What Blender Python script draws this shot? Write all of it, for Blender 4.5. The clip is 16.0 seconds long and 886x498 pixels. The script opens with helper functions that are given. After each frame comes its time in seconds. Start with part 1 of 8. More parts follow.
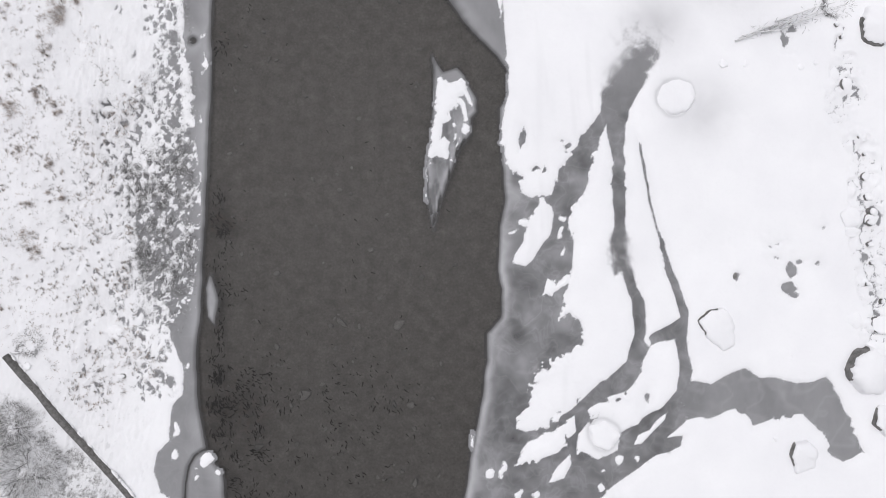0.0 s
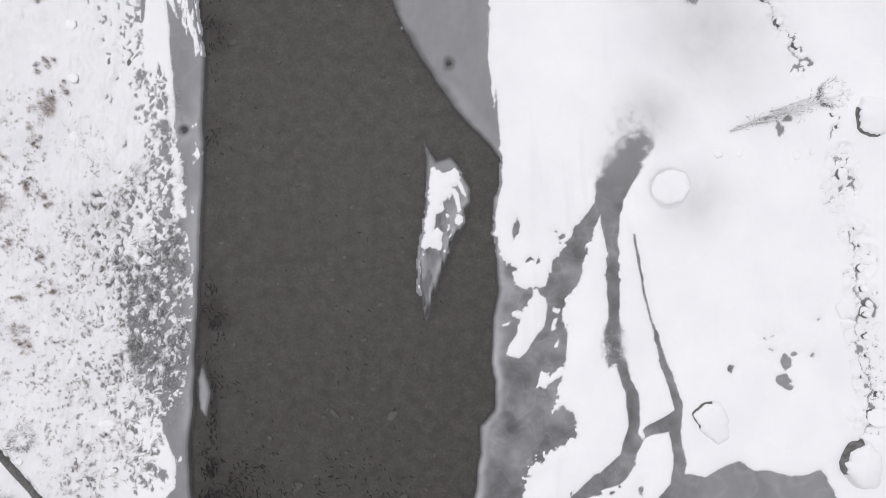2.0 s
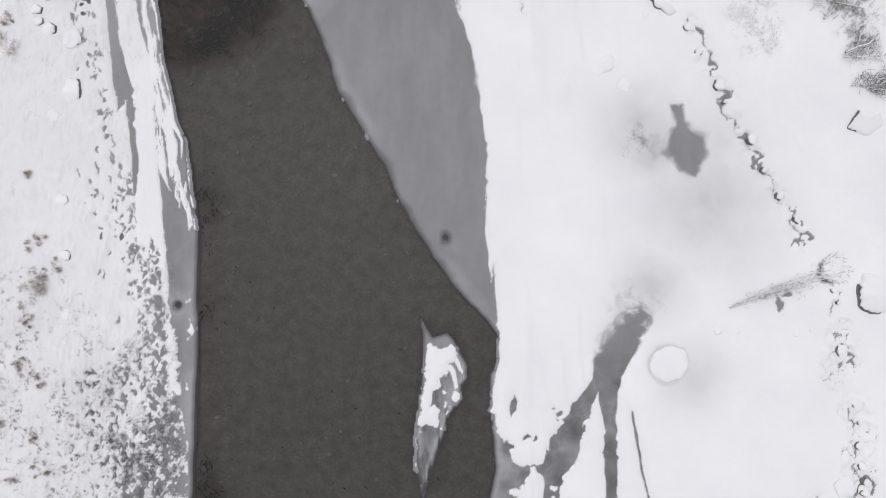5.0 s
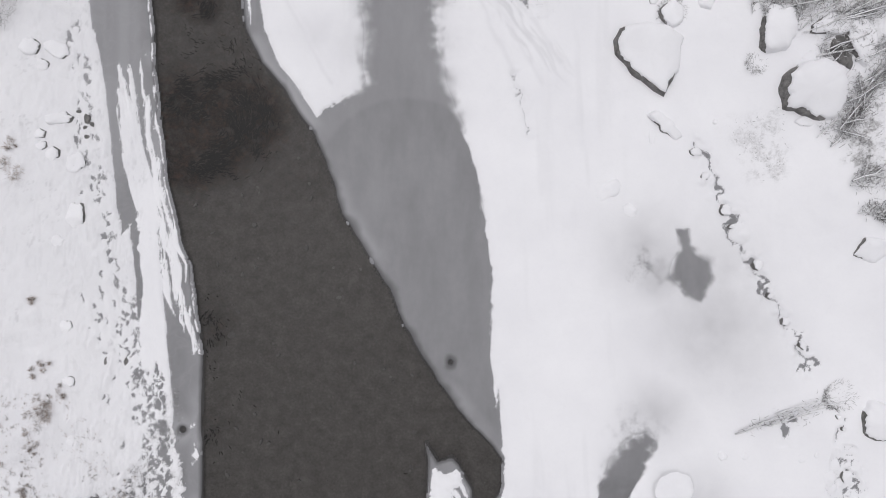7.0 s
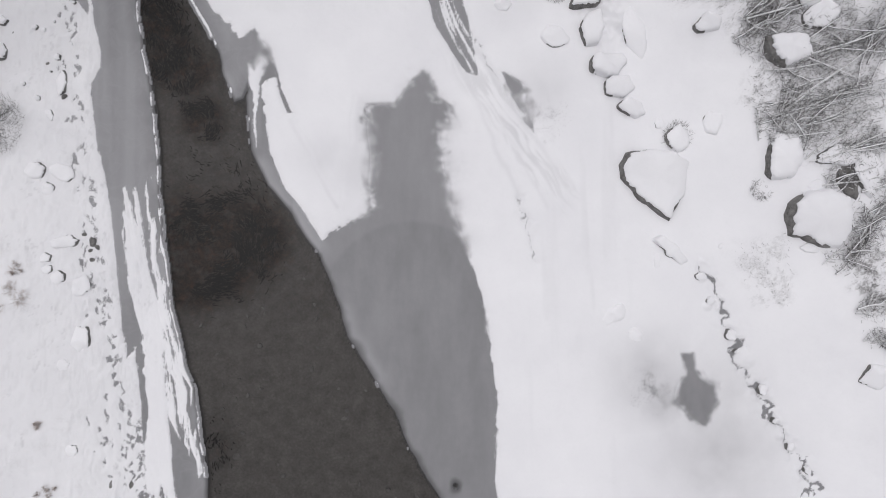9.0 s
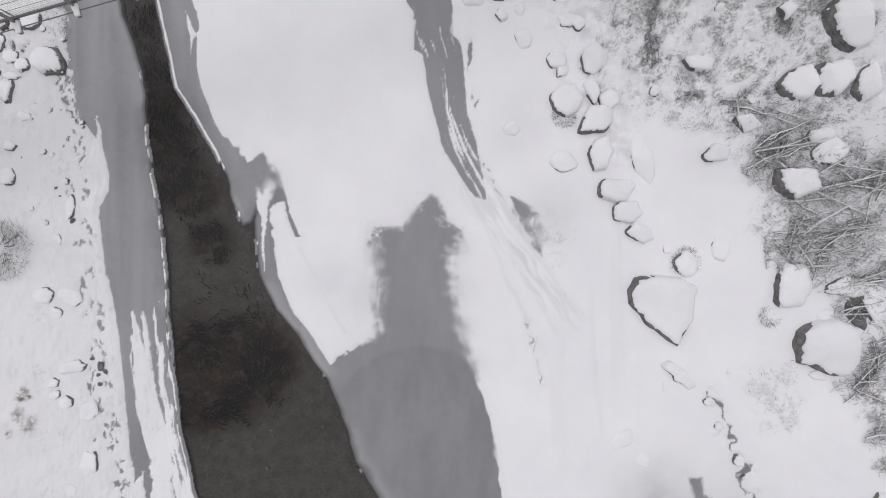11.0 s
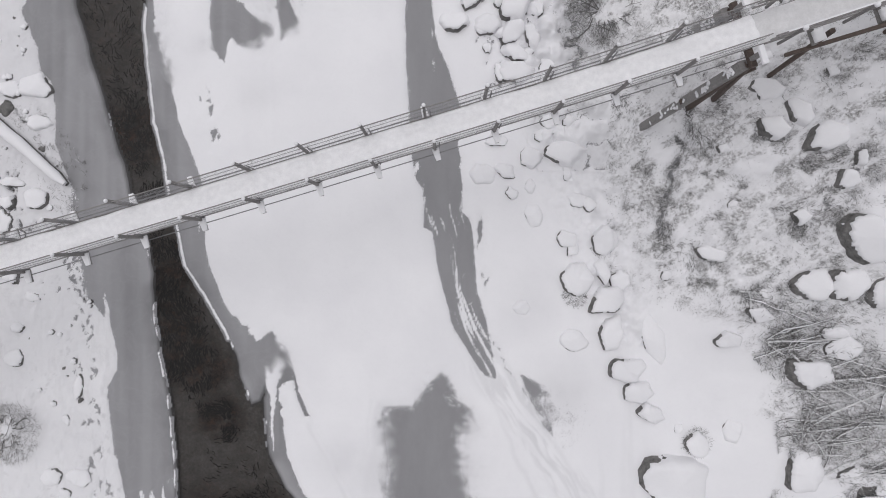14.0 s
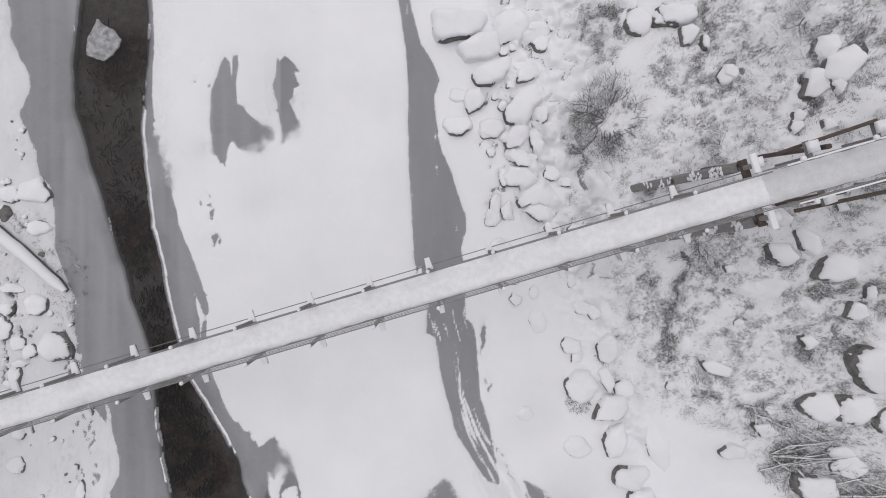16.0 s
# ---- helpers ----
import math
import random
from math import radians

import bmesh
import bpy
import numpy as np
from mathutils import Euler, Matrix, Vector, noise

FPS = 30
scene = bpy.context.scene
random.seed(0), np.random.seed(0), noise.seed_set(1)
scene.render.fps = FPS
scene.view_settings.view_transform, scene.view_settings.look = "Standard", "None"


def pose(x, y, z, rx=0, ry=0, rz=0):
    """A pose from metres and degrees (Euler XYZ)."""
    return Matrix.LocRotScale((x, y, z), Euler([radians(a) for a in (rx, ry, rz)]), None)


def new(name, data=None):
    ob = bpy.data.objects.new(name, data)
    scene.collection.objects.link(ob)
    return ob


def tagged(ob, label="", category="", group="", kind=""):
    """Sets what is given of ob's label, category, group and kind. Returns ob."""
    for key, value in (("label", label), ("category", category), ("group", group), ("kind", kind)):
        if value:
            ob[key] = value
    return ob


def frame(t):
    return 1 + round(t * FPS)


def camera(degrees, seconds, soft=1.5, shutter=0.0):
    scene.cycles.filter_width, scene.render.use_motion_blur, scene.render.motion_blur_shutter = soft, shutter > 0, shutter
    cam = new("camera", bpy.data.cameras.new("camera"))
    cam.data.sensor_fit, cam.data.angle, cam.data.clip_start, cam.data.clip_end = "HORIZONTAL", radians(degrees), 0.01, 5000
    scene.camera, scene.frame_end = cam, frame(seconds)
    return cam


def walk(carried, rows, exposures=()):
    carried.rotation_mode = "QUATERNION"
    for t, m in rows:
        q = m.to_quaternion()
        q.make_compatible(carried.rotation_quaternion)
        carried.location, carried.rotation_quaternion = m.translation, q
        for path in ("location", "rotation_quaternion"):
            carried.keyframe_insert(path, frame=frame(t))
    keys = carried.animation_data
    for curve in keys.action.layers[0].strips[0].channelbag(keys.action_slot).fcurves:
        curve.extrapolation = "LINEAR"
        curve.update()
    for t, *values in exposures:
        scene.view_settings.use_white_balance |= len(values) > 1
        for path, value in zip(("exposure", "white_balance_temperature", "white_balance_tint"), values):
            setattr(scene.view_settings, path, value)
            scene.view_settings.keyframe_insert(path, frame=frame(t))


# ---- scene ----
cam = camera(74.0, 16.0, soft=1.0)
# seconds, eye in metres, turn in degrees: a drone that looks straight down
ROWS = [
    (0.0, -0.155, -1.842, 28.369, 2.268, 0.161, -0.036),
    (0.5, -0.062, -0.882, 28.389, 2.236, 0.162, -0.036),
    (1.0, 0.018, 0.237, 28.396, 2.152, 0.158, -0.048),
    (1.5, 0.081, 1.446, 28.394, 2.029, 0.149, -0.067),
    (2.0, 0.163, 2.773, 28.386, 1.879, 0.137, -0.089),
    (2.5, 0.233, 4.181, 28.375, 1.712, 0.123, -0.110),
    (3.0, 0.281, 5.639, 28.363, 1.536, 0.107, -0.129),
    (3.5, 0.325, 7.135, 28.351, 1.360, 0.091, -0.144),
    (4.0, 0.344, 8.654, 28.340, 1.189, 0.074, -0.152),
    (6.5, 0.095, 16.448, 28.336, 0.558, 0.001, -0.098),
    (7.0, 0.031, 17.965, 28.346, 0.490, -0.010, -0.072),
    (7.5, -0.014, 19.459, 28.358, 0.442, -0.020, -0.043),
    (8.0, -0.097, 20.962, 28.373, 0.413, -0.029, -0.013),
    (8.5, -0.178, 22.464, 28.389, 0.400, -0.036, 0.017),
    (9.0, -0.239, 23.969, 28.405, 0.400, -0.042, 0.045),
    (11.5, -0.751, 31.420, 28.451, 0.468, -0.055, 0.124),
    (12.0, -0.846, 32.882, 28.446, 0.462, -0.055, 0.124),
    (12.5, -0.948, 34.326, 28.434, 0.437, -0.053, 0.118),
    (13.0, -1.017, 35.801, 28.413, 0.388, -0.050, 0.108),
    (13.5, -1.062, 37.259, 28.384, 0.307, -0.045, 0.096),
    (14.0, -1.129, 38.698, 28.345, 0.190, -0.038, 0.085),
    (14.5, -1.165, 40.117, 28.297, 0.030, -0.028, 0.077),
    (15.0, -1.202, 41.506, 28.238, -0.179, -0.016, 0.076),
    (15.5, -1.239, 42.882, 28.169, -0.442, 0.001, 0.087),
    (16.0, -1.257, 44.225, 28.091, -0.765, 0.021, 0.116),
]
walk(cam, [(t, pose(*place)) for t, *place in ROWS],
     exposures=[(0.0, 0.13, 6320, 12), (4.2, 0.01, 6320, 12), (9.0, -0.15, 6340, 13), (16.0, -0.25, 6330, 13)])

# ---- light: a white overcast sky and a very soft sun behind it ----
SUN_HEIGHT, SUN_TURN = 77.0, 325.0
world = bpy.data.worlds.new("overcast_sky")
scene.world = world
world.use_nodes = True
wn, wl = world.node_tree.nodes, world.node_tree.links
sky = wn.new("ShaderNodeTexSky")
sky.sky_type, sky.sun_disc = "NISHITA", False
sky.sun_elevation, sky.sun_rotation = radians(SUN_HEIGHT), radians(SUN_TURN)
sky.air_density, sky.dust_density, sky.ozone_density = 1.0, 8.0, 0.6
grey = wn.new("ShaderNodeHueSaturation")
grey.inputs["Saturation"].default_value = 0.18
wl.new(sky.outputs[0], grey.inputs["Color"])
wl.new(grey.outputs[0], wn["Background"].inputs["Color"])
wn["Background"].inputs["Strength"].default_value = 0.065
sun = new("sun", bpy.data.lights.new("sun", "SUN"))
sun.data.energy, sun.data.angle, sun.data.color = 1.35, radians(160), (1.0, 0.985, 0.97)
sun.matrix_world = pose(0, 0, 80, 90 - SUN_HEIGHT, 0, 180 - SUN_TURN)

# ---- materials ----
def material(name):
    m = bpy.data.materials.new(name)
    m.use_nodes = True
    return m, m.node_tree.nodes, m.node_tree.links, m.node_tree.nodes["Principled BSDF"]


def noise_node(nodes, links, scale, detail=4.0, rough=0.55, stretch=None, space="Object"):
    co = nodes.new("ShaderNodeTexCoord") if space == "Object" else nodes.new("ShaderNodeNewGeometry")
    src = co.outputs["Object" if space == "Object" else "Position"]
    if stretch:
        mp = nodes.new("ShaderNodeMapping")
        mp.inputs["Scale"].default_value = stretch
        links.new(src, mp.inputs["Vector"])
        src = mp.outputs[0]
    n = nodes.new("ShaderNodeTexNoise")
    n.inputs["Scale"].default_value, n.inputs["Detail"].default_value, n.inputs["Roughness"].default_value = scale, detail, rough
    links.new(src, n.inputs["Vector"])
    return n.outputs["Fac"]


def ramp(nodes, links, src, stops):
    r = nodes.new("ShaderNodeValToRGB")
    e = r.color_ramp.elements
    while len(e) < len(stops):
        e.new(0.5)
    for el, (at, c) in zip(e, stops):
        el.position, el.color = at, (*c, 1) if len(c) == 3 else c
    links.new(src, r.inputs[0])
    return r.outputs[0]


def mixed(nodes, links, fac, a, b, kind="MIX"):
    m = nodes.new("ShaderNodeMix")
    m.data_type, m.blend_type = "RGBA", kind
    for src, k in ((fac, 0), (a, 6), (b, 7)):
        if hasattr(src, "is_linked"):
            links.new(src, m.inputs[k])
        else:
            m.inputs[k].default_value = src if k == 0 else (*src, 1)
    return m.outputs[2]


def maths(nodes, links, op, a, b=0.0, c=0.0):
    m = nodes.new("ShaderNodeMath")
    m.operation = op
    for k, src in enumerate((a, b, c)):
        if hasattr(src, "is_linked"):
            links.new(src, m.inputs[k])
        else:
            m.inputs[k].default_value = src
    return m.outputs[0]


def relief(nodes, links, bsdf, src, strength, distance):
    b = nodes.new("ShaderNodeBump")
    b.inputs["Strength"].default_value, b.inputs["Distance"].default_value = strength, distance
    links.new(src, b.inputs["Height"])
    links.new(b.outputs[0], bsdf.inputs["Normal"])


def attribute(nodes, name):
    a = nodes.new("ShaderNodeAttribute")
    a.attribute_name = name
    return a.outputs["Fac"]


def simple(name, dark, light, scale, rough=0.8, bump=0.3, distance=0.01, stretch=None, space="World", vary=0.0):
    """A surface of two tones, mixed at two scales, with relief."""
    m, n, l, p = material(name)
    a = noise_node(n, l, scale, 6, 0.6, stretch, space)
    b = noise_node(n, l, scale * 6, 3, 0.6, stretch, space)
    f = maths(n, l, "ADD", maths(n, l, "MULTIPLY", a, 0.65), maths(n, l, "MULTIPLY", b, 0.35))
    c = ramp(n, l, f, [(0.34, dark), (0.66, light)])
    if vary:
        info = n.new("ShaderNodeObjectInfo")
        k = maths(n, l, "MULTIPLY_ADD", info.outputs["Random"], 2 * vary, 1 - vary)
        c = mixed(n, l, 1.0, c, k, "MULTIPLY")
    l.new(c, p.inputs["Base Color"])
    p.inputs["Roughness"].default_value = rough
    relief(n, l, p, f, bump, distance)
    return m


def grain_under(n, l, cover):
    """1 where blown snow grains lie, for a cover of 0..1."""
    a, b = noise_node(n, l, 24.0, 3, 0.75, None, "World"), noise_node(n, l, 2.3, 2, 0.5, None, "World")
    g = maths(n, l, "ADD", maths(n, l, "MULTIPLY", a, 2.6), maths(n, l, "MULTIPLY_ADD", b, 0.9, -1.25))
    return ramp(n, l, maths(n, l, "MULTIPLY_ADD", maths(n, l, "SUBTRACT", cover, g), 3.0, 0.5), [(0.4, (0, 0, 0)), (0.6, (1, 1, 1))])


def snow_material():
    """Clean snow, greyed by thin: ice showing through, and shading put into the colour."""
    m, n, l, p = material("snow")
    big = noise_node(n, l, 0.25, 4, 0.55, None, "World")
    fine = noise_node(n, l, 7.0, 5, 0.65, None, "World")
    grain = noise_node(n, l, 60.0, 2, 0.6, None, "World")
    base = ramp(n, l, big, [(0.3, (0.80, 0.80, 0.82)), (0.7, (0.86, 0.86, 0.875))])
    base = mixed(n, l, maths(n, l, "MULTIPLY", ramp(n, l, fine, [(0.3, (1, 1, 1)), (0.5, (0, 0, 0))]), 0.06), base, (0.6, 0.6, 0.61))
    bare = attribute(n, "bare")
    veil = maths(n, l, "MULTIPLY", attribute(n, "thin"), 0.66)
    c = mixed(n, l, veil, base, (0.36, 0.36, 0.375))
    litter = noise_node(n, l, 9.0, 6, 0.8, None, "World")
    seen = maths(n, l, "MULTIPLY", attribute(n, "heath"), ramp(n, l, litter, [(0.40, (0.06, 0.06, 0.06)), (0.60, (1, 1, 1))]))
    c = mixed(n, l, seen, c, (0.22, 0.215, 0.21))
    on = grain_under(n, l, maths(n, l, "SUBTRACT", 1.0, bare))
    some = maths(n, l, "GREATER_THAN", bare, 0.01)
    c = mixed(n, l, maths(n, l, "MULTIPLY", some, maths(n, l, "SUBTRACT", 1.0, on)), c, (0.25, 0.25, 0.26))
    l.new(c, p.inputs["Base Color"])
    p.inputs["Roughness"].default_value = 0.9
    p.inputs["Specular IOR Level"].default_value = 0.2
    relief(n, l, p, maths(n, l, "ADD", maths(n, l, "MULTIPLY", fine, 0.8), maths(n, l, "MULTIPLY", grain, 0.2)), 0.25, 0.03)
    return m


def ice_material():
    """Grey river ice, cloudy, drawn out along the stream, with a dusting of blown snow at its margins."""
    m, n, l, p = material("grey_ice")
    cloud = noise_node(n, l, 0.5, 5, 0.6, (1, 0.35, 1), "World")
    streak = noise_node(n, l, 1.0, 4, 0.5, (1.2, 0.3, 1), "World")
    curdle = noise_node(n, l, 2.2, 6, 0.7, None, "World")
    f = maths(n, l, "ADD", maths(n, l, "MULTIPLY", cloud, 0.7), maths(n, l, "ADD", maths(n, l, "MULTIPLY", streak, 0.15), maths(n, l, "MULTIPLY", curdle, 0.15)))
    base = ramp(n, l, f, [(0.36, (0.205, 0.205, 0.212)), (0.5, (0.235, 0.235, 0.243)), (0.64, (0.268, 0.268, 0.277))])
    # slush frozen in curls, where the ice is young
    curl = n.new("ShaderNodeTexNoise")
    curl.inputs["Scale"].default_value, curl.inputs["Detail"].default_value, curl.inputs["Distortion"].default_value = 1.0, 6.0, 0.55
    l.new(n.new("ShaderNodeNewGeometry").outputs["Position"], curl.inputs["Vector"])
    vein = ramp(n, l, curl.outputs["Fac"], [(0.34, (0.175, 0.175, 0.181)), (0.46, (0.225, 0.225, 0.233)), (0.50, (0.285, 0.285, 0.295)), (0.54, (0.225, 0.225, 0.233)), (0.70, (0.27, 0.27, 0.28))])
    base = mixed(n, l, attribute(n, "curd"), base, vein)
    pale = attribute(n, "pale")
    base = mixed(n, l, pale, base, (0.42, 0.42, 0.435))
    dust = attribute(n, "dust")
    some = maths(n, l, "GREATER_THAN", dust, 0.01)
    c = mixed(n, l, maths(n, l, "MULTIPLY", some, grain_under(n, l, dust)), base, (0.82, 0.82, 0.84))
    l.new(c, p.inputs["Base Color"])
    p.inputs["Roughness"].default_value = 0.55
    p.inputs["Specular IOR Level"].default_value = 0.3
    relief(n, l, p, curdle, 0.05, 0.02)
    through_it = n.new("ShaderNodeBsdfTransparent")
    through_it.inputs["Color"].default_value = (0.62, 0.62, 0.62, 1)
    mx = n.new("ShaderNodeMixShader")
    l.new(attribute(n, "clear"), mx.inputs[0])
    l.new(p.outputs[0], mx.inputs[1])
    l.new(through_it.outputs[0], mx.inputs[2])
    l.new(mx.outputs[0], n["Material Output"].inputs["Surface"])
    return m


def water_material():
    """Clear dark water: a mirror at grazing angles, tinted glass from above, with a rippled face."""
    m, n, l, p = material("river_water")
    n.remove(p)
    tint = n.new("ShaderNodeBsdfTransparent")
    tint.inputs["Color"].default_value = (0.62, 0.61, 0.602, 1)
    gloss = n.new("ShaderNodeBsdfGlossy")
    gloss.inputs["Roughness"].default_value = 0.42
    ripple = noise_node(n, l, 1.3, 5, 0.62, (1.3, 0.7, 1), "World")
    swirl = noise_node(n, l, 4.0, 4, 0.6, (1.2, 0.6, 1), "World")
    b = n.new("ShaderNodeBump")
    b.inputs["Strength"].default_value, b.inputs["Distance"].default_value = 0.2, 0.05
    l.new(maths(n, l, "ADD", ripple, maths(n, l, "MULTIPLY", swirl, 0.3)), b.inputs["Height"])
    l.new(b.outputs[0], gloss.inputs["Normal"])
    fr = n.new("ShaderNodeFresnel")
    fr.inputs["IOR"].default_value = 1.33
    l.new(b.outputs[0], fr.inputs["Normal"])
    mx = n.new("ShaderNodeMixShader")
    l.new(fr.outputs[0], mx.inputs[0])
    l.new(tint.outputs[0], mx.inputs[1])
    l.new(gloss.outputs[0], mx.inputs[2])
    l.new(mx.outputs[0], n["Material Output"].inputs["Surface"])
    return m


def bed_material():
    """Gravel, stones and silt; brown weed upstream, eddy ripples put into the colour."""
    m, n, l, p = material("river_bed")
    a = noise_node(n, l, 1.7, 6, 0.6, None, "World")
    b = noise_node(n, l, 9.0, 5, 0.65, None, "World")
    stones = n.new("ShaderNodeTexVoronoi")
    stones.inputs["Scale"].default_value = 8.5
    l.new(n.new("ShaderNodeNewGeometry").outputs["Position"], stones.inputs["Vector"])
    each = n.new("ShaderNodeSeparateColor")
    l.new(stones.outputs["Color"], each.inputs[0])
    gravel = maths(n, l, "MULTIPLY_ADD", each.outputs[0], 0.5, maths(n, l, "MULTIPLY_ADD", stones.outputs["Distance"], -0.9, 0.6))
    f = maths(n, l, "ADD", maths(n, l, "ADD", maths(n, l, "MULTIPLY", a, 0.52), maths(n, l, "MULTIPLY", b, 0.38)), maths(n, l, "MULTIPLY", gravel, 0.10))
    c = ramp(n, l, f, [(0.36, (0.145, 0.139, 0.134)), (0.52, (0.205, 0.198, 0.191)), (0.66, (0.275, 0.266, 0.258))])
    rust = noise_node(n, l, 3.0, 5, 0.65, None, "World")
    d = ramp(n, l, rust, [(0.34, (0.005, 0.003, 0.002)), (0.50, (0.022, 0.012, 0.008)), (0.72, (0.13, 0.062, 0.038))])
    torn = ramp(n, l, noise_node(n, l, 1.6, 6, 0.7, None, "World"), [(0.32, (0.45, 0.45, 0.45)), (0.52, (1, 1, 1))])
    c = mixed(n, l, maths(n, l, "MULTIPLY", attribute(n, "weed_and_eddy"), torn), c, d)
    # pale wavy lines on the bed, painted for ripples glinting on the water
    knot = n.new("ShaderNodeTexNoise")
    knot.inputs["Scale"].default_value, knot.inputs["Detail"].default_value, knot.inputs["Roughness"].default_value, knot.inputs["Distortion"].default_value = 3.2, 5.0, 0.7, 1.6
    l.new(n.new("ShaderNodeNewGeometry").outputs["Position"], knot.inputs["Vector"])
    ripple_lines = ramp(n, l, knot.outputs["Fac"], [(0.43, (0, 0, 0)), (0.465, (1, 1, 1)), (0.50, (0, 0, 0)), (0.55, (0, 0, 0)), (0.58, (0.9, 0.9, 0.9)), (0.62, (0, 0, 0))])
    ripple_lines = maths(n, l, "MULTIPLY", ripple_lines, ramp(n, l, attribute(n, "weed_and_eddy"), [(0.26, (0, 0, 0)), (0.62, (1, 1, 1))]))
    c = mixed(n, l, maths(n, l, "MULTIPLY", ripple_lines, 0.8), c, (0.125, 0.088, 0.070))
    l.new(c, p.inputs["Base Color"])
    p.inputs["Roughness"].default_value = 0.9
    relief(n, l, p, f, 0.45, 0.06)
    return m


# deck snow; its darker tone puts the shading of footprints into the colour
CLEAN_SNOW = simple("clean_snow", (0.80, 0.80, 0.815), (0.94, 0.94, 0.95), 5.0, 0.9, 0.25, 0.02)
FLOE_ICE = simple("pale_ice", (0.12, 0.12, 0.122), (0.50, 0.50, 0.51), 3.4, 0.4, 0.6, 0.05)
SNOW, ICE, WATER = snow_material(), ice_material(), water_material()
BED = bed_material()
ROCK = simple("grey_rock", (0.065, 0.063, 0.06), (0.24, 0.235, 0.228), 3.2, 0.85, 0.6, 0.04)
WOOD = simple("weathered_wood", (0.17, 0.165, 0.16), (0.30, 0.29, 0.285), 2.5, 0.85, 0.5, 0.01, (1, 8, 8), "Object")
TIMBER = simple("dark_timber", (0.06, 0.045, 0.038), (0.13, 0.10, 0.085), 2.5, 0.8, 0.5, 0.01, (1, 8, 8), "Object")
BARK = simple("dark_bark", (0.055, 0.052, 0.05), (0.20, 0.195, 0.19), 7.0, 0.9, 0.8, 0.02)
TWIG = simple("twigs", (0.085, 0.082, 0.08), (0.22, 0.215, 0.21), 2.0, 0.9, 0.0, 0.01)
FROSTED = simple("snow_dusted_stem", (0.50, 0.50, 0.505), (0.84, 0.84, 0.85), 3.0, 0.9, 0.2, 0.01)
GRASS = simple("dry_grass", (0.25, 0.195, 0.16), (0.50, 0.42, 0.365), 3.0, 0.9, 0.0, 0.01)
STEEL = simple("galvanised_steel", (0.13, 0.13, 0.135), (0.22, 0.22, 0.225), 4.0, 0.5, 0.1, 0.005)
NETTING = simple("frosted_wire", (0.22, 0.22, 0.225), (0.42, 0.42, 0.43), 4.0, 0.6, 0.1, 0.005)
# dark strands serve as weed and as the dark sides of ripples
DARK_STRAND = simple("stream_strand", (0.004, 0.003, 0.003), (0.016, 0.013, 0.011), 2.0, 0.9, 0.0, 0.01)
# pale strands: the light on ripples, put into a colour
PALE_RIPPLE = simple("pale_ripple", (0.055, 0.046, 0.040), (0.15, 0.128, 0.112), 2.0, 0.9, 0.0, 0.01)
PEBBLE = simple("bed_stone", (0.20, 0.20, 0.195), (0.30, 0.295, 0.29), 5.0, 0.85, 0.4, 0.02, None, "World", 0.25)

OLD_SNOW = simple("old_trodden_snow", (0.66, 0.66, 0.665), (0.80, 0.80, 0.81), 3.0, 0.9, 0.3, 0.02)

# ---- plan of the river: outlines in metres, x across and y upstream ----
WATER_LEFT = [(-10.61, -12.59), (-10.79, -11.48), (-11.5, -10.55), (-11.92, -8.28), (-12.11, -6.4), (-11.98, -3.97),
    (-11.86, -1.52), (-11.78, 0.4), (-11.71, 3.15), (-11.61, 7.32), (-11.59, 11.54), (-11.6, 13.06), (-11.89, 15.27),
    (-12.18, 17.48), (-12.68, 18.52), (-13.23, 21.25), (-13.62, 24.25), (-13.93, 27.53), (-13.98, 28.6), (-14.28, 31.6),
    (-14.77, 34.13), (-15.12, 37.66), (-15.52, 39.83), (-16.2, 41.45), (-16.55, 42.98), (-17.45, 45.92), (-18.22, 48.32),
    (-18.86, 50.71), (-18.91, 52.82), (-18.52, 55.45)]
WATER_RIGHT = [(0.74, -12.58), (1.14, -10.4), (1.55, -8.27), (1.88, -6.12), (1.89, -4.77), (2.6, -3.96), (2.66,
    -2.61), (2.44, -1.79), (2.53, 0.39), (2.81, 1.77), (2.63, 3.42), (2.58, 5.08), (2.55, 6.19), (2.91, 6.75), (2.89,
    8.15), (2.43, 8.71), (1.34, 9.83), (0.46, 10.96), (-0.96, 13.04), (-1.78, 14.42), (-2.61, 16.35), (-3.58, 18.01),
    (-4.78, 19.96), (-5.34, 21.79)]
WATER_RIGHT += [(-6.3, 23.97), (-6.86, 24.79), (-7.56, 25.88), (-8.66, 27.25), (-9.48, 28.88), (-9.62, 29.97), (-9.73,
    31.61), (-9.65, 32.15), (-9.87, 31.47), (-10.33, 31.33), (-10.7, 32.15), (-11.09, 33.79), (-11.82, 35.15),
    (-13.58, 37.94), (-14.13, 40.38), (-14.61, 42.81), (-15.01, 44.7), (-15.08, 44.86), (-15.39, 47.53), (-15.55,
    49.39), (-15.41, 52.04), (-15.28, 53.88), (-15.32, 55.46)]
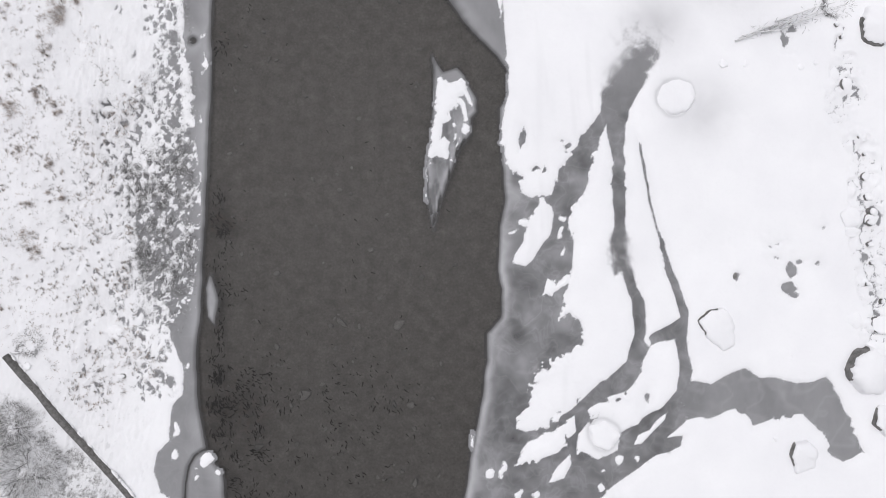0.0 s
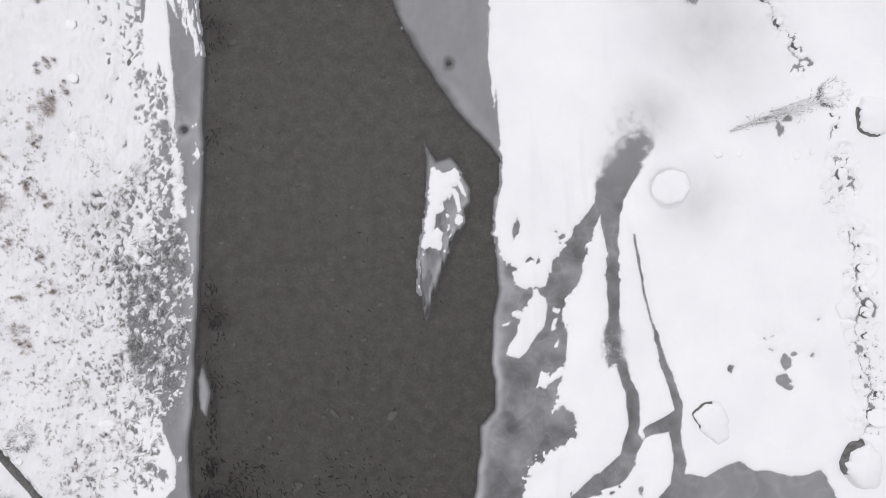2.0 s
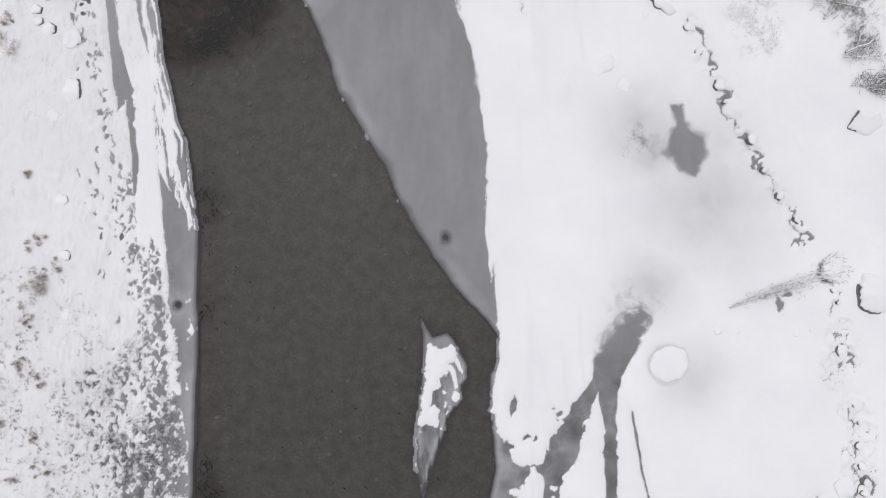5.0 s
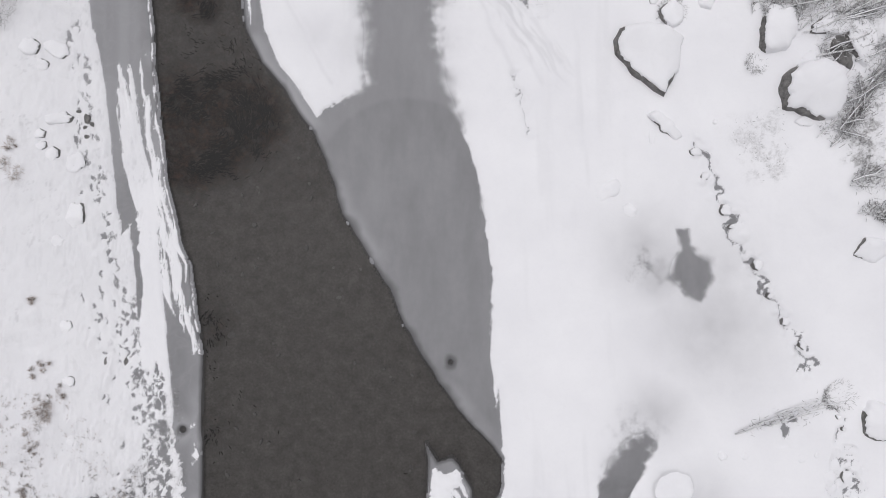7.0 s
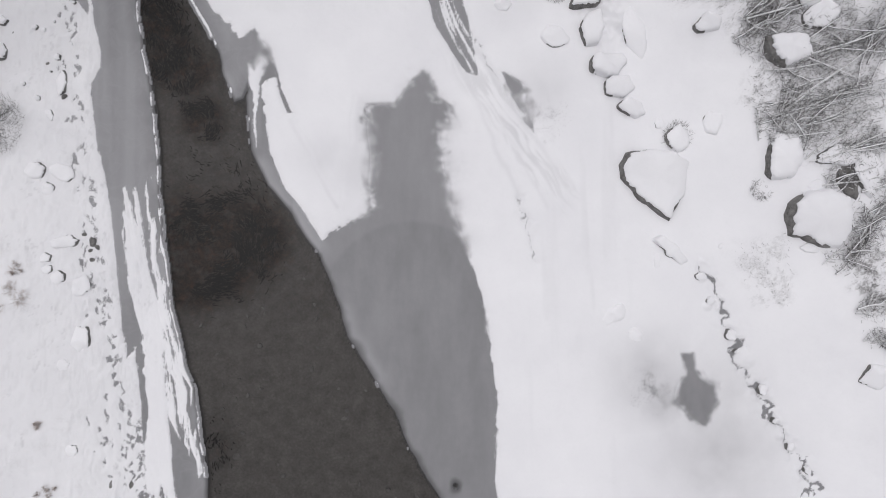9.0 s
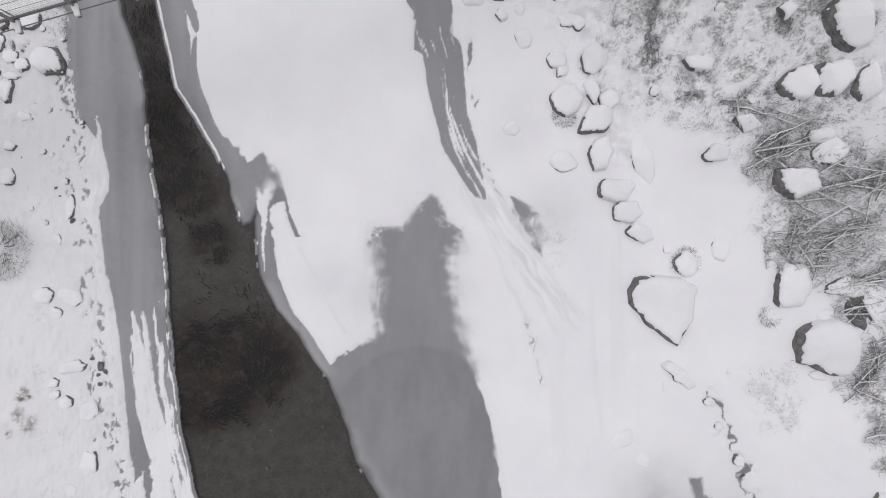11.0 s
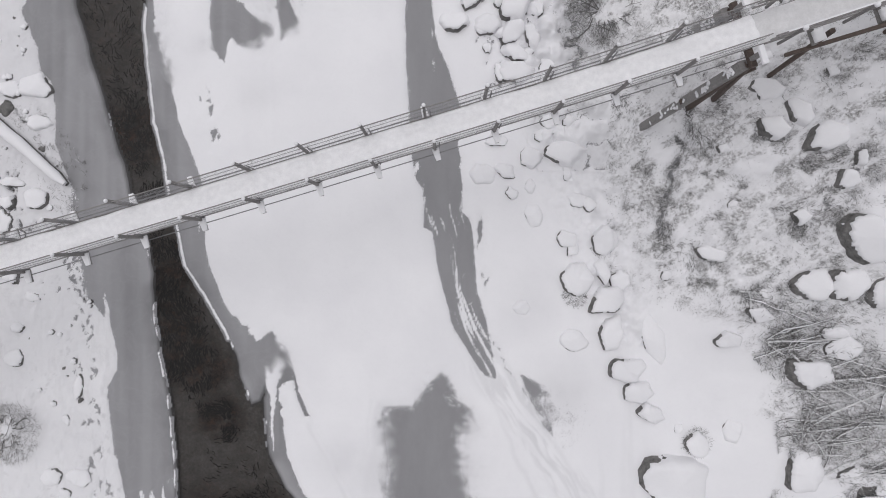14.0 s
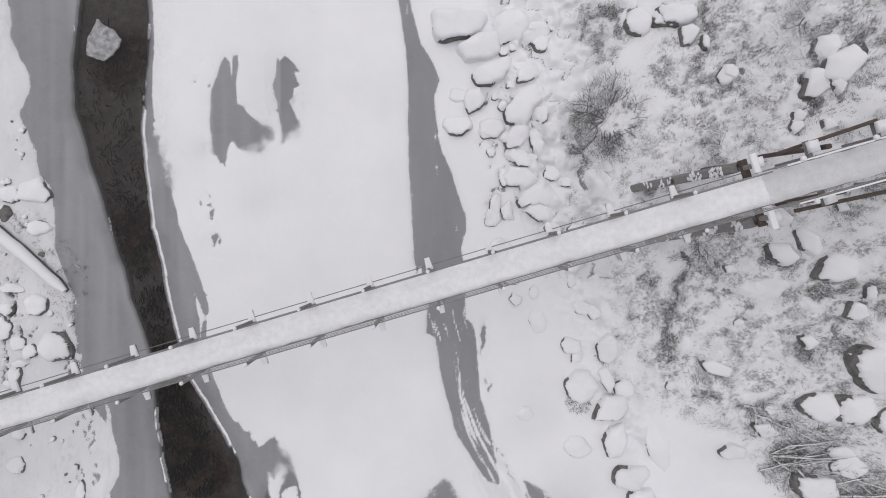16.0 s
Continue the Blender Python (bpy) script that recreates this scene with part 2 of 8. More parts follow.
SNOW_LEFT = [(-13.25, -12.59), (-13.66, -12.28), (-14, -11.22), (-13.83, -10.42), (-13.3, -9.88), (-13.19, -8.28),
    (-12.66, -7.61), (-12.68, -6.4), (-13.3, -5.05), (-13.67, -3.97), (-14.46, -2.88), (-14.68, -1.52), (-15.13, 0.4),
    (-14.75, 2.05), (-13.75, 3.15), (-12.84, 3.15), (-13, 4.2), (-12.51, 4.81), (-12.33, 5.31), (-12.55, 7.32), (-12.85,
    8.72), (-12.94, 10.41), (-12.88, 8.95), (-12.95, 10.87), (-13.18, 12.52), (-13.39, 14.44), (-14.03, 15), (-14.63,
    14.72), (-14.7, 16.66), (-15, 18.88), (-15, 19.34), (-15.46, 18.8), (-15.68, 20.43), (-15.88, 22.61), (-16.1, 24.8),
    (-16.43, 26.98), (-16.71, 28.62), (-16.86, 28.87), (-17.14, 30.78), (-17.28, 32.14)]
SNOW_LEFT += [(-16.79, 32.96), (-16.8, 33.78), (-17.15, 35.15), (-17.43, 36.78), (-17.43, 35.49), (-18.24, 36.57),
    (-18.65, 38.47), (-18.92, 40.37), (-19.05, 41.72), (-18.73, 41.08), (-19.25, 42.43), (-19.77, 43.77), (-19.75, 44.84),
    (-19.99, 46.72), (-20.52, 47.38), (-20.76, 48.58), (-21.41, 50.17), (-20.99, 51.23), (-20.97, 52.02), (-21.82, 53.87),
    (-21.85, 55.45)]
SNOW_RIGHT = [(7.18, -12.57), (8.4, -11.59), (9.89, -10.53), (11.1, -10.13), (11.19, -9.6), (10.44, -9.73), (11.39,
    -8.93), (11.2, -7.73), (11.69, -7.06), (11.43, -5.04), (11.56, -3.69), (11.09, -2.34), (10.57, -0.97), (10.12, 0.39),
    (9.79, 2.04), (9.46, 3.97), (9.33, 4.38), (8.68, 5.22), (8.8, 6.05), (9.45, 7.16), (9.87, 8), (10.3, 8.98), (9.89,
    9.48), (8.78, 9.04), (8.08, 8.14), (7.52, 6.88), (7.42, 5.91), (6.53, 4.8), (5.7, 3.42), (5.2, 2.87), (5, 1.9), (4.04,
    1.77), (3.64, 2.32), (3.45, 2.81), (3.09, 2.92), (2.68, 3.97), (2.58, 5.08), (2.75, 6.05), (2.97, 6.75), (2.9, 8.71)]
SNOW_RIGHT += [(2.71, 11.52)]
SNOW_RIGHT_UP = [(2.58, 10.56), (2.32, 13.03), (2.38, 15.79), (2.23, 13.89), (2.43, 16.6), (2.16, 18.78), (1.84,
    21.24), (1.29, 23.14), (0.61, 25.06), (0.07, 26.97), (0.17, 26.71), (-0.24, 28.62), (-0.38, 29.71), (0.17, 30.39),
    (0.17, 31.07), (-0.51, 31.62), (-0.92, 32.71), (-1.2, 32.85), (-1.61, 32.57), (-2.15, 31.75), (-2.56, 31.21), (-3.92,
    31.07), (-3.92, 30.25), (-3.78, 28.61), (-3.86, 26.98), (-3.64, 26.3), (-3.91, 25.89), (-5.28, 25.07), (-6.09, 24.6),
    (-6.91, 25.83), (-8, 27.38), (-8.61, 28.88), (-8.83, 30.52), (-8.97, 32.21), (-8.97, 34.61), (-9.38, 34.75), (-9.93,
    34.34), (-10.34, 34.88), (-11.02, 35.43), (-11.46, 36.04)]
SNOW_RIGHT_UP += [(-12.14, 37.67), (-12.41, 39.02), (-12.4, 40.38), (-12.95, 41.73), (-12.68, 39.48), (-12.62, 40.3),
    (-12.26, 40.84), (-12.52, 41.91), (-13.05, 43.26), (-13.71, 44.86), (-14.09, 47), (-14.35, 47.8), (-14.87, 49.13),
    (-15.03, 51.51), (-14.9, 53.88), (-14.94, 55.46)]
ISL_TONGUE = [(7.77, 5.3), (7.98, 3.69), (8.01, 2.04), (8.08, 0.39), (7.79, -0.7), (7.99, -2.06), (8.38, -1.85), (8.8,
    -3.15), (8.89, -4.77), (8.46, -6.12), (7.23, -7.2), (6.14, -8.13), (5.6, -8.59), (4.92, -9.12), (3.71, -9.47), (3.3,
    -9.34), (3.39, -8.8), (3.93, -7.73), (3.86, -7.2), (4.54, -6.39), (5.62, -5.85), (6.44, -5.18), (6.4, -4.23), (5.91,
    -3.69), (5.37, -4.18), (5.65, -2.88), (5.98, -1.79), (6.08, -0.43), (5.81, 0.39), (6.01, 1.22), (6.51, 1.77), (6.93,
    3.14), (7.35, 4.52)]
ISL_MID = [(9.02, 6.19), (9.37, 3.69), (9.71, 1.9), (10.04, 0.26), (10.45, -1.52), (10.97, -3.15), (11.15, -4.02),
    (9.7, -4.83), (9.39, -5.18), (9.52, -3.96), (9.39, -3.15), (8.97, -2.2), (8.66, -0.97), (8.59, 0.39), (8.65, 2.31),
    (8.53, 3.97), (8.74, 5.49)]
ISL_LEAF = [(4.53, 1.68), (4.78, 1.57), (5, 1.27), (5.1, 0.72), (4.96, -0.1), (4.38, -0.75), (4.16, -1.22), (3.72,
    -1.63), (3.15, -1.44), (3.26, -1), (3.62, -0.4), (3.68, 0.12), (3.98, 0.72), (4.18, 1.27)]
ISL_LOBE = [(3.48, 3.25), (3.75, 3.06), (3.55, 2.23), (3.74, 1.88), (4.07, 1.71), (4.4, 2.07), (4.7, 1.82), (5, 1.88),
    (5.06, 2.87), (5.25, 2.56), (5.51, 3.36), (5.62, 3.78), (4.41, 4.19)]
ISL_SMALL = [(4.78, -2.12), (5.24, -2.39), (5.82, -1.79), (5.95, -2.25), (5.38, -2.61), (4.97, -3.01), (4.56, -2.88)]
ISL_LOW = [(6.01, -8.67), (5.6, -9.02), (4.25, -9.74), (3.71, -9.92), (3.11, -11.07), (4.24, -10.8), (5.59, -10.27),
    (5.67, -9.74), (6.03, -9.47)]
ISL_DELTA = [(9.74, -5.37), (10.86, -5.04), (11.06, -6.12), (10.96, -7.46), (10.14, -8.32), (9.24, -8.75), (9.05,
    -9.07), (8.23, -9.47), (8.06, -10.27), (7.14, -10.72), (6.39, -10.4), (6.07, -10.56), (6.13, -9.6), (6.81, -8.93),
    (6.68, -8.4), (7.5, -7.87), (8.58, -7.46), (9.27, -6.52), (9.41, -5.99)]
ISL_DROP = [(5.8, -10.53), (5.85, -11.06), (5.58, -11.68), (4.72, -11.78), (5.18, -11.07)]
ISL_BAR = [(10.4, -8.53), (10.23, -8.93), (9.22, -10), (8.87, -10.08), (9.09, -9.6), (9.64, -9.33), (9.91, -8.85)]
POOL = [(11.69, -7.06), (12.63, -7.19), (14.14, -6.39), (15.07, -6.87), (16.42, -7.06), (18.04, -6.92), (18.82,
    -7.99), (19.19, -9.06), (19.69, -10.39), (18.61, -10.92), (18.08, -10.39), (17.97, -9.59), (16.92, -8.66), (15.84,
    -8.66), (14.48, -9.2), (13.83, -8.26), (12.61, -8.66), (11.39, -8.93), (11.14, -7.73)]
HOLE_B = [(3.65, 5.22), (3.84, 4.8), (3.73, 4.25), (3.45, 3.92), (3.51, 4.66)]
POND = [(11.23, 19.18), (11.91, 19.18), (11.96, 18.5), (12.31, 17.96), (12.99, 17.69), (12.93, 16.6), (12.44, 15.64),
    (11.76, 15.92), (10.95, 16.87), (11.09, 17.69), (11.5, 18.23)]
WEDGE = [(2.57, 32.77), (3.3, 32.44), (3.71, 32.17), (3.93, 30.81), (4.21, 29.77), (3.85, 30.26), (3.3, 31.35)]
CHANNEL = [(-3.8, 59.12), (-3.4, 55.47), (-3.05, 53.38), (-2.94, 51.01), (-2.89, 48.62), (-2.78, 46.23), (-2.64,
    43.83), (-2.58, 43.12), (-2.41, 42.11), (-2.11, 41.7), (-2, 40.77), (-1.97, 39.82), (-1.59, 39.58), (-1.42, 38.49),
    (-1.26, 37.45), (-0.98, 36.31), (-0.52, 34.95), (0.19, 33.64), (0.85, 32.72), (1.45, 32.55), (1.28, 33.73), (1.01,
    35.36), (0.54, 36.86), (0.43, 38.49), (0.35, 39.58), (0.24, 39.99), (0.02, 40.34), (-0.2, 40.56), (-0.18, 41.81),
    (-0.29, 42.85), (-0.25, 43.03), (-0.42, 43.83), (-0.15, 44.77), (-0.16, 45.44), (-0.54, 46.5), (-1.13, 48.1), (-1.5,
    49.16), (-1.67, 50.11), (-1.7, 51.17), (-1.46, 51.83)]
CHANNEL += [(-1.75, 52.59), (-2.34, 53.64), (-2.79, 55.47), (-3.14, 59.12)]
GAP = [(-11.34, -10.2), (-11.72, -10.34), (-12.09, -10.58), (-12.36, -11.08), (-12.48, -11.75), (-12.52, -12.59),
    (-12.54, -13.07)]
PATCH_A = [(-11.56, 52.97), (-11.32, 52.76), (-11.24, 51.96), (-11.16, 52.97), (-10.97, 53.02), (-10.89, 52.57),
    (-11.01, 51.7), (-10.99, 50.64), (-10.72, 50.54), (-10.19, 50.01), (-9.21, 49.48), (-9.21, 49.14), (-9.85, 48.61),
    (-10.47, 48.55), (-10.92, 48.6), (-11.19, 48.95), (-11.27, 48.87), (-11.4, 48.6), (-11.46, 47.8), (-11.73, 47.99),
    (-12.12, 48.52), (-12.25, 49.48), (-12.18, 51.44), (-11.91, 52.12), (-11.77, 52.57)]
PATCH_B = [(-9.03, 52.97), (-8.9, 52.79), (-8.66, 53.05), (-8.31, 52.76), (-7.97, 52.26), (-8.26, 52.31), (-8, 51.6),
    (-8.27, 51.44), (-8.32, 51.05), (-8.51, 50.91), (-8.27, 50.39), (-8.06, 49.94), (-8.14, 49.41), (-8.59, 49.14),
    (-8.73, 48.8), (-8.86, 49.48), (-8.94, 50.2), (-9.12, 51.07), (-9.25, 51.6), (-9.11, 52.31)]
ICE_ISLAND = [(-0.84, 8.93), (-0.7, 8.71), (-0.28, 7.95), (0.08, 8.06), (0.41, 8.2), (0.85, 7.78), (1.37, 6.67), (1.4,
    6), (1.09, 5.64), (1.12, 4.89), (0.57, 4.17), (0.13, 2.87), (-0.34, 1.58), (-0.67, 0.18), (-0.8, 0.94), (-1.11, 2.04),
    (-1.08, 3.34), (-0.81, 4.61), (-0.7, 6.95), (-0.7, 8.07)]
ICE_ISLAND_SNOW = [(-0.48, 7.59), (-0.34, 7.67), (-0.17, 7.45), (0.21, 7.25), (0.49, 7.51), (0.68, 7.56), (0.9, 7.37),
    (0.99, 6.95), (1.23, 6.33), (1.18, 6.19), (0.98, 6.39), (0.82, 6.84), (0.63, 6.67), (0.85, 6.39), (0.96, 5.55), (0.79,
    5.44), (0.57, 6.47), (0.41, 6.47), (0.21, 6), (0.02, 5.83), (0.13, 5.58), (-0.26, 5.44), (-0.34, 4.89), (-0.37, 4.61),
    (-0.2, 4.81), (0.1, 4.45), (-0.04, 4.17), (0.13, 3.97), (0.02, 3.7), (-0.56, 3.84), (-0.81, 3.7), (-1, 3.78), (-0.83,
    4.61), (-0.67, 5.56), (-0.61, 6.95)]
ICE_SLIVER = [(-11.47, -1.93), (-11.1, -3.15), (-11.22, -4.37), (-11.6, -3.97), (-11.71, -2.61)]
ICE_SNOWBITS = [(-9.64, 33.1), (-9.34, 32.83), (-9.01, 33.43), (-8.82, 33.1), (-9.09, 32.2), (-9.14, 31.47), (-9.25,
    30.57), (-9.25, 29.75), (-9.28, 29.02), (-9.36, 29.75), (-9.36, 30.57), (-9.36, 31.47), (-9.61, 32.12)]
NOTCH = [(-11.55, 36.01), (-11.01, 35.2), (-10.57, 35.06), (-10.51, 34.38), (-10.05, 34.19), (-9.7, 34.38), (-9.32,
    34.85), (-9.01, 34.25), (-8.74, 34.06), (-8.33, 33.02), (-8.11, 32.21), (-7.56, 30.76), (-7.73, 30.65), (-8.05,
    31.47), (-8.36, 32.4), (-8.82, 32.34), (-9.04, 31.93), (-9.09, 31.39), (-9.17, 30.38), (-9.14, 29.67), (-9, 28.93),
    (-8.67, 27.85), (-8.45, 27.11), (-8.81, 27.57), (-9.19, 28.47), (-9.38, 29.29), (-9.44, 31.66), (-9.64, 32.01),
    (-10.29, 31.3), (-10.64, 32.01), (-11.74, 34.92)]
FLOE = [(-17.71, 54.85), (-17.53, 54.53), (-17, 54.27), (-16.58, 53.8), (-16.72, 53.4), (-17.01, 53.09), (-17.42,
    52.74), (-17.81, 52.88), (-18.21, 53.01), (-18.29, 53.48), (-18.12, 54.01), (-17.93, 54.32)]
SHELF_SNOW = [(-15.59, 27.17), (-15.3, 27.3), (-15, 27.11), (-14.66, 24.61), (-14.33, 22.9), (-13.97, 21.72), (-13.71, 20.28), (-13.34, 18.97), (-13.64, 19.98), (-13.6, 18.64), (-13.47, 16.64), (-13.37, 15.58), (-13.26, 13.33), (-13.12, 12.59), (-13.51, 12.34), (-14.06, 12.01), (-14.46, 12.54), (-14.59, 14.66), (-14.45, 15.45), (-14.37, 16.51), (-14.51, 17.31), (-14.55, 19.18), (-14.58, 19.11), (-14.67, 19.96), (-15.15, 21.33), (-15.44, 22.9), (-15.69, 24.61)]
SHELF_TONGUE = [(-13.63, 19.71), (-13.24, 19.71), (-13.07, 18.51), (-12.76, 17.04), (-12.32, 15.58), (-11.98, 14.25), (-11.68, 13.59), (-11.69, 13.17), (-11.84, 13.46), (-12, 13.13), (-12.05, 13.92), (-12.27, 14.25), (-12.91, 15.02), (-13.34, 15.98), (-13.53, 16.78)]
SHELF_GAP = [(-15.03, 18.91), (-14.85, 19.15), (-14.61, 19.15), (-14.52, 17.31), (-14.38, 16.51), (-14.46, 15.39), (-14.59, 14.5), (-14.71, 15.98), (-14.9, 17.98)]
TRAMPLED = [(-17.74, 6.49), (-14.99, 7.32), (-13.65, 9.85), (-12.85, 11.54), (-12.32, 5.09), (-12.69, 2.6), (-12.08,
    -1.52), (-12.58, -4.24), (-13.65, -5.05), (-15.05, -3.42), (-16.22, 0.4)]
BROKEN = [(-16.01, 3.15), (-14.38, 4.26), (-12.73, 4.82), (-12.29, 2.88), (-12.37, -0.15), (-12.6, -2.88), (-13.4,
    -3.97), (-14.65, -2.88), (-15.51, -0.7)]
SLIVER_SNOW = [(-13.1, 11.54), (-12.96, 10.13), (-12.85, 8.53), (-12.98, 7.97), (-12.94, 7.13), (-12.84, 6.29),
    (-12.88, 5.45), (-12.33, 5.4), (-12.43, 6.29), (-12.59, 7.6), (-12.74, 8.53), (-12.86, 9.2), (-12.94, 10.61), (-13.04,
    11.54)]
SCRAPS = [(9.51, -5.10, 0.16, 0.34, 15), (3.68, 0.61, 0.22, 0.19, 0), (3.16, 0.12, 0.19, 0.08, 15), (5.57, 0.78, 0.25, 0.14, 10), (5.45, 0.07, 0.16,
    0.33, -8), (5.58, -0.84, 0.14, 0.16, 0), (4.18, 1.79, 0.11, 0.14, 0), (1.23, -9.93, 0.08, 0.25, 0), (1.98, -11.36,
    0.22, 0.27, 0), (2.6, -11.2, 0.16, 0.38, -15), (3.4, -12.37, 0.14, 0.22, -20), (4.17, -12.36, 0.19, 0.14, 30), (8.14,
    -10.74, 0.16, 0.22, -20), (8.95, -10.66, 0.11, 0.11, 0), (7.21, -12.07, 0.16, 0.14, 0), (7.41, -11.3, 0.07, 0.07, 0),
    (7.03, -8.69, 0.16, 0.11, 0), (-11.88, 8.3, 0.11, 0.35, 0), (-11.91, 8.78, 0.04, 0.08, 0)]
SCRAPS += [(-12.01, 9.79, 0.04, 0.08, 0), (-12.06, 5.65, 0.04, 0.16, 0), (-12.28, 4.4, 0.05, 0.25, -8), (-12.17, 3.98,
    0.05, 0.11, 0), (-11.5, -10.81, 0.33, 0.3, 0), (-11.97, -11.61, 0.11, 0.14, 0), (-10.98, -11.35, 0.08, 0.08, 0),
    (-12.01, -11.11, 0.08, 0.05, 0), (-13.01, -10.58, 0.14, 0.25, 0), (-12.57, -6.29, 0.08, 0.14, 0), (-13.01, -9.35,
    0.14, 0.33, 0), (0.82, 5.14, 0.2, 0.22, 0), (0.35, 4.83, 0.07, 0.18, 10), (0.51, 4.45, 0.05, 0.11, -15), (0.29, 5.42,
    0.05, 0.09, 0), (0.13, 3.64, 0.09, 0.07, 0), (-0.83, 3.48, 0.05, 0.05, 0), (-1.02, 2.79, 0.03, 0.27, 0)]
SCRAPS += [(-1.02, 1.85, 0.04, 0.09, 0), (-2.45, 42.7, 0.11, 0.25, -15)]
SLOTS = [(5.82, 4.33, 0.14, 0.08, 40), (5.76, 4.03, 0.11, 0.08, 0), (5.54, 4.52, 0.08, 0.05, 0), (4.3, 3.17, 0.19,
    0.11, 30), (4.65, 3.17, 0.08, 0.16, 0), (4.1, -7.09, 0.19, 0.07, 10), (4.95, -8.94, 0.08, 0.22, -10), (5.22, -9.04,
    0.25, 0.07, 15), (5.25, -8.54, 0.11, 0.05, 0), (8.44, -7.6, 0.08, 0.08, 0), (8.2, -7.89, 0.11, 0.07, 0), (9.49, -7.84,
    0.11, 0.22, -15), (7.39, -7.97, 0.3, 0.1, 5), (6.95, -8.77, 0.3, 0.14, 20), (6.23, -8, 0.05, 0.14, 0), (5.48, -10.4,
    0.3, 0.19, 25), (5.59, -9.76, 0.08, 0.25, 0), (16.44, 9.56, 0.14, 0.35, 10)]
SLOTS += [(16.86, 10.01, 0.25, 0.11, 25), (13.95, -2.04, 0.14, 0.19, -25), (15.76, -1.19, 0.11, 0.05, 0), (16.54,
    -1.74, 0.19, 0.35, 5), (16.95, -1.41, 0.16, 0.11, 20), (16.41, -2.66, 0.3, 0.33, 10), (16.67, -2.88, 0.16, 0.14, 0),
    (17.77, -1.44, 0.11, 0.07, 20), (18, 0.36, 0.08, 0.08, 0), (15.53, -0.57, 0.11, 0.05, -30), (15.91, -0.46, 0.08, 0.04,
    0), (0.59, 39.58, 0.11, 0.68, -5), (0.7, 40.13, 0.11, 0.16, 0), (0.54, 39.09, 0.08, 0.16, 0), (0.76, 37.46, 0.05,
    0.11, 0), (0.98, 37.13, 0.05, 0.14, 0), (-12.46, 46.39, 0.07, 0.14, -10), (-12.41, 45.88, 0.08, 0.11, 0)]
SLOTS += [(-12.31, 45.54, 0.08, 0.25, -15), (-12.16, 44.28, 0.11, 0.3, -20), (-12.76, 46.02, 0.05, 0.05, 0), (-13.08,
    51.78, 0.04, 0.04, 0), (-12.39, 51.57, 0.05, 0.05, 0), (-12.76, 52.75, 0.03, 0.03, 0), (-11.94, 44.2, 0.05, 0.11, 0)]
HOLLOWS = [(-13.26, -7.07, 0.11, 0.44, 30), (-13.67, -6.94, 0.16, 0.11, -40), (-13.95, -6.72, 0.14, 0.11, 0), (-14.27,
    -7.21, 0.11, 0.11, 0), (-14.36, -6.53, 0.08, 0.11, 0), (-13.66, -5.99, 0.08, 0.19, -15), (-14.09, 10.98, 0.19, 0.14,
    50), (-13.64, 10.75, 0.14, 0.33, 10), (-13.31, 10.98, 0.11, 0.27, -15), (-14, 10.64, 0.11, 0.14, 0), (-13.99, 10.19,
    0.19, 0.14, 0), (-13.42, 9.68, 0.25, 0.3, 0), (-13.22, 9.09, 0.19, 0.11, 20), (-13.4, 8.53, 0.22, 0.3, 0), (-13.26,
    8.08, 0.25, 0.27, 0), (-13.7, 6.57, 0.19, 0.38, 10), (-13.03, 6.29, 0.14, 0.52, 0), (-13.38, 5.37, 0.33, 0.27, 0)]
HOLLOWS += [(-12.54, 4.98, 0.38, 0.27, 20), (-14.27, 9.01, 0.07, 0.3, 0), (-14.01, 9.57, 0.08, 0.19, 20), (-13.14,
    7.46, 0.16, 0.19, 0), (-13.55, 7.18, 0.14, 0.25, 15), (-13.24, 5.65, 0.19, 0.16, 0), (-13.56, 4.68, 0.22, 0.25, 0),
    (-13.05, 4.2, 0.22, 0.19, 0), (-13.73, 7.88, 0.14, 0.22, 30), (-14.44, 10.36, 0.08, 0.14, 20), (-14.71, 9.99, 0.08,
    0.11, 0)]
CHAIN_A = [(19.85, 4.60), (19.94, 4.38), (20.17, 3.88), (20.13, 3.12), (20.02, 1.89), (20.19, 1.15), (20.26, 0.44), (20.05, -0.43), (20.32, -1.39), (20.34, -2.55), (20.69, -3.28), (20.39, -4.76)]
CHAIN_B = [(12.21, 23.26), (12.70, 21.76), (13.51, 20.40), (14.05, 19.04), (14.86, 17.68), (15.39, 16.33), (16.20, 14.97), (17.01, 13.89), (17.49, 12.53)]
CHAIN_C = [(18.96, 10.09), (19.04, 9.59), (19.11, 9.09)]
CHAIN_D = [(19.36, 8.04), (19.30, 7.48), (19.50, 6.84), (19.09, 6.49), (19.02, 5.88)]
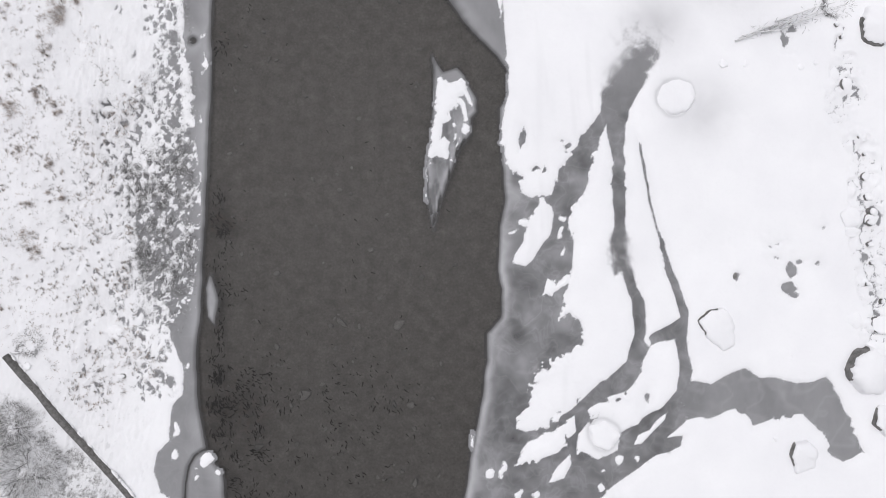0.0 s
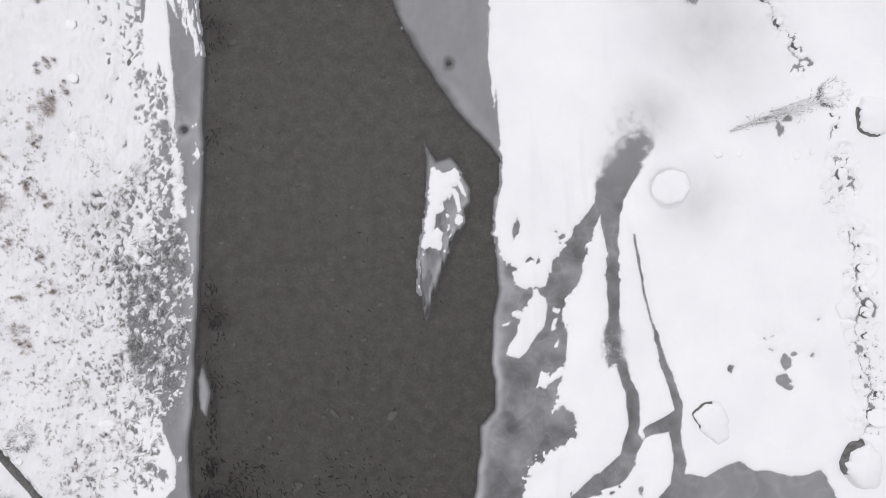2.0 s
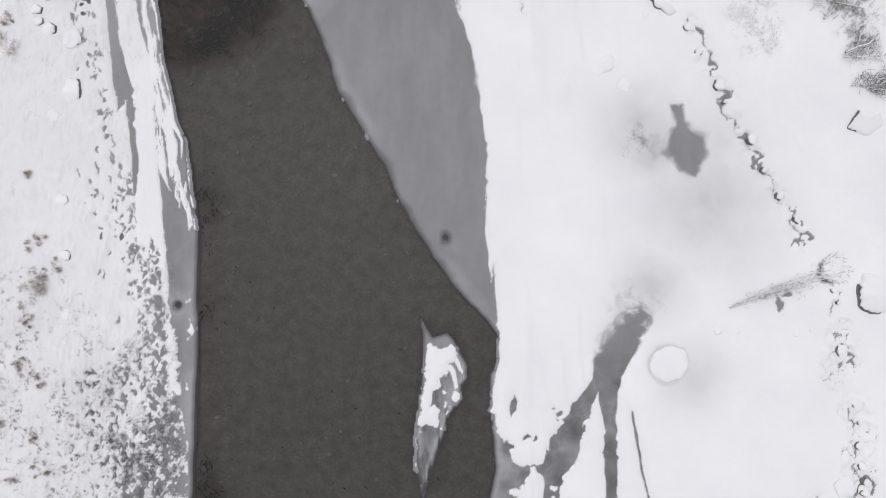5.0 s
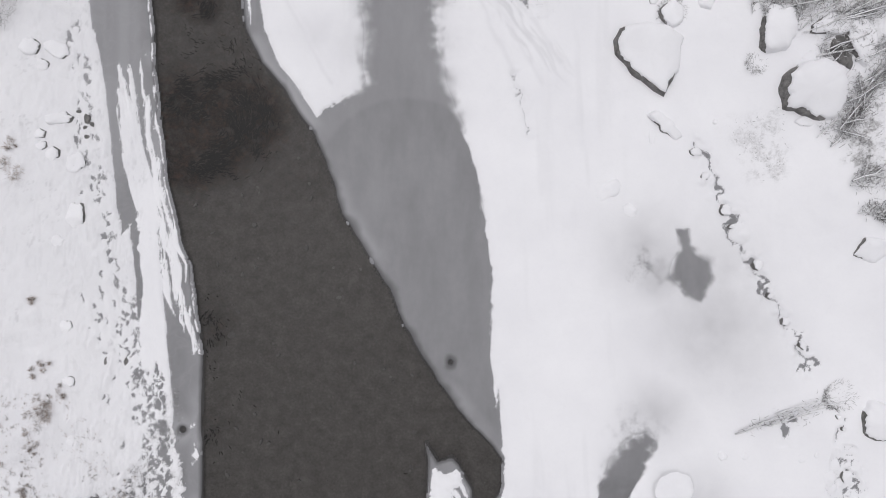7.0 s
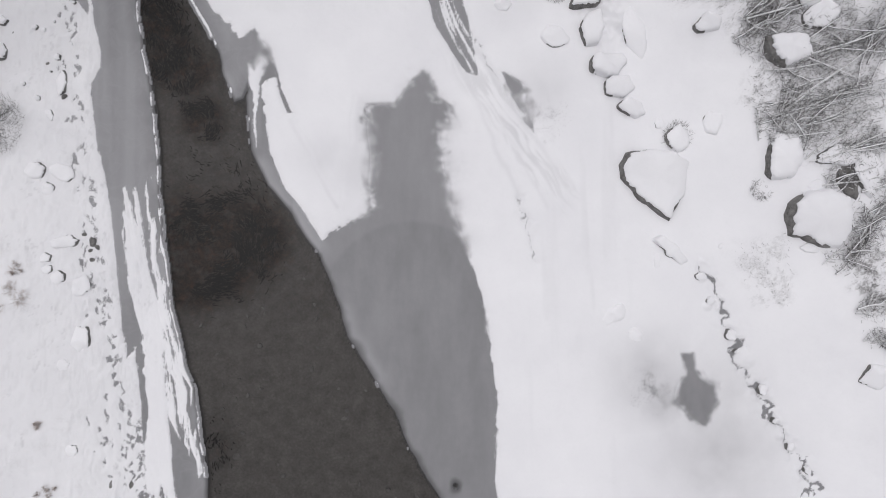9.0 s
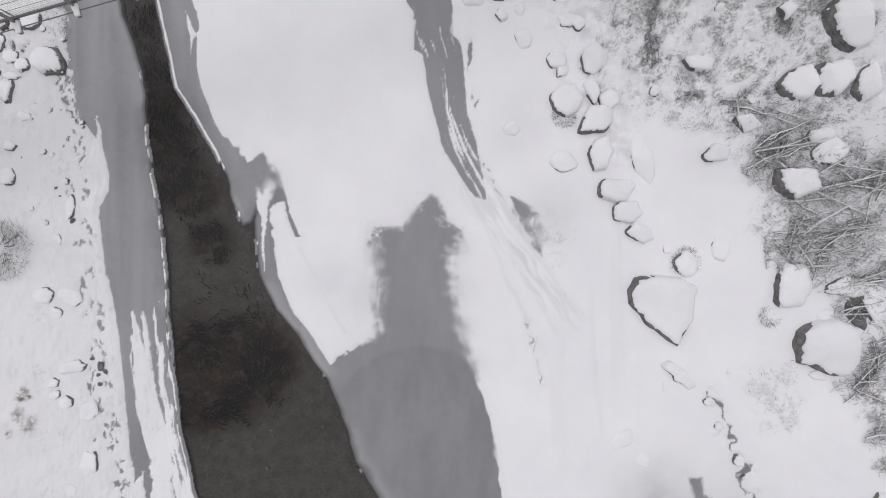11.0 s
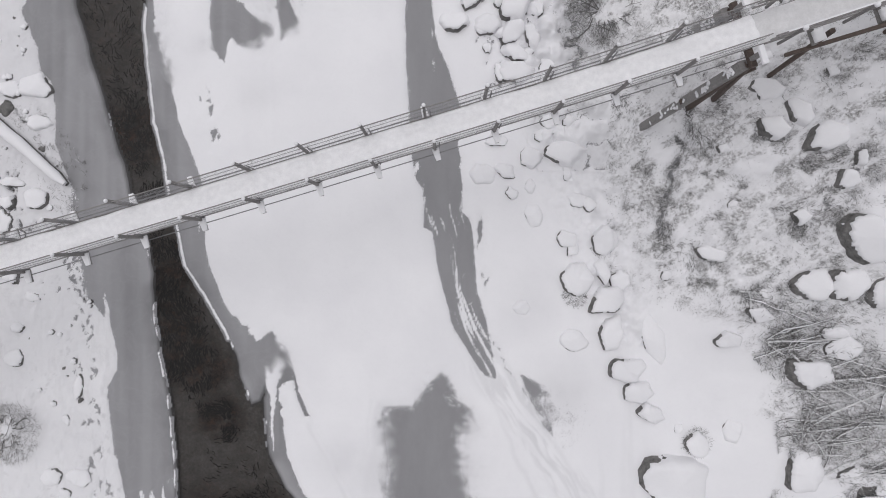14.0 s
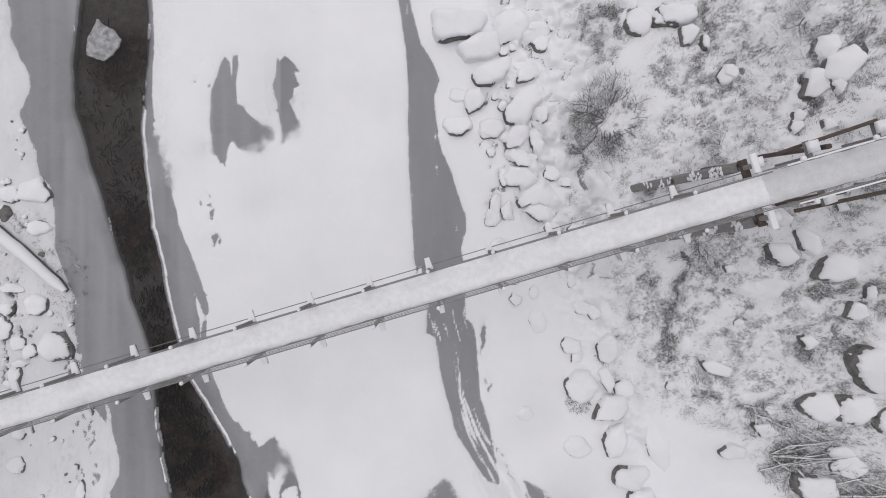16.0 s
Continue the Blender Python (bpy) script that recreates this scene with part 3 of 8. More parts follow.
# dark clefts between snowed-in boulders and along the broken slope: a line and its half width
CLEFTS = [
    ([(9.26, 43.7), (9.4, 42.84), (9.23, 42.08), (8.86, 40.86), (8.81, 40.17), (9.06, 39.13), (9.14, 38.67)], 0.08),
    ([(4.37, 49.11), (4.8, 48.48), (5.16, 48.0), (5.04, 47.39), (5.27, 46.84)], 0.08),
    ([(1.62, 50.87), (1.66, 50.15), (1.84, 49.92)], 0.07),
    ([(2.76, 49.89), (2.89, 49.16), (3.07, 48.48)], 0.10),
    ([(1.62, 48.94), (1.67, 48.27), (2.07, 48.07)], 0.06),
    ([(0.91, 45.83), (1.13, 46.47), (1.63, 46.74), (1.58, 47.55)], 0.06),
    ([(2.25, 47.16), (2.6, 46.92), (3.12, 47.29)], 0.05),
    ([(0.45, 48.82), (0.9, 49.1), (1.22, 48.73), (1.0, 47.83)], 0.03),
    ([(0.9, 51.36), (0.77, 50.82), (-0.0, 50.41)], 0.04),
    ([(2.41, 51.43), (2.28, 51.0)], 0.06),
]
CLEFTS += [
    ([(11.97, 43.87), (12.25, 43.45), (12.7, 43.3)], 0.08),
    ([(13.82, 42.84), (13.82, 43.23), (13.86, 43.38)], 0.07),
    ([(13.5, 42.93), (13.71, 43.2), (13.65, 43.43)], 0.06),
    ([(14.89, 41.95), (14.79, 42.38)], 0.20),
    ([(14.69, 41.15), (14.62, 41.71), (14.91, 41.78)], 0.10),
    ([(13.51, 40.28), (13.76, 39.81)], 0.10),
    ([(14.45, 40.02), (14.44, 40.57), (14.52, 41.35)], 0.06),
    ([(10.31, 39.04), (10.56, 38.52), (11.09, 38.19)], 0.05),
    ([(14.09, 37.19), (14.36, 37.61), (14.69, 37.9)], 0.08),
]
CLEFTS += [
    ([(6.99, 54.54), (6.98, 53.46), (7.79, 53.6)], 0.08),
    ([(8.01, 54.41), (8.2, 53.71), (8.85, 53.43), (8.83, 52.71), (9.27, 52.58)], 0.08),
    ([(9.53, 53.69), (9.71, 53.0), (9.5, 52.48), (9.82, 51.95)], 0.06),
    ([(10.35, 51.48), (10.51, 51.03), (10.74, 50.85)], 0.09),
    ([(12.71, 51.64), (12.68, 50.81)], 0.20),
    ([(12.78, 52.05), (12.73, 51.63), (13.08, 51.27)], 0.05),
    ([(12.53, 50.47), (12.66, 49.95), (12.79, 49.45)], 0.20),
    ([(12.97, 50.57), (13.07, 51.0), (13.4, 51.18)], 0.06),
    ([(13.06, 50.21), (13.24, 49.98), (13.32, 49.47)], 0.07),
    ([(13.57, 51.25), (13.64, 50.64)], 0.20),
    ([(0.9, 34.9), (1.9, 33.2), (2.9, 31.7)], 0.02),
    ([(3.4, 26.6), (3.9, 24.9), (4.2, 23.6)], 0.015),
    ([(12.39, 49.3), (12.31, 48.98), (12.49, 48.59)], 0.07),
]
SCRUB_A = [(7.08, 42.10), (6.95, 39.72), (7.97, 38.70), (8.99, 37.68), (9.75, 38.03), (9.47, 39.88), (10.01, 40.71), (10.12, 41.49), (9.02, 42.44), (8.11, 43.16)]
SCRUB_B = [(10.61, 40.76), (11.59, 41.84), (13.00, 42.43), (14.29, 41.85), (15.12, 40.56), (15.15, 38.58), (14.16, 38.10), (13.19, 37.65), (11.41, 39.02), (10.52, 39.72)]
SCRUB_C = [(4.47, 50.00), (5.62, 50.66), (7.14, 50.50), (7.69, 49.49), (6.99, 48.34), (6.01, 47.66), (5.22, 46.68), (4.39, 48.24)]
SCRUB_D = [(7.21, 47.35), (6.98, 48.59), (8.59, 49.28), (10.40, 49.30), (11.71, 48.58), (12.19, 47.46), (10.99, 47.58), (9.63, 47.00), (7.65, 46.48)]
SCRUB_E = [(4.96, 54.87), (6.59, 54.57), (6.64, 53.41), (5.70, 52.24), (4.87, 53.42)]
SCRUB_F = [(7.11, 51.45), (8.07, 52.45), (9.05, 51.84), (10.31, 51.40), (10.83, 50.42), (9.68, 49.95), (8.53, 50.55)]
SCRUB_G = [(9.32, 53.99), (11.73, 53.10), (12.22, 51.76), (11.56, 50.90), (10.62, 51.76), (9.72, 52.81)]
SCRUB_H = [(9.45, 43.94), (12.37, 44.22), (14.81, 43.24), (15.30, 41.51), (14.01, 41.82), (11.49, 42.56), (9.79, 42.72)]
SCRUB_I = [(12.26, 37.50), (14.22, 37.84), (16.34, 37.73), (17.88, 33.18), (14.54, 32.60), (12.65, 34.76)]
SCRUB_J = [(13.71, 24.03), (15.74, 24.92), (16.54, 23.05), (15.81, 21.19), (14.26, 22.01)]
SCRUB_K = [(14.37, 32.83), (15.60, 34.30), (18.12, 34.66), (19.65, 27.61), (16.81, 28.46), (15.08, 30.05), (13.84, 31.13)]
SCRUB_L = [(13.01, 35.93), (14.89, 35.64), (14.71, 34.62), (13.46, 34.55)]
SCRUB_M = [(18.79, 23.72), (20.28, 24.93), (20.55, 21.62), (19.39, 21.90)]
SCRUB_N = [(-20.94, -7.60), (-19.37, -8.13), (-16.26, -11.61), (-14.96, -12.95), (-20.82, -12.81)]
SCRUB_O = [(12.28, 36.75), (13.50, 36.90), (15.30, 35.62), (15.44, 34.21), (13.27, 34.53), (12.23, 35.55)]
SCRUB_P = [(4.28, 46.71), (4.75, 46.95), (5.34, 46.17), (6.14, 45.90), (5.72, 45.03), (4.54, 45.16)]
SLOPE_PATH = [(9.85, 37.46), (9.99, 38.84), (10.65, 40.75), (11.74, 42.28), (13.22, 43.08), (14.25, 43.41)]
TUFT_ZONE = [(-21.58, 11.28), (-18.38, 11.33), (-14.89, 7.26), (-16.14, 3.11), (-15.01, -0.16), (-15.19, -3.95), (-13.55, -6.10), (-15.85, -9.28), (-18.45, -7.65), (-21.09, -5.51)]
TUFTS_A = [(-18.99, 10.19), (-19.37, 8.81), (-21.28, 10.71), (-21.10, 7.84), (-20.88, 5.91), (-21.18, 6.32), (-20.62, 3.93), (-18.98, 6.07), (-18.83, 5.93), (-19.68, 6.59), (-18.91, 3.28), (-19.95, 1.57), (-18.68, 1.58), (-19.80, -0.31), (-19.66, -0.72), (-21.01, -3.66)]
TUFTS_B = [(-20.56, 22.14), (-20.39, 23.16), (-19.13, 10.26), (-19.40, 8.92), (-19.29, 12.38), (-18.91, 12.64), (-19.47, 15.84), (-18.01, 11.56)]


# ---- fields over the plan ----
def hashed(ix, iy, seed):
    h = (ix.astype(np.int64) * 374761393 + iy.astype(np.int64) * 668265263 + seed * 1442695041) & 0x7FFFFFFF
    h = ((h ^ (h >> 13)) * 1274126177) & 0x7FFFFFFF
    return ((h ^ (h >> 16)) & 0xFFFF) / 32767.5 - 1.0


def wander(x, y, size, seed=0, octaves=1, rough=0.5):
    """Smooth noise in about -1..1, with features of that size in metres."""
    total, gain = np.zeros(np.shape(x)), 1.0
    for o in range(octaves):
        c, s = math.cos(0.6 + 1.1 * o), math.sin(0.6 + 1.1 * o)
        u, v = (x * c - y * s) / size * 2**o + 17.3 * o, (x * s + y * c) / size * 2**o - 9.1 * o
        iu, iv = np.floor(u), np.floor(v)
        fu, fv = u - iu, v - iv
        fu, fv = fu * fu * fu * (fu * (fu * 6 - 15) + 10), fv * fv * fv * (fv * (fv * 6 - 15) + 10)
        s = seed * 31 + o
        a = hashed(iu, iv, s) * (1 - fu) + hashed(iu + 1, iv, s) * fu
        b = hashed(iu, iv + 1, s) * (1 - fu) + hashed(iu + 1, iv + 1, s) * fu
        total += gain * (a * (1 - fv) + b * fv)
        gain *= rough
    return total


def ease(a, b, v):
    k = np.clip((v - a) / (b - a), 0, 1)
    return k * k * (3 - 2 * k)


def inside(outline, x, y, reach=2.0):
    """Signed distance to a closed outline, positive inside, -reach far away."""
    pts = np.array(outline, float)
    out = np.full(x.shape, -reach)
    near = (x > pts[:, 0].min() - reach) & (x < pts[:, 0].max() + reach) & (y > pts[:, 1].min() - reach) & (y < pts[:, 1].max() + reach)
    px, py = x[near], y[near]
    d2, odd = np.full(px.shape, reach * reach), np.zeros(px.shape, bool)
    for (ax, ay), (bx, by) in zip(pts, np.roll(pts, -1, 0)):
        ex, ey = bx - ax, by - ay
        k = np.clip(((px - ax) * ex + (py - ay) * ey) / (ex * ex + ey * ey + 1e-12), 0, 1)
        d2 = np.minimum(d2, (px - ax - k * ex) ** 2 + (py - ay - k * ey) ** 2)
        if ey:
            odd ^= ((ay > py) != (by > py)) & (px < ax + (py - ay) * ex / ey)
    out[near] = np.sqrt(d2) * np.where(odd, 1, -1)
    return out


def away(row, x, y, reach=1.0):
    """Distance from an open line, up to reach."""
    pts = np.array(row, float)
    out = np.full(x.shape, reach)
    near = (x > pts[:, 0].min() - reach) & (x < pts[:, 0].max() + reach) & (y > pts[:, 1].min() - reach) & (y < pts[:, 1].max() + reach)
    qx, qy = x[near], y[near]
    d2 = np.full(qx.shape, reach * reach)
    for (ax, ay), (bx, by) in zip(pts, pts[1:]):
        ex, ey = bx - ax, by - ay
        k = np.clip(((qx - ax) * ex + (qy - ay) * ey) / (ex * ex + ey * ey), 0, 1)
        d2 = np.minimum(d2, (qx - ax - k * ex) ** 2 + (qy - ay - k * ey) ** 2)
    out[near] = np.sqrt(d2)
    return out


def blot(x, y, cx, cy, r):
    return np.exp(-((x - cx) ** 2 + (y - cy) ** 2) / (r * r))


WATER_AREA = WATER_LEFT + [(WATER_LEFT[-1][0] - 2, 75), (WATER_RIGHT[-1][0] - 1, 75)] + WATER_RIGHT[::-1] + [(WATER_RIGHT[0][0] - 1, -35), (WATER_LEFT[0][0], -35)]
LEFT_AREA = SNOW_LEFT + [(SNOW_LEFT[-1][0] - 2, 75), (-60, 75), (-60, -35), (SNOW_LEFT[0][0], -35)]
RIGHT_AREA = SNOW_RIGHT + SNOW_RIGHT_UP + [(SNOW_RIGHT_UP[-1][0] - 1, 75), (60, 75), (60, -35), (SNOW_RIGHT[0][0] - 1, -35)]


def ice_field(x, y):
    """Distance into the ice from open water."""
    wx, wy = x + 0.05 * wander(x, y, 1.1, 3, 3), y + 0.05 * wander(x, y, 1.1, 4, 3)
    f = -inside(WATER_AREA, wx, wy, 4.0)
    for part in (ICE_ISLAND, ICE_SLIVER):
        f = np.maximum(f, inside(part, wx, wy))
    f = np.minimum(f, away(GAP, x, y) - 0.045)
    for cx, cy, r in ((-12.5, 9.54, 0.17), (0.39, 12.76, 0.11)):
        f = np.minimum(f, np.hypot(x - cx, y - cy) - r)
    return f


# where blown snow lies thin and grainy over the ice: x, y, radius, amount
GRAINY = [(9.0, 9.4, 1.3, 1.0), (8.0, 8.0, 0.9, 0.8), (9.9, 17.3, 1.5, 0.9), (11.8, 17.2, 1.6, 0.4), (-3.5, 30.0, 1.3, 1.0), (-3.4, 28.2, 1.3, 1.0), (-3.3, 26.6, 1.1, 0.9), (-1.0, 31.2, 1.2, 0.8),
          (0.2, 30.0, 1.3, 1.0), (0.2, 28.2, 1.3, 1.0), (0.4, 26.4, 1.1, 0.9), (0.8, 24.8, 0.8, 0.8), (1.8, 20.5, 0.5, 0.25), (4.0, 31.3, 0.9, 0.9),
          (-10.0, 48.8, 0.7, 0.8), (-8.3, 49.4, 0.5, 0.7), (-9.0, 33.6, 0.7, 0.7), (-14.4, 47.5, 0.6, 0.8), (-14.6, 48.7, 0.5, 0.7), (8.3, -1.0, 0.8, 0.8), (-13.0, 48.5, 0.6, 0.8)]
SLOPE = [(7.0, 37.5), (9.0, 36.5), (13.0, 35.5), (20.0, 36.0), (23.5, 38.0), (23.5, 58.0), (8.5, 58.0), (8.0, 52.0), (6.5, 47.5), (6.5, 41.0)]
# the bouldery foot of the bank
PILE = [(0.8, 56.0), (1.4, 51.0), (2.2, 46.0), (3.6, 42.0), (5.4, 38.0), (6.6, 34.0), (9.0, 34.0), (8.6, 38.0), (7.4, 42.0), (6.4, 46.0), (6.4, 52.0), (7.0, 56.0)]
# grains of dark ice showing through the snow
SPECKLED = [(9.9, 17.5, 0.8, 0.44), (10.6, 17.1, 0.7, 0.44), (9.0, 9.5, 0.9, 0.38), (9.9, 9.3, 0.7, 0.42), (10.9, 17.2, 0.8, 0.25), (4.6, 30.6, 0.9, 0.28), (-8.6, 50.8, 0.7, 0.35)]
# faint grey hollows in the snow, where the ice is near
FAINT = [(12.2, 6, 1.6, 0.65), (13.0, 14.6, 2.9, 0.85), (13.9, 13.4, 2.4, 0.6), (13.0, 17, 2.6, 0.6), (10.3, 16.8, 1.4, 0.91), (9.8, 18.0, 2.1, 0.85), (10.2, 10.4, 1.6, 0.78), (4.6, 32, 1.3, 0.39), (-4, 28, 1.4, 0.39), (-8.9, 51.5, 1.6, 0.26), (-6.0, 28.6, 1.1, 0.22), (-10.2, 46.0, 1.0, 0.2), (3.0, 36.0, 1.4, 0.2)]


def spotted(f, spots, sign, x, y):
    """Adds (1) or takes away (-1) small oval patches: x, y, half widths, turn."""
    if x.size < 1000:
        return f
    for cx, cy, a, b, turn in spots:
        near = (np.abs(x - cx) < 0.9) & (np.abs(y - cy) < 0.9)
        c, s = math.cos(radians(turn)), math.sin(radians(turn))
        u, v = (x[near] - cx) * c + (y[near] - cy) * s, (y[near] - cy) * c - (x[near] - cx) * s
        d = (1 - np.hypot(u / a, v / b)) * min(a, b)
        f[near] = np.maximum(f[near], d) if sign > 0 else np.minimum(f[near], -d)
    return f


MID_Y, MID_X = [32.1, 33.6, 34.9, 36.9, 38.5, 39.3, 40.6, 42.0, 50.0], [1.9, 1.1, 0.4, -0.3, -0.5, -0.7, -1.1, -1.3, -2.0]
# dark hollows where the snow on the left bank has sagged along the ice
marks = random.Random(61)
BANK_MARKS = []
for k in range(150):
    my = marks.uniform(9, 40)
    mx = float(np.interp(my, [9, 14, 20, 30, 36, 40], [-13.6, -14.6, -16.0, -17.6, -18.0, -19.2])) - abs(marks.gauss(0, 0.55))
    BANK_MARKS.append((mx, my, marks.uniform(0.04, 0.085), marks.uniform(0.08, 0.26), marks.gauss(8, 14)))


# prints and sags in the snow of the left bank, down to the ice
PRINTS = []
while len(PRINTS) < 520:
    my = marks.uniform(-8, 16)
    edge = float(np.interp(my, [-9, -5, -1, 3, 5, 9, 14, 17], [-13.2, -13.3, -14.8, -13.6, -12.5, -12.8, -13.8, -14.6]))
    mx = edge - abs(marks.gauss(0, 1.7 if my < 8 else 1.1))
    if float(wander(np.array([mx]), np.array([my]), 0.9, 139, 2)[0]) > marks.uniform(-0.7, 0.5):
        PRINTS.append((mx, my, marks.uniform(0.028, 0.075), marks.uniform(0.06, 0.17), marks.gauss(10, 32)))


def snow_field(x, y):
    """Distance into the snow from its ragged edge."""
    rag = 0.010 + 0.11 * ease(0.2, 0.9, wander(x, y, 1.8, 14, 2)) * np.where((x > 1) & (x < 13) & (y < 6), 0.6, 1.0)
    rag = rag + 0.10 * ease(1.5, 3, x) * ease(8.5, 6.0, x) * ease(6, 4, y) * ease(-0.4, 0.4, wander(x, y, 1.2, 114, 2)) - 0.03 * ease(0.3, 1.2, x) * ease(4, 3, x) * ease(13, 15, y) * ease(25, 23, y)
    rag = np.maximum(rag, 0.006)
    sway = np.where((x > 1) & (x < 13) & (y < 6), 0.06, 0.05) + 0.07 * ease(11, 12.5, x) * ease(-4, -5.5, y)
    wx = x + sway * wander(x, y, 0.7, 11, 1) + rag * wander(x, y, 0.36, 15, 3, 0.75)
    wy = y + sway * wander(x, y, 0.7, 12, 1) + rag * wander(x, y, 0.36, 16, 3, 0.75)
    f = np.maximum(inside(LEFT_AREA, wx, wy, 3.0), inside(RIGHT_AREA, wx + 0.13 * ease(31, 35, y) * ease(-4, -6, x), wy, 3.0))
    for part in (POOL, HOLE_B, POND, WEDGE, NOTCH):
        f = np.minimum(f, -inside(part, wx, wy))
    for part in (PATCH_A, PATCH_B):
        f = np.minimum(f, -inside(part, wx + 0.13, wy))
    f = np.minimum(f, -inside(CHANNEL, x + 0.05 * wander(x, y * 0.4, 0.7, 19, 2) + 0.02 * wander(x, y, 0.3, 20, 1), y))
    for part in (ISL_TONGUE, ISL_MID, ISL_LEAF, ISL_LOBE, ISL_SMALL, ISL_LOW, ISL_DELTA, ISL_DROP, ISL_BAR, ICE_ISLAND_SNOW, ICE_SNOWBITS):
        f = np.maximum(f, inside(part, wx, wy))
    bx, by = x + 0.10 * wander(x, y, 0.35, 17, 2), y + 0.10 * wander(x, y, 0.35, 18, 2)
    f = spotted(f, SLOTS, -1, bx, by)
    f = spotted(f, SCRAPS, 1, bx, by)
    # cracks along old ice edges
    if x.size > 1000:
        for row, w in ((CHAIN_A, 0.055), (CHAIN_B, 0.075), (CHAIN_C, 0.06), (CHAIN_D, 0.05)):
            gap = away(row, x + 0.40 * wander(x, y, 0.9, 33, 3, 0.6), y + 0.30 * wander(x, y, 0.7, 34, 3, 0.6))
            f = np.minimum(f, gap - w * (0.85 + 0.6 * wander(x, y, 0.45, 35, 2)))
        for row, w in CLEFTS:
            gap = away(row, x + 0.16 * wander(x, y, 0.5, 133, 3, 0.65), y + 0.16 * wander(x, y, 0.5, 134, 3, 0.65))
            f = np.minimum(f, gap - w * (0.75 + 0.8 * wander(x, y, 0.35, 135, 2)))
        f = spotted(f, PRINTS, -1, x + 0.05 * wander(x, y, 0.12, 136, 2), y + 0.05 * wander(x, y, 0.12, 137, 2))
    # broken crust beside the cracks
    if x.size > 1000:
        gap = np.minimum(away(CHAIN_A, x, y), away(CHAIN_D, x, y))
        crust = np.abs(wander(x + 0.15 * wander(x, y, 0.4, 147, 2), y, 0.55, 145, 2, 0.6)) - 0.07 * ease(0.75, 0.25, gap) * ease(-0.1, 0.5, wander(x, y, 0.8, 146, 2))
        f = np.where(gap < 0.8, np.minimum(f, 0.4 * crust), f)
    # crevices between the stones at the foot of the bank
    heap = inside(PILE, x, y)
    slit = np.abs(wander(x + 0.2 * wander(x, y, 0.5, 143, 2), y, 0.95, 141, 2, 0.6)) - 0.055 * ease(-0.1, 0.6, wander(x, y, 1.3, 142, 2))
    f = np.where((heap > 0) & (y > 42.5), np.minimum(f, 0.5 * slit), f)
    # scraps of snow between the tufts where the bank is broken
    torn = inside(BROKEN, wx, wy)
    f = np.maximum(f, np.minimum(torn + 0.35, 0.20 * wander(x * 1.1, y * 0.9, 0.30, 31, 4, 0.8) - 0.05))
    # snow drawn out in streaks on the shelf along the left bank
    lane = x + 0.16 * y + 0.002 * (y - 18) ** 2 + 0.03 * wander(x, y, 0.8, 22, 2)
    along = wander(lane, y * 0.055, 0.15, 21, 2, 0.75)
    torn_end = 0.5 - 0.42 * ease(21.5, 25.5, y) - 0.10 * ease(25.5, 27.3, y) + 0.17 * wander(lane, y * 0.06, 0.12, 124, 2, 0.75)
    f = np.maximum(f, np.minimum(inside(SHELF_SNOW, wx, wy) + 0.07 * along, torn_end))
    f = np.maximum(f, np.minimum(inside(SHELF_TONGUE, wx, wy) + 0.02, 0.05 + 0.13 * wander(lane, y * 0.07, 0.11, 121, 2, 0.7)))
    off = ice_field(x, y)
    lines = np.minimum(0.72 - off, 0.15 * wander(off + 0.03 * wander(x, y, 0.9, 123, 2), y * 0.075, 0.12, 122, 2, 0.75) + 0.01 - 0.16 * ease(24.5, 29, y) - 0.10 * ease(15.5, 14, y))
    f = np.where((x < -9) & (y > 13.2) & (y < 31), np.maximum(f, np.minimum(lines, off - 0.03)), f)
    f = np.minimum(f, -inside(SHELF_GAP, wx, wy))
    # crusts of snow left on the dark channel
    bar = inside(CHANNEL, x, y)
    crumbs = wander(x - np.interp(y, MID_Y, MID_X), y * 0.07, 0.13, 23, 2)
    f = np.maximum(f, np.minimum(bar - 0.06, 0.16 * crumbs - 0.19 + 0.05 * ease(42, 40, y) + 0.10 * ease(38.5, 35.5, y)))
    # a broken rim of snow along the water
    right_side = x > np.interp(y, [14, 24, 30, 36, 40, 45, 48, 56], [-8, -9.5, -11.5, -13.9, -15.05, -15.9, -16.3, -17.2])
    rim = -np.abs(ice_field(x, y) - 0.07) + np.where(right_side, 0.058, 0.034)
    lot = 1.5 * wander(x, y * 0.5, 0.30, 25, 2) + np.where(right_side, 3.3 * ease(33.5, 35, y) * ease(51, 49, y) - 1.5, 0.9 * ease(17, 20, y) * ease(37, 35, y) - 0.85 - 0.8 * ease(36, 38, y))
    f = np.maximum(f, np.where(y > 14, np.minimum(rim, 0.2 * lot), -1))
    # trodden and broken snow on the left bank: small hollows down to the ice
    bank = inside(LEFT_AREA, x, y, 3.0)
    tread = np.maximum(ease(-0.3, 0.9, inside(TRAMPLED, x, y)) * 0.8, ease(-0.5, 0.9, inside(BROKEN, x, y)) * 1.02)
    tread = np.maximum(tread, ease(0.9, 0.2, np.abs(bank - 0.75)) * ease(8, 14, y) * (0.72 - 0.45 * ease(12.0, 15.0, y)))
    tread = np.maximum(tread, ease(0.2, 2.5, bank) * ease(30, 40, y) * ease(46, 41, y) * 0.5)
    tread *= (bank > -0.2) * (0.72 + 0.28 * wander(x, y, 1.6, 29, 2))
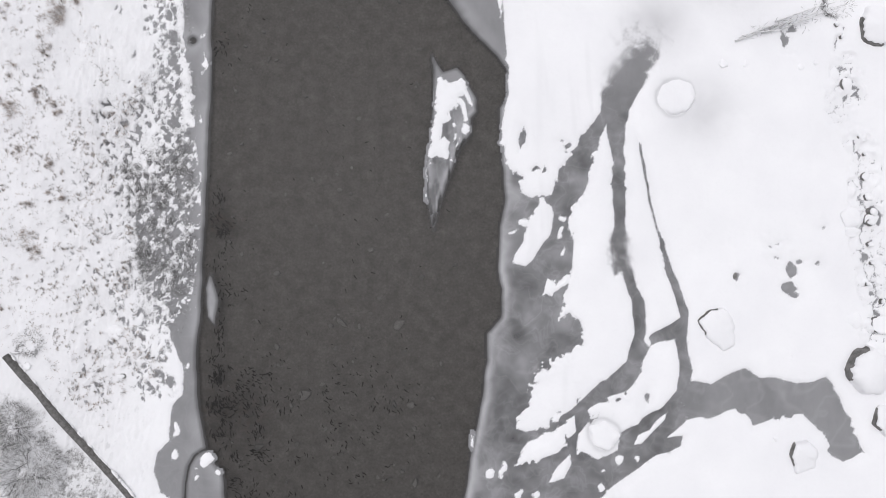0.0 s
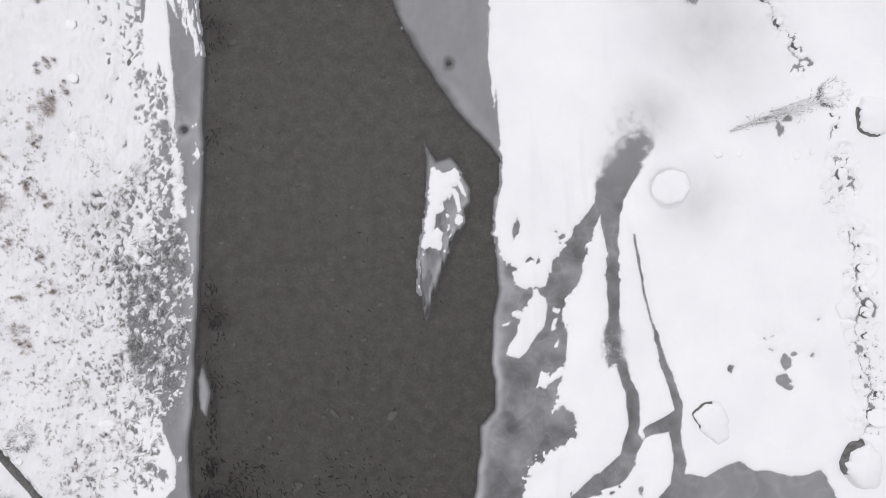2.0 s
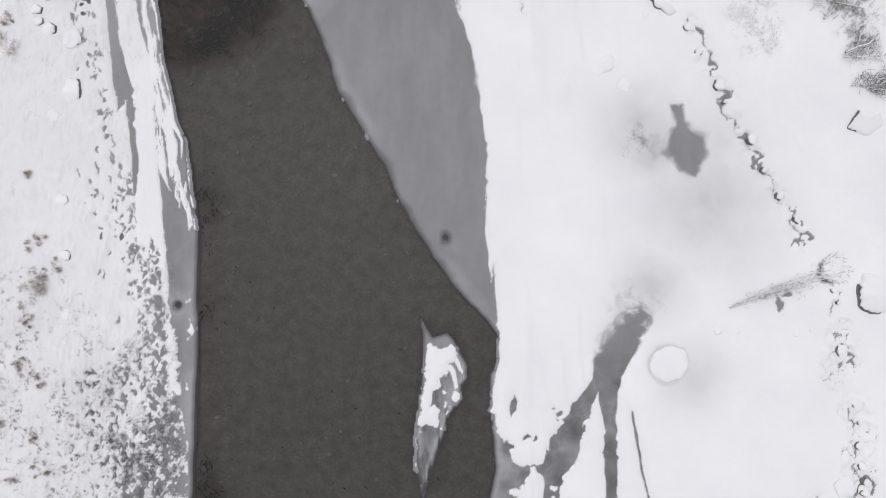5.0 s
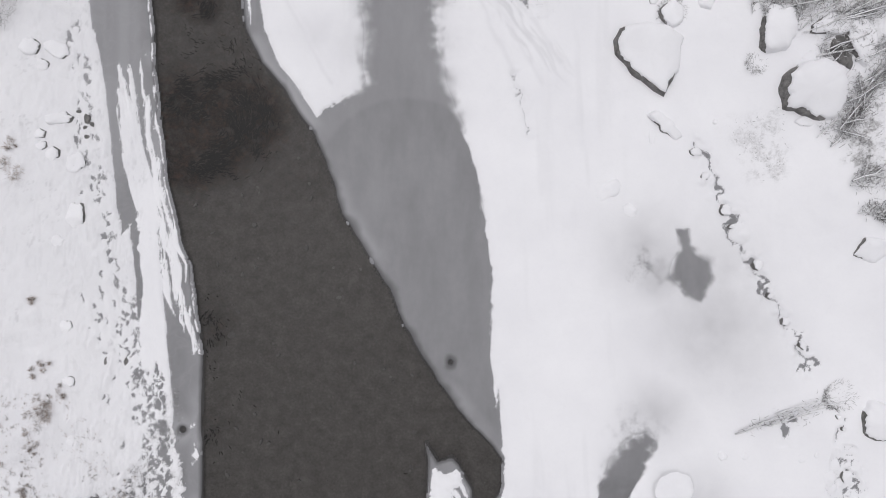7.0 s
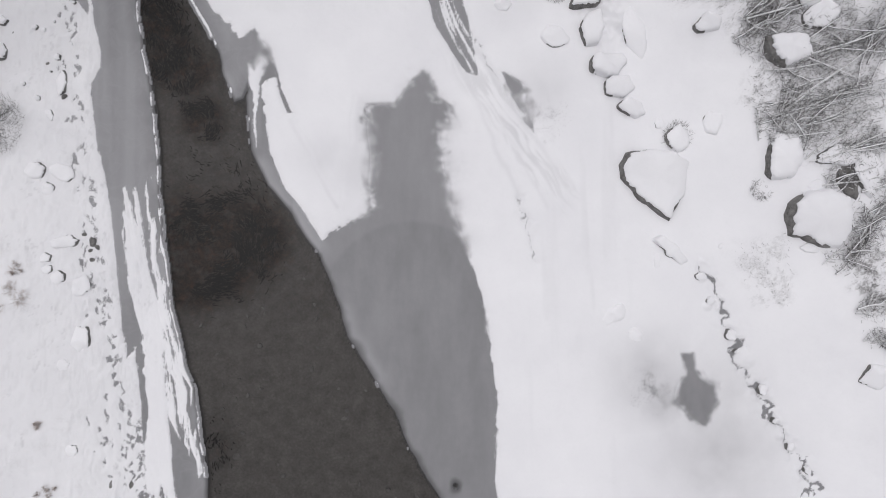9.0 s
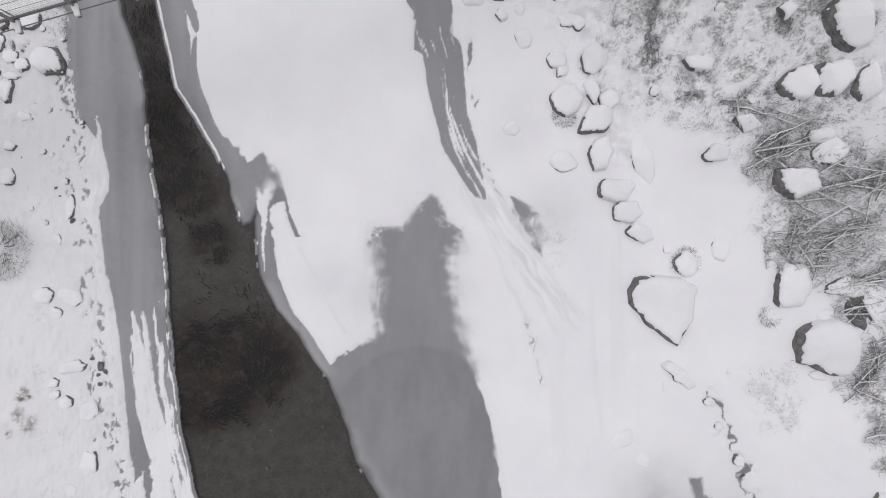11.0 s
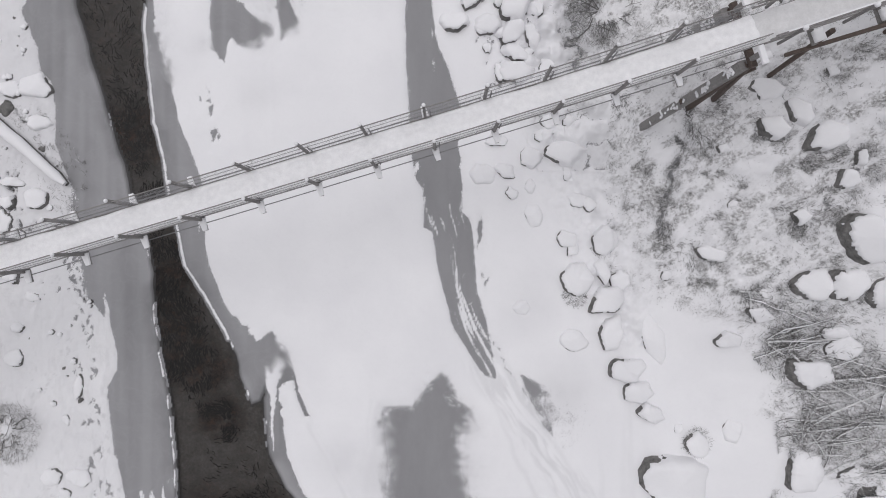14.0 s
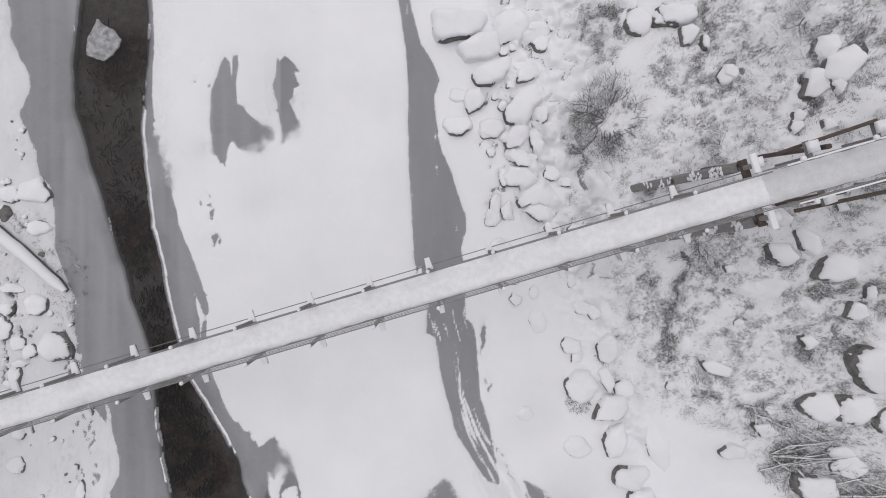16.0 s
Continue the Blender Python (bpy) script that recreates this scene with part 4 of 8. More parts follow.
    holes = np.where(y < 8, 1.15 * wander(x * 1.3, y * 0.9, 0.21, 27, 2, 0.6), wander(x * 1.6 + 0.25 * y, y * 0.45, 0.24, 27, 3, 0.75)) - 0.12
    f = np.where(tread > 0.02, np.minimum(f, 0.55 - 0.5 * tread - 0.72 * holes * ease(0.0, 0.6, tread)), f)
    f = spotted(f, BANK_MARKS, -1, x + 0.10 * wander(x, y, 0.22, 38, 2), y)
    f = spotted(f, HOLLOWS, -1, x + 0.14 * wander(x, y, 0.3, 36, 2), y + 0.14 * wander(x, y, 0.3, 37, 2))
    return np.maximum(f, inside(SLIVER_SNOW, wx, wy))


def shore(y):
    """x at which the right bank begins to rise."""
    return np.interp(y, [-30, 8, 18, 26, 33, 40, 45, 52, 75], [24, 19, 15.5, 12.0, 8.0, 4.2, 1.8, 0.9, -2])


def left_shore(y):
    """x at which the left bank begins to rise."""
    return np.interp(y, [-30, -9, 3, 14, 24, 30, 36, 42, 48, 75], [-13.5, -13.4, -14.0, -14.2, -16.4, -17.6, -17.2, -18.8, -20.6, -24])


def ground_height(x, y):
    """The banks under the snow; 0 is the ice on the river."""
    d = np.maximum(x - shore(y), 0)
    steep = np.interp(y, [-30, 20, 33, 39, 46, 75], [0.12, 0.35, 0.6, 1.0, 1.08, 1.1])
    right = steep * (0.15 * d + 0.026 * d * d)
    right = np.where(d > 16, steep * (9.06 + 0.35 * (d - 16)), right)
    e = left_shore(y) - x
    left = 0.42 * ease(0.3, 7, e) + 0.03 * np.maximum(e - 9, 0)
    roll = 0.10 * wander(x, y, 3.0, 41, 3) * ease(0, 3, d) + 0.05 * wander(x, y, 2.0, 43, 2) * ease(1, 4, e)
    return right + left + roll


def surface(x, y):
    """Top of the snow at one place."""
    return float(ground_height(np.array([x], float), np.array([y], float))[0]) + 0.10


def sheet(name, x, y, z, keep, mat, attrs=(), kind="structure", label="", category=""):
    """A grid of points as one smooth mesh; keep picks the points whose faces stay."""
    ny, nx = x.shape
    k = keep[:-1, :-1] | keep[1:, :-1] | keep[:-1, 1:] | keep[1:, 1:]
    idx = np.arange(nx * ny).reshape(ny, nx)
    quads = np.stack([idx[:-1, :-1], idx[:-1, 1:], idx[1:, 1:], idx[1:, :-1]], -1)[k]
    used, inv = np.unique(quads, return_inverse=True)
    me = bpy.data.meshes.new(name)
    me.vertices.add(len(used))
    me.vertices.foreach_set("co", np.stack([x.ravel()[used], y.ravel()[used], z.ravel()[used]], -1).astype(np.float32).ravel())
    n = len(quads)
    me.loops.add(4 * n)
    me.loops.foreach_set("vertex_index", inv.astype(np.int32).ravel())
    me.polygons.add(n)
    me.polygons.foreach_set("loop_start", np.arange(0, 4 * n, 4, dtype=np.int32))
    me.polygons.foreach_set("use_smooth", np.ones(n, bool))
    for key, values in attrs:
        a = me.attributes.new(key, "FLOAT", "POINT")
        a.data.foreach_set("value", values.ravel()[used].astype(np.float32))
    me.update(calc_edges=True)
    me.materials.append(mat)
    return tagged(new(name, me), label, category, "", kind)


def axis(lo, hi, step, far):
    """Even steps from lo to hi, then ever wider ones out to far."""
    wide = np.cumsum(step * 1.35 ** np.arange(1, 60))
    wide = wide[wide < far]
    return np.concatenate([lo - wide[::-1], np.arange(lo, hi + step / 2, step), hi + wide])


def clumps(x, y):
    """0 in the snow between clumps of heath, 1 in them."""
    return 0.15 + 0.85 * ease(-0.3, 0.5, wander(x, y, 0.42, 83, 4, 0.8))


# the ground: one sheet under everything, snow-covered, with the river's bed sunk into it
gx, gy = np.meshgrid(axis(-27, 27, 0.4, 2500), axis(-18, 62, 0.4, 2500))
near_x, near_y = np.clip(gx, -40, 40), np.clip(gy, -30, 74)
bed = ease(-0.6, 1.2, inside(WATER_AREA, near_x, near_y, 4.0))
gz = ground_height(np.clip(gx, -60, 45), np.clip(gy, -60, 90)) - 0.12 - (0.42 + 0.08 * wander(gx, gy, 1.5, 51, 3)) * bed
# browner bed: weed, and the dark water of eddies put into its colour
weed_and_eddy = 0.08 + 0.14 * ease(18, 24, gy) + 0.16 * ease(28, 36, gy)
for cx, cy, r, k in ((-12.2, 24.3, 2.2, 3.2), (-11.3, 24.2, 2.2, 3.0), (-12.5, 22.9, 1.6, 2.6), (-9.8, 24.6, 1.8, 2.4), (-11.8, 26.0, 1.4, 1.2), (-12.05, 30.5, 1.0, 2.2), (-13.6, 33.4, 1.3, 2.0), (-12.6, 32.8, 1.0, 2.0), (-14.4, 37.8, 1.5, 2.0),
                     (-14.2, 35.5, 1.2, 2.0), (-16.0, 44.4, 1.6, 2.0), (-11.2, 14.6, 1.1, 0.5), (-11.1, 9.8, 0.9, 0.4), (-11.1, 0.6, 0.8, 0.8), (-10.4, -8.5, 2.6, 0.35), (-16.8, 53.0, 1.6, 2.0)):
    weed_and_eddy = np.maximum(weed_and_eddy, k * blot(gx, gy, cx, cy, r))
weed_and_eddy = np.clip(weed_and_eddy * (0.8 + 0.3 * wander(gx, gy, 1.4, 53, 2)), 0, 1)
ground = sheet("ground", gx, gy, gz, np.ones(gx.shape, bool), SNOW, [("weed_and_eddy", weed_and_eddy)], label="snow-covered river banks and stony river bed")
ground.data.materials.append(BED)
mid = np.array([p.center[:] for p in ground.data.polygons])
wet = inside(WATER_AREA, np.clip(mid[:, 0], -40, 40), np.clip(mid[:, 1], -34, 74), 4.0) > -0.7
inner = (np.abs(mid[:, 0]) < 23.8) & (mid[:, 1] > -15) & (mid[:, 1] < 60)
ground.data.polygons.foreach_set("material_index", (wet & (np.abs(mid[:, 0]) < 40) | inner).astype(np.int32))

wx, wy = np.meshgrid(np.linspace(-24, 8, 17), np.linspace(-40, 80, 40))
water = sheet("water", wx, wy, np.full(wx.shape, -0.035), np.ones(wx.shape, bool), WATER, label="dark clear open river water with faint ripples")

ix, iy = np.meshgrid(np.arange(-24, 24.01, 0.085), np.arange(-15, 60.01, 0.085))
ice_d, snow_on = ice_field(ix, iy), snow_field(ix, iy)
lie = np.zeros(ix.shape)
for cx, cy, r, k in GRAINY:
    lie = np.maximum(lie, k * blot(ix, iy, cx, cy, r))
neck = ease(4.35, 4.65, np.hypot(ix + 1.7, iy - 21.0)) * ease(22, 24, iy) * (np.abs(ix + 1.5) < 6)
dust = np.clip(0.5 + snow_on / (2 * (0.045 + 0.75 * lie)), 0, 1) * (snow_on < 0.3) * ease(0.0, 0.3, ice_d)
pale = 0.5 * ease(0.9, 0.1, ice_d) * ease(-0.3, 0.6, wander(ix, iy, 2.5, 61, 2)) + 0.12 * ease(0.25, 0.02, ice_d) + 0.14 * neck
low_right = ease(8, 5, iy) * (ix > -5)
lobes = 1 - np.abs(wander(ix + 0.3 * wander(ix, iy, 0.6, 69, 2), iy, 1.0, 68, 2, 0.45)) * 2.2
pale += low_right * (0.40 * ease(0.9, 0.1, ice_d + 0.30 * wander(ix, iy, 0.7, 67, 2)) + 0.20 * ease(0.1, 1.0, lobes) * ease(2.6, 1.2, ice_d) - 0.03)
pale += 0.42 * ease(0.15, 0.9, ice_d) * ease(3.2, 1.5, ice_d) * ease(17, 24, iy) * (ix < -9) * (0.6 + 0.4 * wander(ix * 2, iy * 0.1, 0.9, 64, 2))
brink = np.where(ix > -9, np.where(iy < 8, 0.1, 0.42), 0.22) * (0.7 + 0.5 * wander(ix, iy, 1.2, 65, 3, 0.6)) * np.where((iy > 24) | (iy < 8), 0.6, 1.0)
clear = np.where(ix > -9, 0.6, 0.5) * ease(1.0, 0.0, ice_d / np.maximum(brink, 0.2)) + 0.5 * np.maximum(inside(ICE_ISLAND, ix, iy) > 0, 0) * ease(7.0, 4.5, iy) * ease(-0.1, 0.3, wander(ix * 3, iy * 0.5, 0.5, 66, 2))
clear = np.maximum(clear, low_right * ease(13, 10, ix) * (0.26 + 0.24 * wander(ix, iy, 1.1, 70, 3, 0.55)) * ease(0.15, 0.5, ice_d))
clear = np.clip(clear * (snow_on < 0.02), 0, 0.9)
curd = 0.7 * low_right * ease(13, 10, ix) + 0.25 * ease(-8, -10, ix)
iz = -0.10 + 0.13 * ease(-0.07, 0.07, ice_d) + 0.002 * wander(ix, iy, 0.8, 62, 2)
on_ice = (ice_d > -0.05) & (snow_on < 0.35) & (ground_height(ix, iy) < 0.5)
loose_1, loose_2 = inside(ICE_ISLAND, ix, iy) > -0.35, inside(ICE_SLIVER, ix, iy) > -0.14
ice_look = [("dust", dust), ("pale", np.clip(pale, 0, 1)), ("clear", clear), ("curd", np.clip(curd, 0, 1))]
left_over = on_ice & ~loose_1 & ~loose_2
for name, region, label in (("pond_ice", POND, "small bare patch of grey ice in the snow"), ("channel_ice", CHANNEL, "dark grey ice of a narrow side channel"),
                            ("wedge_ice", WEDGE, "wedge of grey ice at the edge of a drift"), ("patch_ice", PATCH_A, "curved bare patch of grey ice in the snow"), ("patch_ice", PATCH_B, "narrow bare patch of grey ice in the snow")):
    here = left_over & (inside(region, ix, iy) > -0.55)
    if region is PATCH_A:
        here &= inside(PATCH_B, ix, iy) < inside(PATCH_A, ix, iy)
    sheet(name, ix, iy, iz, here, ICE, ice_look, label=label)
    left_over &= ~here
sheet("ice_shelf", ix, iy, iz, left_over & (ix < np.interp(iy, [-15, 20, 40, 60], [-8, -10, -14.5, -17])), ICE, ice_look, label="grey cloudy ice shelf along the bank")
sheet("ice_plate", ix, iy, iz, left_over & (ix >= np.interp(iy, [-15, 20, 40, 60], [-8, -10, -14.5, -17])), ICE, ice_look, label="grey river ice under drifted snow beside open water")
sheet("ice_floe", ix, iy, iz, on_ice & loose_1, ICE, ice_look, "", "long pointed grey ice floe patched with snow", "ice floe")
sheet("ice_floe", ix, iy, iz, on_ice & loose_2, ICE, ice_look, "", "narrow sliver of pale ice beside the bank ice", "ice floe")

lanes = [np.arange(-24.5, -18, 0.085), np.arange(-18, -11, 0.05), np.arange(-11, 2, 0.07), np.arange(2, 12, 0.055), np.arange(12, 21, 0.065), np.arange(21, 25.01, 0.1)]
sx, sy = np.meshgrid(np.concatenate(lanes), np.arange(-15.5, 61.01, 0.07))
sf = snow_field(sx, sy)
hill = ground_height(sx, sy)
thick = 0.05 + 0.05 * ease(0, 0.6, sf) + 0.020 * wander(sx, sy, 2.6, 71, 3, 0.45) * ease(0.05, 0.8, sf) + (0.004 + 0.012 * ease(-13, -15, sx)) * wander(sx, sy, 0.3, 73, 2) * ease(0.1, 0.5, sf)
left_bank = ease(-13.4, -15.0, sx)
thick += left_bank * ease(0.05, 0.3, sf) * (0.05 * np.abs(wander(sx * 1.2, sy * 0.45, 0.30, 95, 3, 0.6)) + 0.03 * wander(sx, sy, 0.8, 97, 2))
# ridges of drift that the wind has drawn over the ice
DRIFTS = (([(-7.4, 30.4), (-6.4, 28.4), (-5.2, 26.2)], 0.07, 0.20), ([(-4.4, 31.5), (-4.6, 29.4), (-5.0, 26.6)], 0.06, 0.30), ([(0.9, 34.9), (2.9, 31.6), (5.9, 27.2)], 0.09, 0.22), ([(0.1, 34.2), (2.0, 30.4), (4.1, 25.4)], 0.08, 0.25),
          ([(0.6, 34.0), (2.8, 30.2), (5.0, 26.2)], 0.05, 0.18), ([(3.2, 24.0), (3.5, 20.5), (3.8, 17.0)], 0.04, 0.35), ([(-9.9, 53.0), (-9.6, 49.0), (-9.2, 44.0)], 0.05, 0.25), ([(-10.9, 46.8), (-10.5, 43.0)], 0.05, 0.3))
for row, high, spread in DRIFTS:
    thick += high * np.exp(-((away(row, sx + 0.1 * wander(sx, sy, 1.2, 99, 2), sy, 1.5) / spread) ** 2)) * ease(0.05, 0.5, sf)
beside = np.minimum(away(CHAIN_A, sx, sy), np.minimum(away(CHAIN_D, sx, sy), away(CHAIN_B, sx, sy) + 0.2))
thick += ease(0.95, 0.3, beside) * ease(0.03, 0.2, sf) * 0.16 * np.maximum(wander(sx, sy, 0.45, 148, 2, 0.5), -0.2)
heap = ease(-0.2, 0.8, inside(PILE, sx, sy)) * ease(43, 46, sy)
thick += heap * ease(0.05, 0.4, sf) * (0.20 + 0.11 * wander(sx, sy, 0.7, 92, 3, 0.6))
lumpy = np.maximum(ease(-0.5, 1.5, inside(SLOPE, sx, sy)), ease(-0.5, 1.0, inside(PILE, sx, sy)))
thick += lumpy * ease(0.1, 0.5, sf) * (0.11 * wander(sx, sy, 0.6, 91, 3, 0.6) + 0.04)
# towards its outer rim the sheet sinks into the ground and takes on its look
margin = ease(24.4, 23.0, np.abs(sx)) * ease(60.8, 58.5, sy) * ease(-15.3, -14.0, sy)
sz = hill + 0.034 - 0.27 * (1 - margin) + np.where(sf > 0, ease(-0.04, 0.15, sf) * thick, np.maximum(sf, -0.2) * 0.5)
thin = np.zeros(sx.shape)
for cx, cy, r, k in FAINT:
    thin = np.maximum(thin, k * blot(sx, sy, cx, cy, r))
thin = np.maximum(thin, 0.10 * ease(0.4, 0.0, sf) * (sx > -9))
# the shaded side of each drift ridge, greyed in the snow's colour
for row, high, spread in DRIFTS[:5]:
    lee_shade = away([(px - 0.16, py) for px, py in row], sx + 0.1 * wander(sx, sy, 1.2, 99, 2), sy, 1.5)
    thin = np.maximum(thin, 2.6 * high * np.exp(-((lee_shade / 0.13) ** 2)))
# soft grey rings: the shading of the crease round buried stones, as colour
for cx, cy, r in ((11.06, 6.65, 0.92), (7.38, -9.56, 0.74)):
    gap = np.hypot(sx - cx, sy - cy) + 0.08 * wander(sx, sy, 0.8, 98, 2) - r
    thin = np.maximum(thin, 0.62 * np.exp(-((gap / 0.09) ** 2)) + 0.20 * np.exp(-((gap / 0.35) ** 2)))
loose = np.zeros(sx.shape)
for cx, cy, r, k in GRAINY:
    loose = np.maximum(loose, k * blot(sx, sy, cx, cy, r))
thin = np.maximum(thin, 0.42 * loose * ease(1.5, 0.0, sf))
bare = np.clip(0.5 - sf / (2 * (0.045 + 0.75 * loose)), 0, 1)
for cx, cy, r, k in SPECKLED:
    bare = np.maximum(bare, k * blot(sx, sy, cx, cy, r))
heath = np.zeros(sx.shape)
for zone, k in ((SCRUB_A, 0.62), (SCRUB_B, 0.62), (SCRUB_C, 0.66), (SCRUB_D, 0.62), (SCRUB_E, 1.0), (SCRUB_F, 0.5), (SCRUB_G, 0.5), (SCRUB_H, 0.5), (SCRUB_I, 0.4), (SCRUB_J, 0.26), (SCRUB_K, 0.40), (SCRUB_L, 0.3),
                (SCRUB_M, 0.8), (SCRUB_N, 0.9), (SCRUB_O, 0.4), (SCRUB_P, 0.4), (BROKEN, 0.42), (TRAMPLED, 0.2)):
    heath = np.maximum(heath, k * ease(-0.5, 0.5, inside(zone, sx, sy) + 0.3 * wander(sx, sy, 0.9, 81, 2)))
heath = np.maximum(heath, 0.8 * ease(-1.0, 1.5, inside(SLOPE, sx, sy)) * ease(-0.2, 0.35, wander(sx, sy, 1.7, 85, 3, 0.6)))
heath = np.maximum(heath, ease(-13.6, -15.5, sx) * 0.10 * ease(0.2, 0.9, wander(sx, sy, 1.2, 87, 2)))
heath = np.clip(heath * 1.15 * clumps(sx, sy) * ease(0.15, 0.5, away(SLOPE_PATH, sx, sy) + 0.15 * wander(sx, sy, 0.5, 89, 2)) * (1 + 0.25 * ease(12, 16, sx) + 0.65 * ease(48, 52, sy)), 0, 1)
heath *= margin
bare *= bare > 0.03
# grey streaks along the drift band, the ridges' shading put into the colour
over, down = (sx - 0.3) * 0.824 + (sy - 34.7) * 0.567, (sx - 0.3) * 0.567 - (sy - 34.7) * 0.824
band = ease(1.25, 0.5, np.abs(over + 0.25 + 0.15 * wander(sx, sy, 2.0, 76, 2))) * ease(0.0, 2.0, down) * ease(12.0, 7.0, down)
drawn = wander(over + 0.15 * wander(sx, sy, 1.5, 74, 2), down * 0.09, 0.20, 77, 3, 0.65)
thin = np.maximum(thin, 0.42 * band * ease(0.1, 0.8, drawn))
wide = ease(0.2, 1.2, wander(sx + 0.05 * sy, sy * 0.12, 0.7, 78, 3, 0.6)) * ease(2.0, 4.0, sx) * ease(11, 8, sx)
thin = np.maximum(thin, 0.13 * wide)
# shading of small ripples on the left bank, put into the snow's colour
rut_shade = ease(0.25, 0.9, wander(sx * 1.4, sy * 0.28, 0.28, 79, 3, 0.7)) * ease(-14, -15.5, sx) * ease(-2, 2, sy)
thin = np.maximum(thin, 0.36 * rut_shade)
thin = np.maximum(thin, (0.24 + 0.20 * ease(35, 40, sy)) * ease(-13.5, -16.5, sx))
fleck = ease(0.35, 0.85, wander(sx * 1.3, sy * 0.8, 0.16, 80, 2, 0.7)) * ease(-13.5, -15, sx) * ease(0.0, 0.8, wander(sx, sy, 1.1, 82, 2))
thin = np.maximum(thin, 0.62 * fleck)
# grey mottling at the stone heap: shade between boulders put into the colour
old = ease(-0.5, 1.0, inside(PILE, sx, sy)) * ease(-0.3, 0.6, wander(sx, sy, 0.8, 93, 3, 0.6))
thin = np.maximum(thin, 0.42 * old)
thin = np.clip(margin * thin * (0.82 + 0.12 * wander(sx, sy, 0.8, 75, 3)), 0, 1)
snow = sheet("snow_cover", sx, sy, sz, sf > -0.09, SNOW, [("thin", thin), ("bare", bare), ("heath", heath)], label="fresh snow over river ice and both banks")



# ---- building blocks for things ----
Z = Vector((0, 0, 1))


def thing(name, place, label, category, group="", kind=""):
    ob = new(name)
    ob.location = place
    ob.empty_display_size = 0.2
    return tagged(ob, label, category, group, kind)


def part(name, bm, mat, parent=None, label="", smooth=False):
    """One mesh object from a bmesh, under a thing or a part."""
    me = bpy.data.meshes.new(name)
    bm.to_mesh(me)
    bm.free()
    me.materials.append(mat)
    if smooth:
        me.polygons.foreach_set("use_smooth", np.ones(len(me.polygons), bool))
    ob = new(name, me)
    ob.parent = parent
    return tagged(ob, label)


def bar(bm, a, b, w, h, up=Z, taper=1.0):
    """A squared timber from a to b, w wide and h high, with its long edges broken."""
    a, b = Vector(a), Vector(b)
    d = (b - a).normalized()
    side = d.cross(up).normalized()
    top = side.cross(d)
    c = 0.18 * min(w, h)
    prof = [(w / 2 - c, h / 2), (w / 2, h / 2 - c), (w / 2, -h / 2 + c), (w / 2 - c, -h / 2), (-w / 2 + c, -h / 2), (-w / 2, -h / 2 + c), (-w / 2, h / 2 - c), (-w / 2 + c, h / 2)]
    rings = [[bm.verts.new(p + side * u * k + top * v * k) for u, v in prof] for p, k in ((a, 1.0), (b, taper))]
    for i in range(8):
        bm.faces.new((rings[0][i], rings[0][i - 1], rings[1][i - 1], rings[1][i]))
    bm.faces.new(rings[0])
    bm.faces.new(rings[1][::-1])


def tube(bm, pts, radii, sides=5):
    """A round tapering stem through the points."""
    pts = [Vector(p) for p in pts]
    rings = []
    for i, (p, r) in enumerate(zip(pts, radii)):
        d = (pts[min(i + 1, len(pts) - 1)] - pts[max(i - 1, 0)]).normalized()
        s = d.cross(Z if abs(d.z) < 0.95 else Vector((1, 0, 0))).normalized()
        t = s.cross(d)
        rings.append([bm.verts.new(p + (s * math.cos(k * math.tau / sides) + t * math.sin(k * math.tau / sides)) * r) for k in range(sides)])
    for a, b in zip(rings, rings[1:]):
        for k in range(sides):
            bm.faces.new((a[k - 1], a[k], b[k], b[k - 1]))
    bm.faces.new(rings[0])
    bm.faces.new(rings[-1][::-1])


def loaf(bm, centre, rx, ry, h, rng, n=10, turn=0.0):
    """A soft lump of snow."""
    cx, cy, cz = centre
    rings = []
    for f, k in ((-0.25, 0.92), (0.25, 1.0), (0.7, 0.82), (0.95, 0.45)):
        ring = []
        for i in range(n):
            a = math.tau * i / n
            x, y = k * rx * math.cos(a) * rng.uniform(0.93, 1.05), k * ry * math.sin(a) * rng.uniform(0.93, 1.05)
            ring.append(bm.verts.new((cx + x * math.cos(turn) - y * math.sin(turn), cy + x * math.sin(turn) + y * math.cos(turn), cz + f * h)))
        rings.append(ring)
    for a, b in zip(rings, rings[1:]):
        for i in range(n):
            bm.faces.new((a[i - 1], a[i], b[i], b[i - 1]))
    bm.faces.new(rings[0][::-1])
    tip = bm.verts.new((cx, cy, cz + h))
    for i in range(n):
        bm.faces.new((rings[-1][i - 1], rings[-1][i], tip))


# ---- boulders ----
def rim_of(corners, n):
    """How far out a closed outline of corners lies in n directions from its middle."""
    rim = []
    for i in range(n):
        ca, sa = math.cos(math.tau * i / n), math.sin(math.tau * i / n)
        far = 0.0
        for (x0, y0), (x1, y1) in zip(corners, corners[1:] + corners[:1]):
            den = ca * (y1 - y0) - sa * (x1 - x0)
            if abs(den) > 1e-9:
                d = (x0 * (y1 - y0) - y0 * (x1 - x0)) / den
                k = (d * ca - x0) * (x1 - x0) + (d * sa - y0) * (y1 - y0)
                if d > 0 and -1e-6 <= k <= (x1 - x0) ** 2 + (y1 - y0) ** 2 + 1e-6:
                    far = max(far, d)
        rim.append(min(max(far, 0.35), 1.35))
    return rim


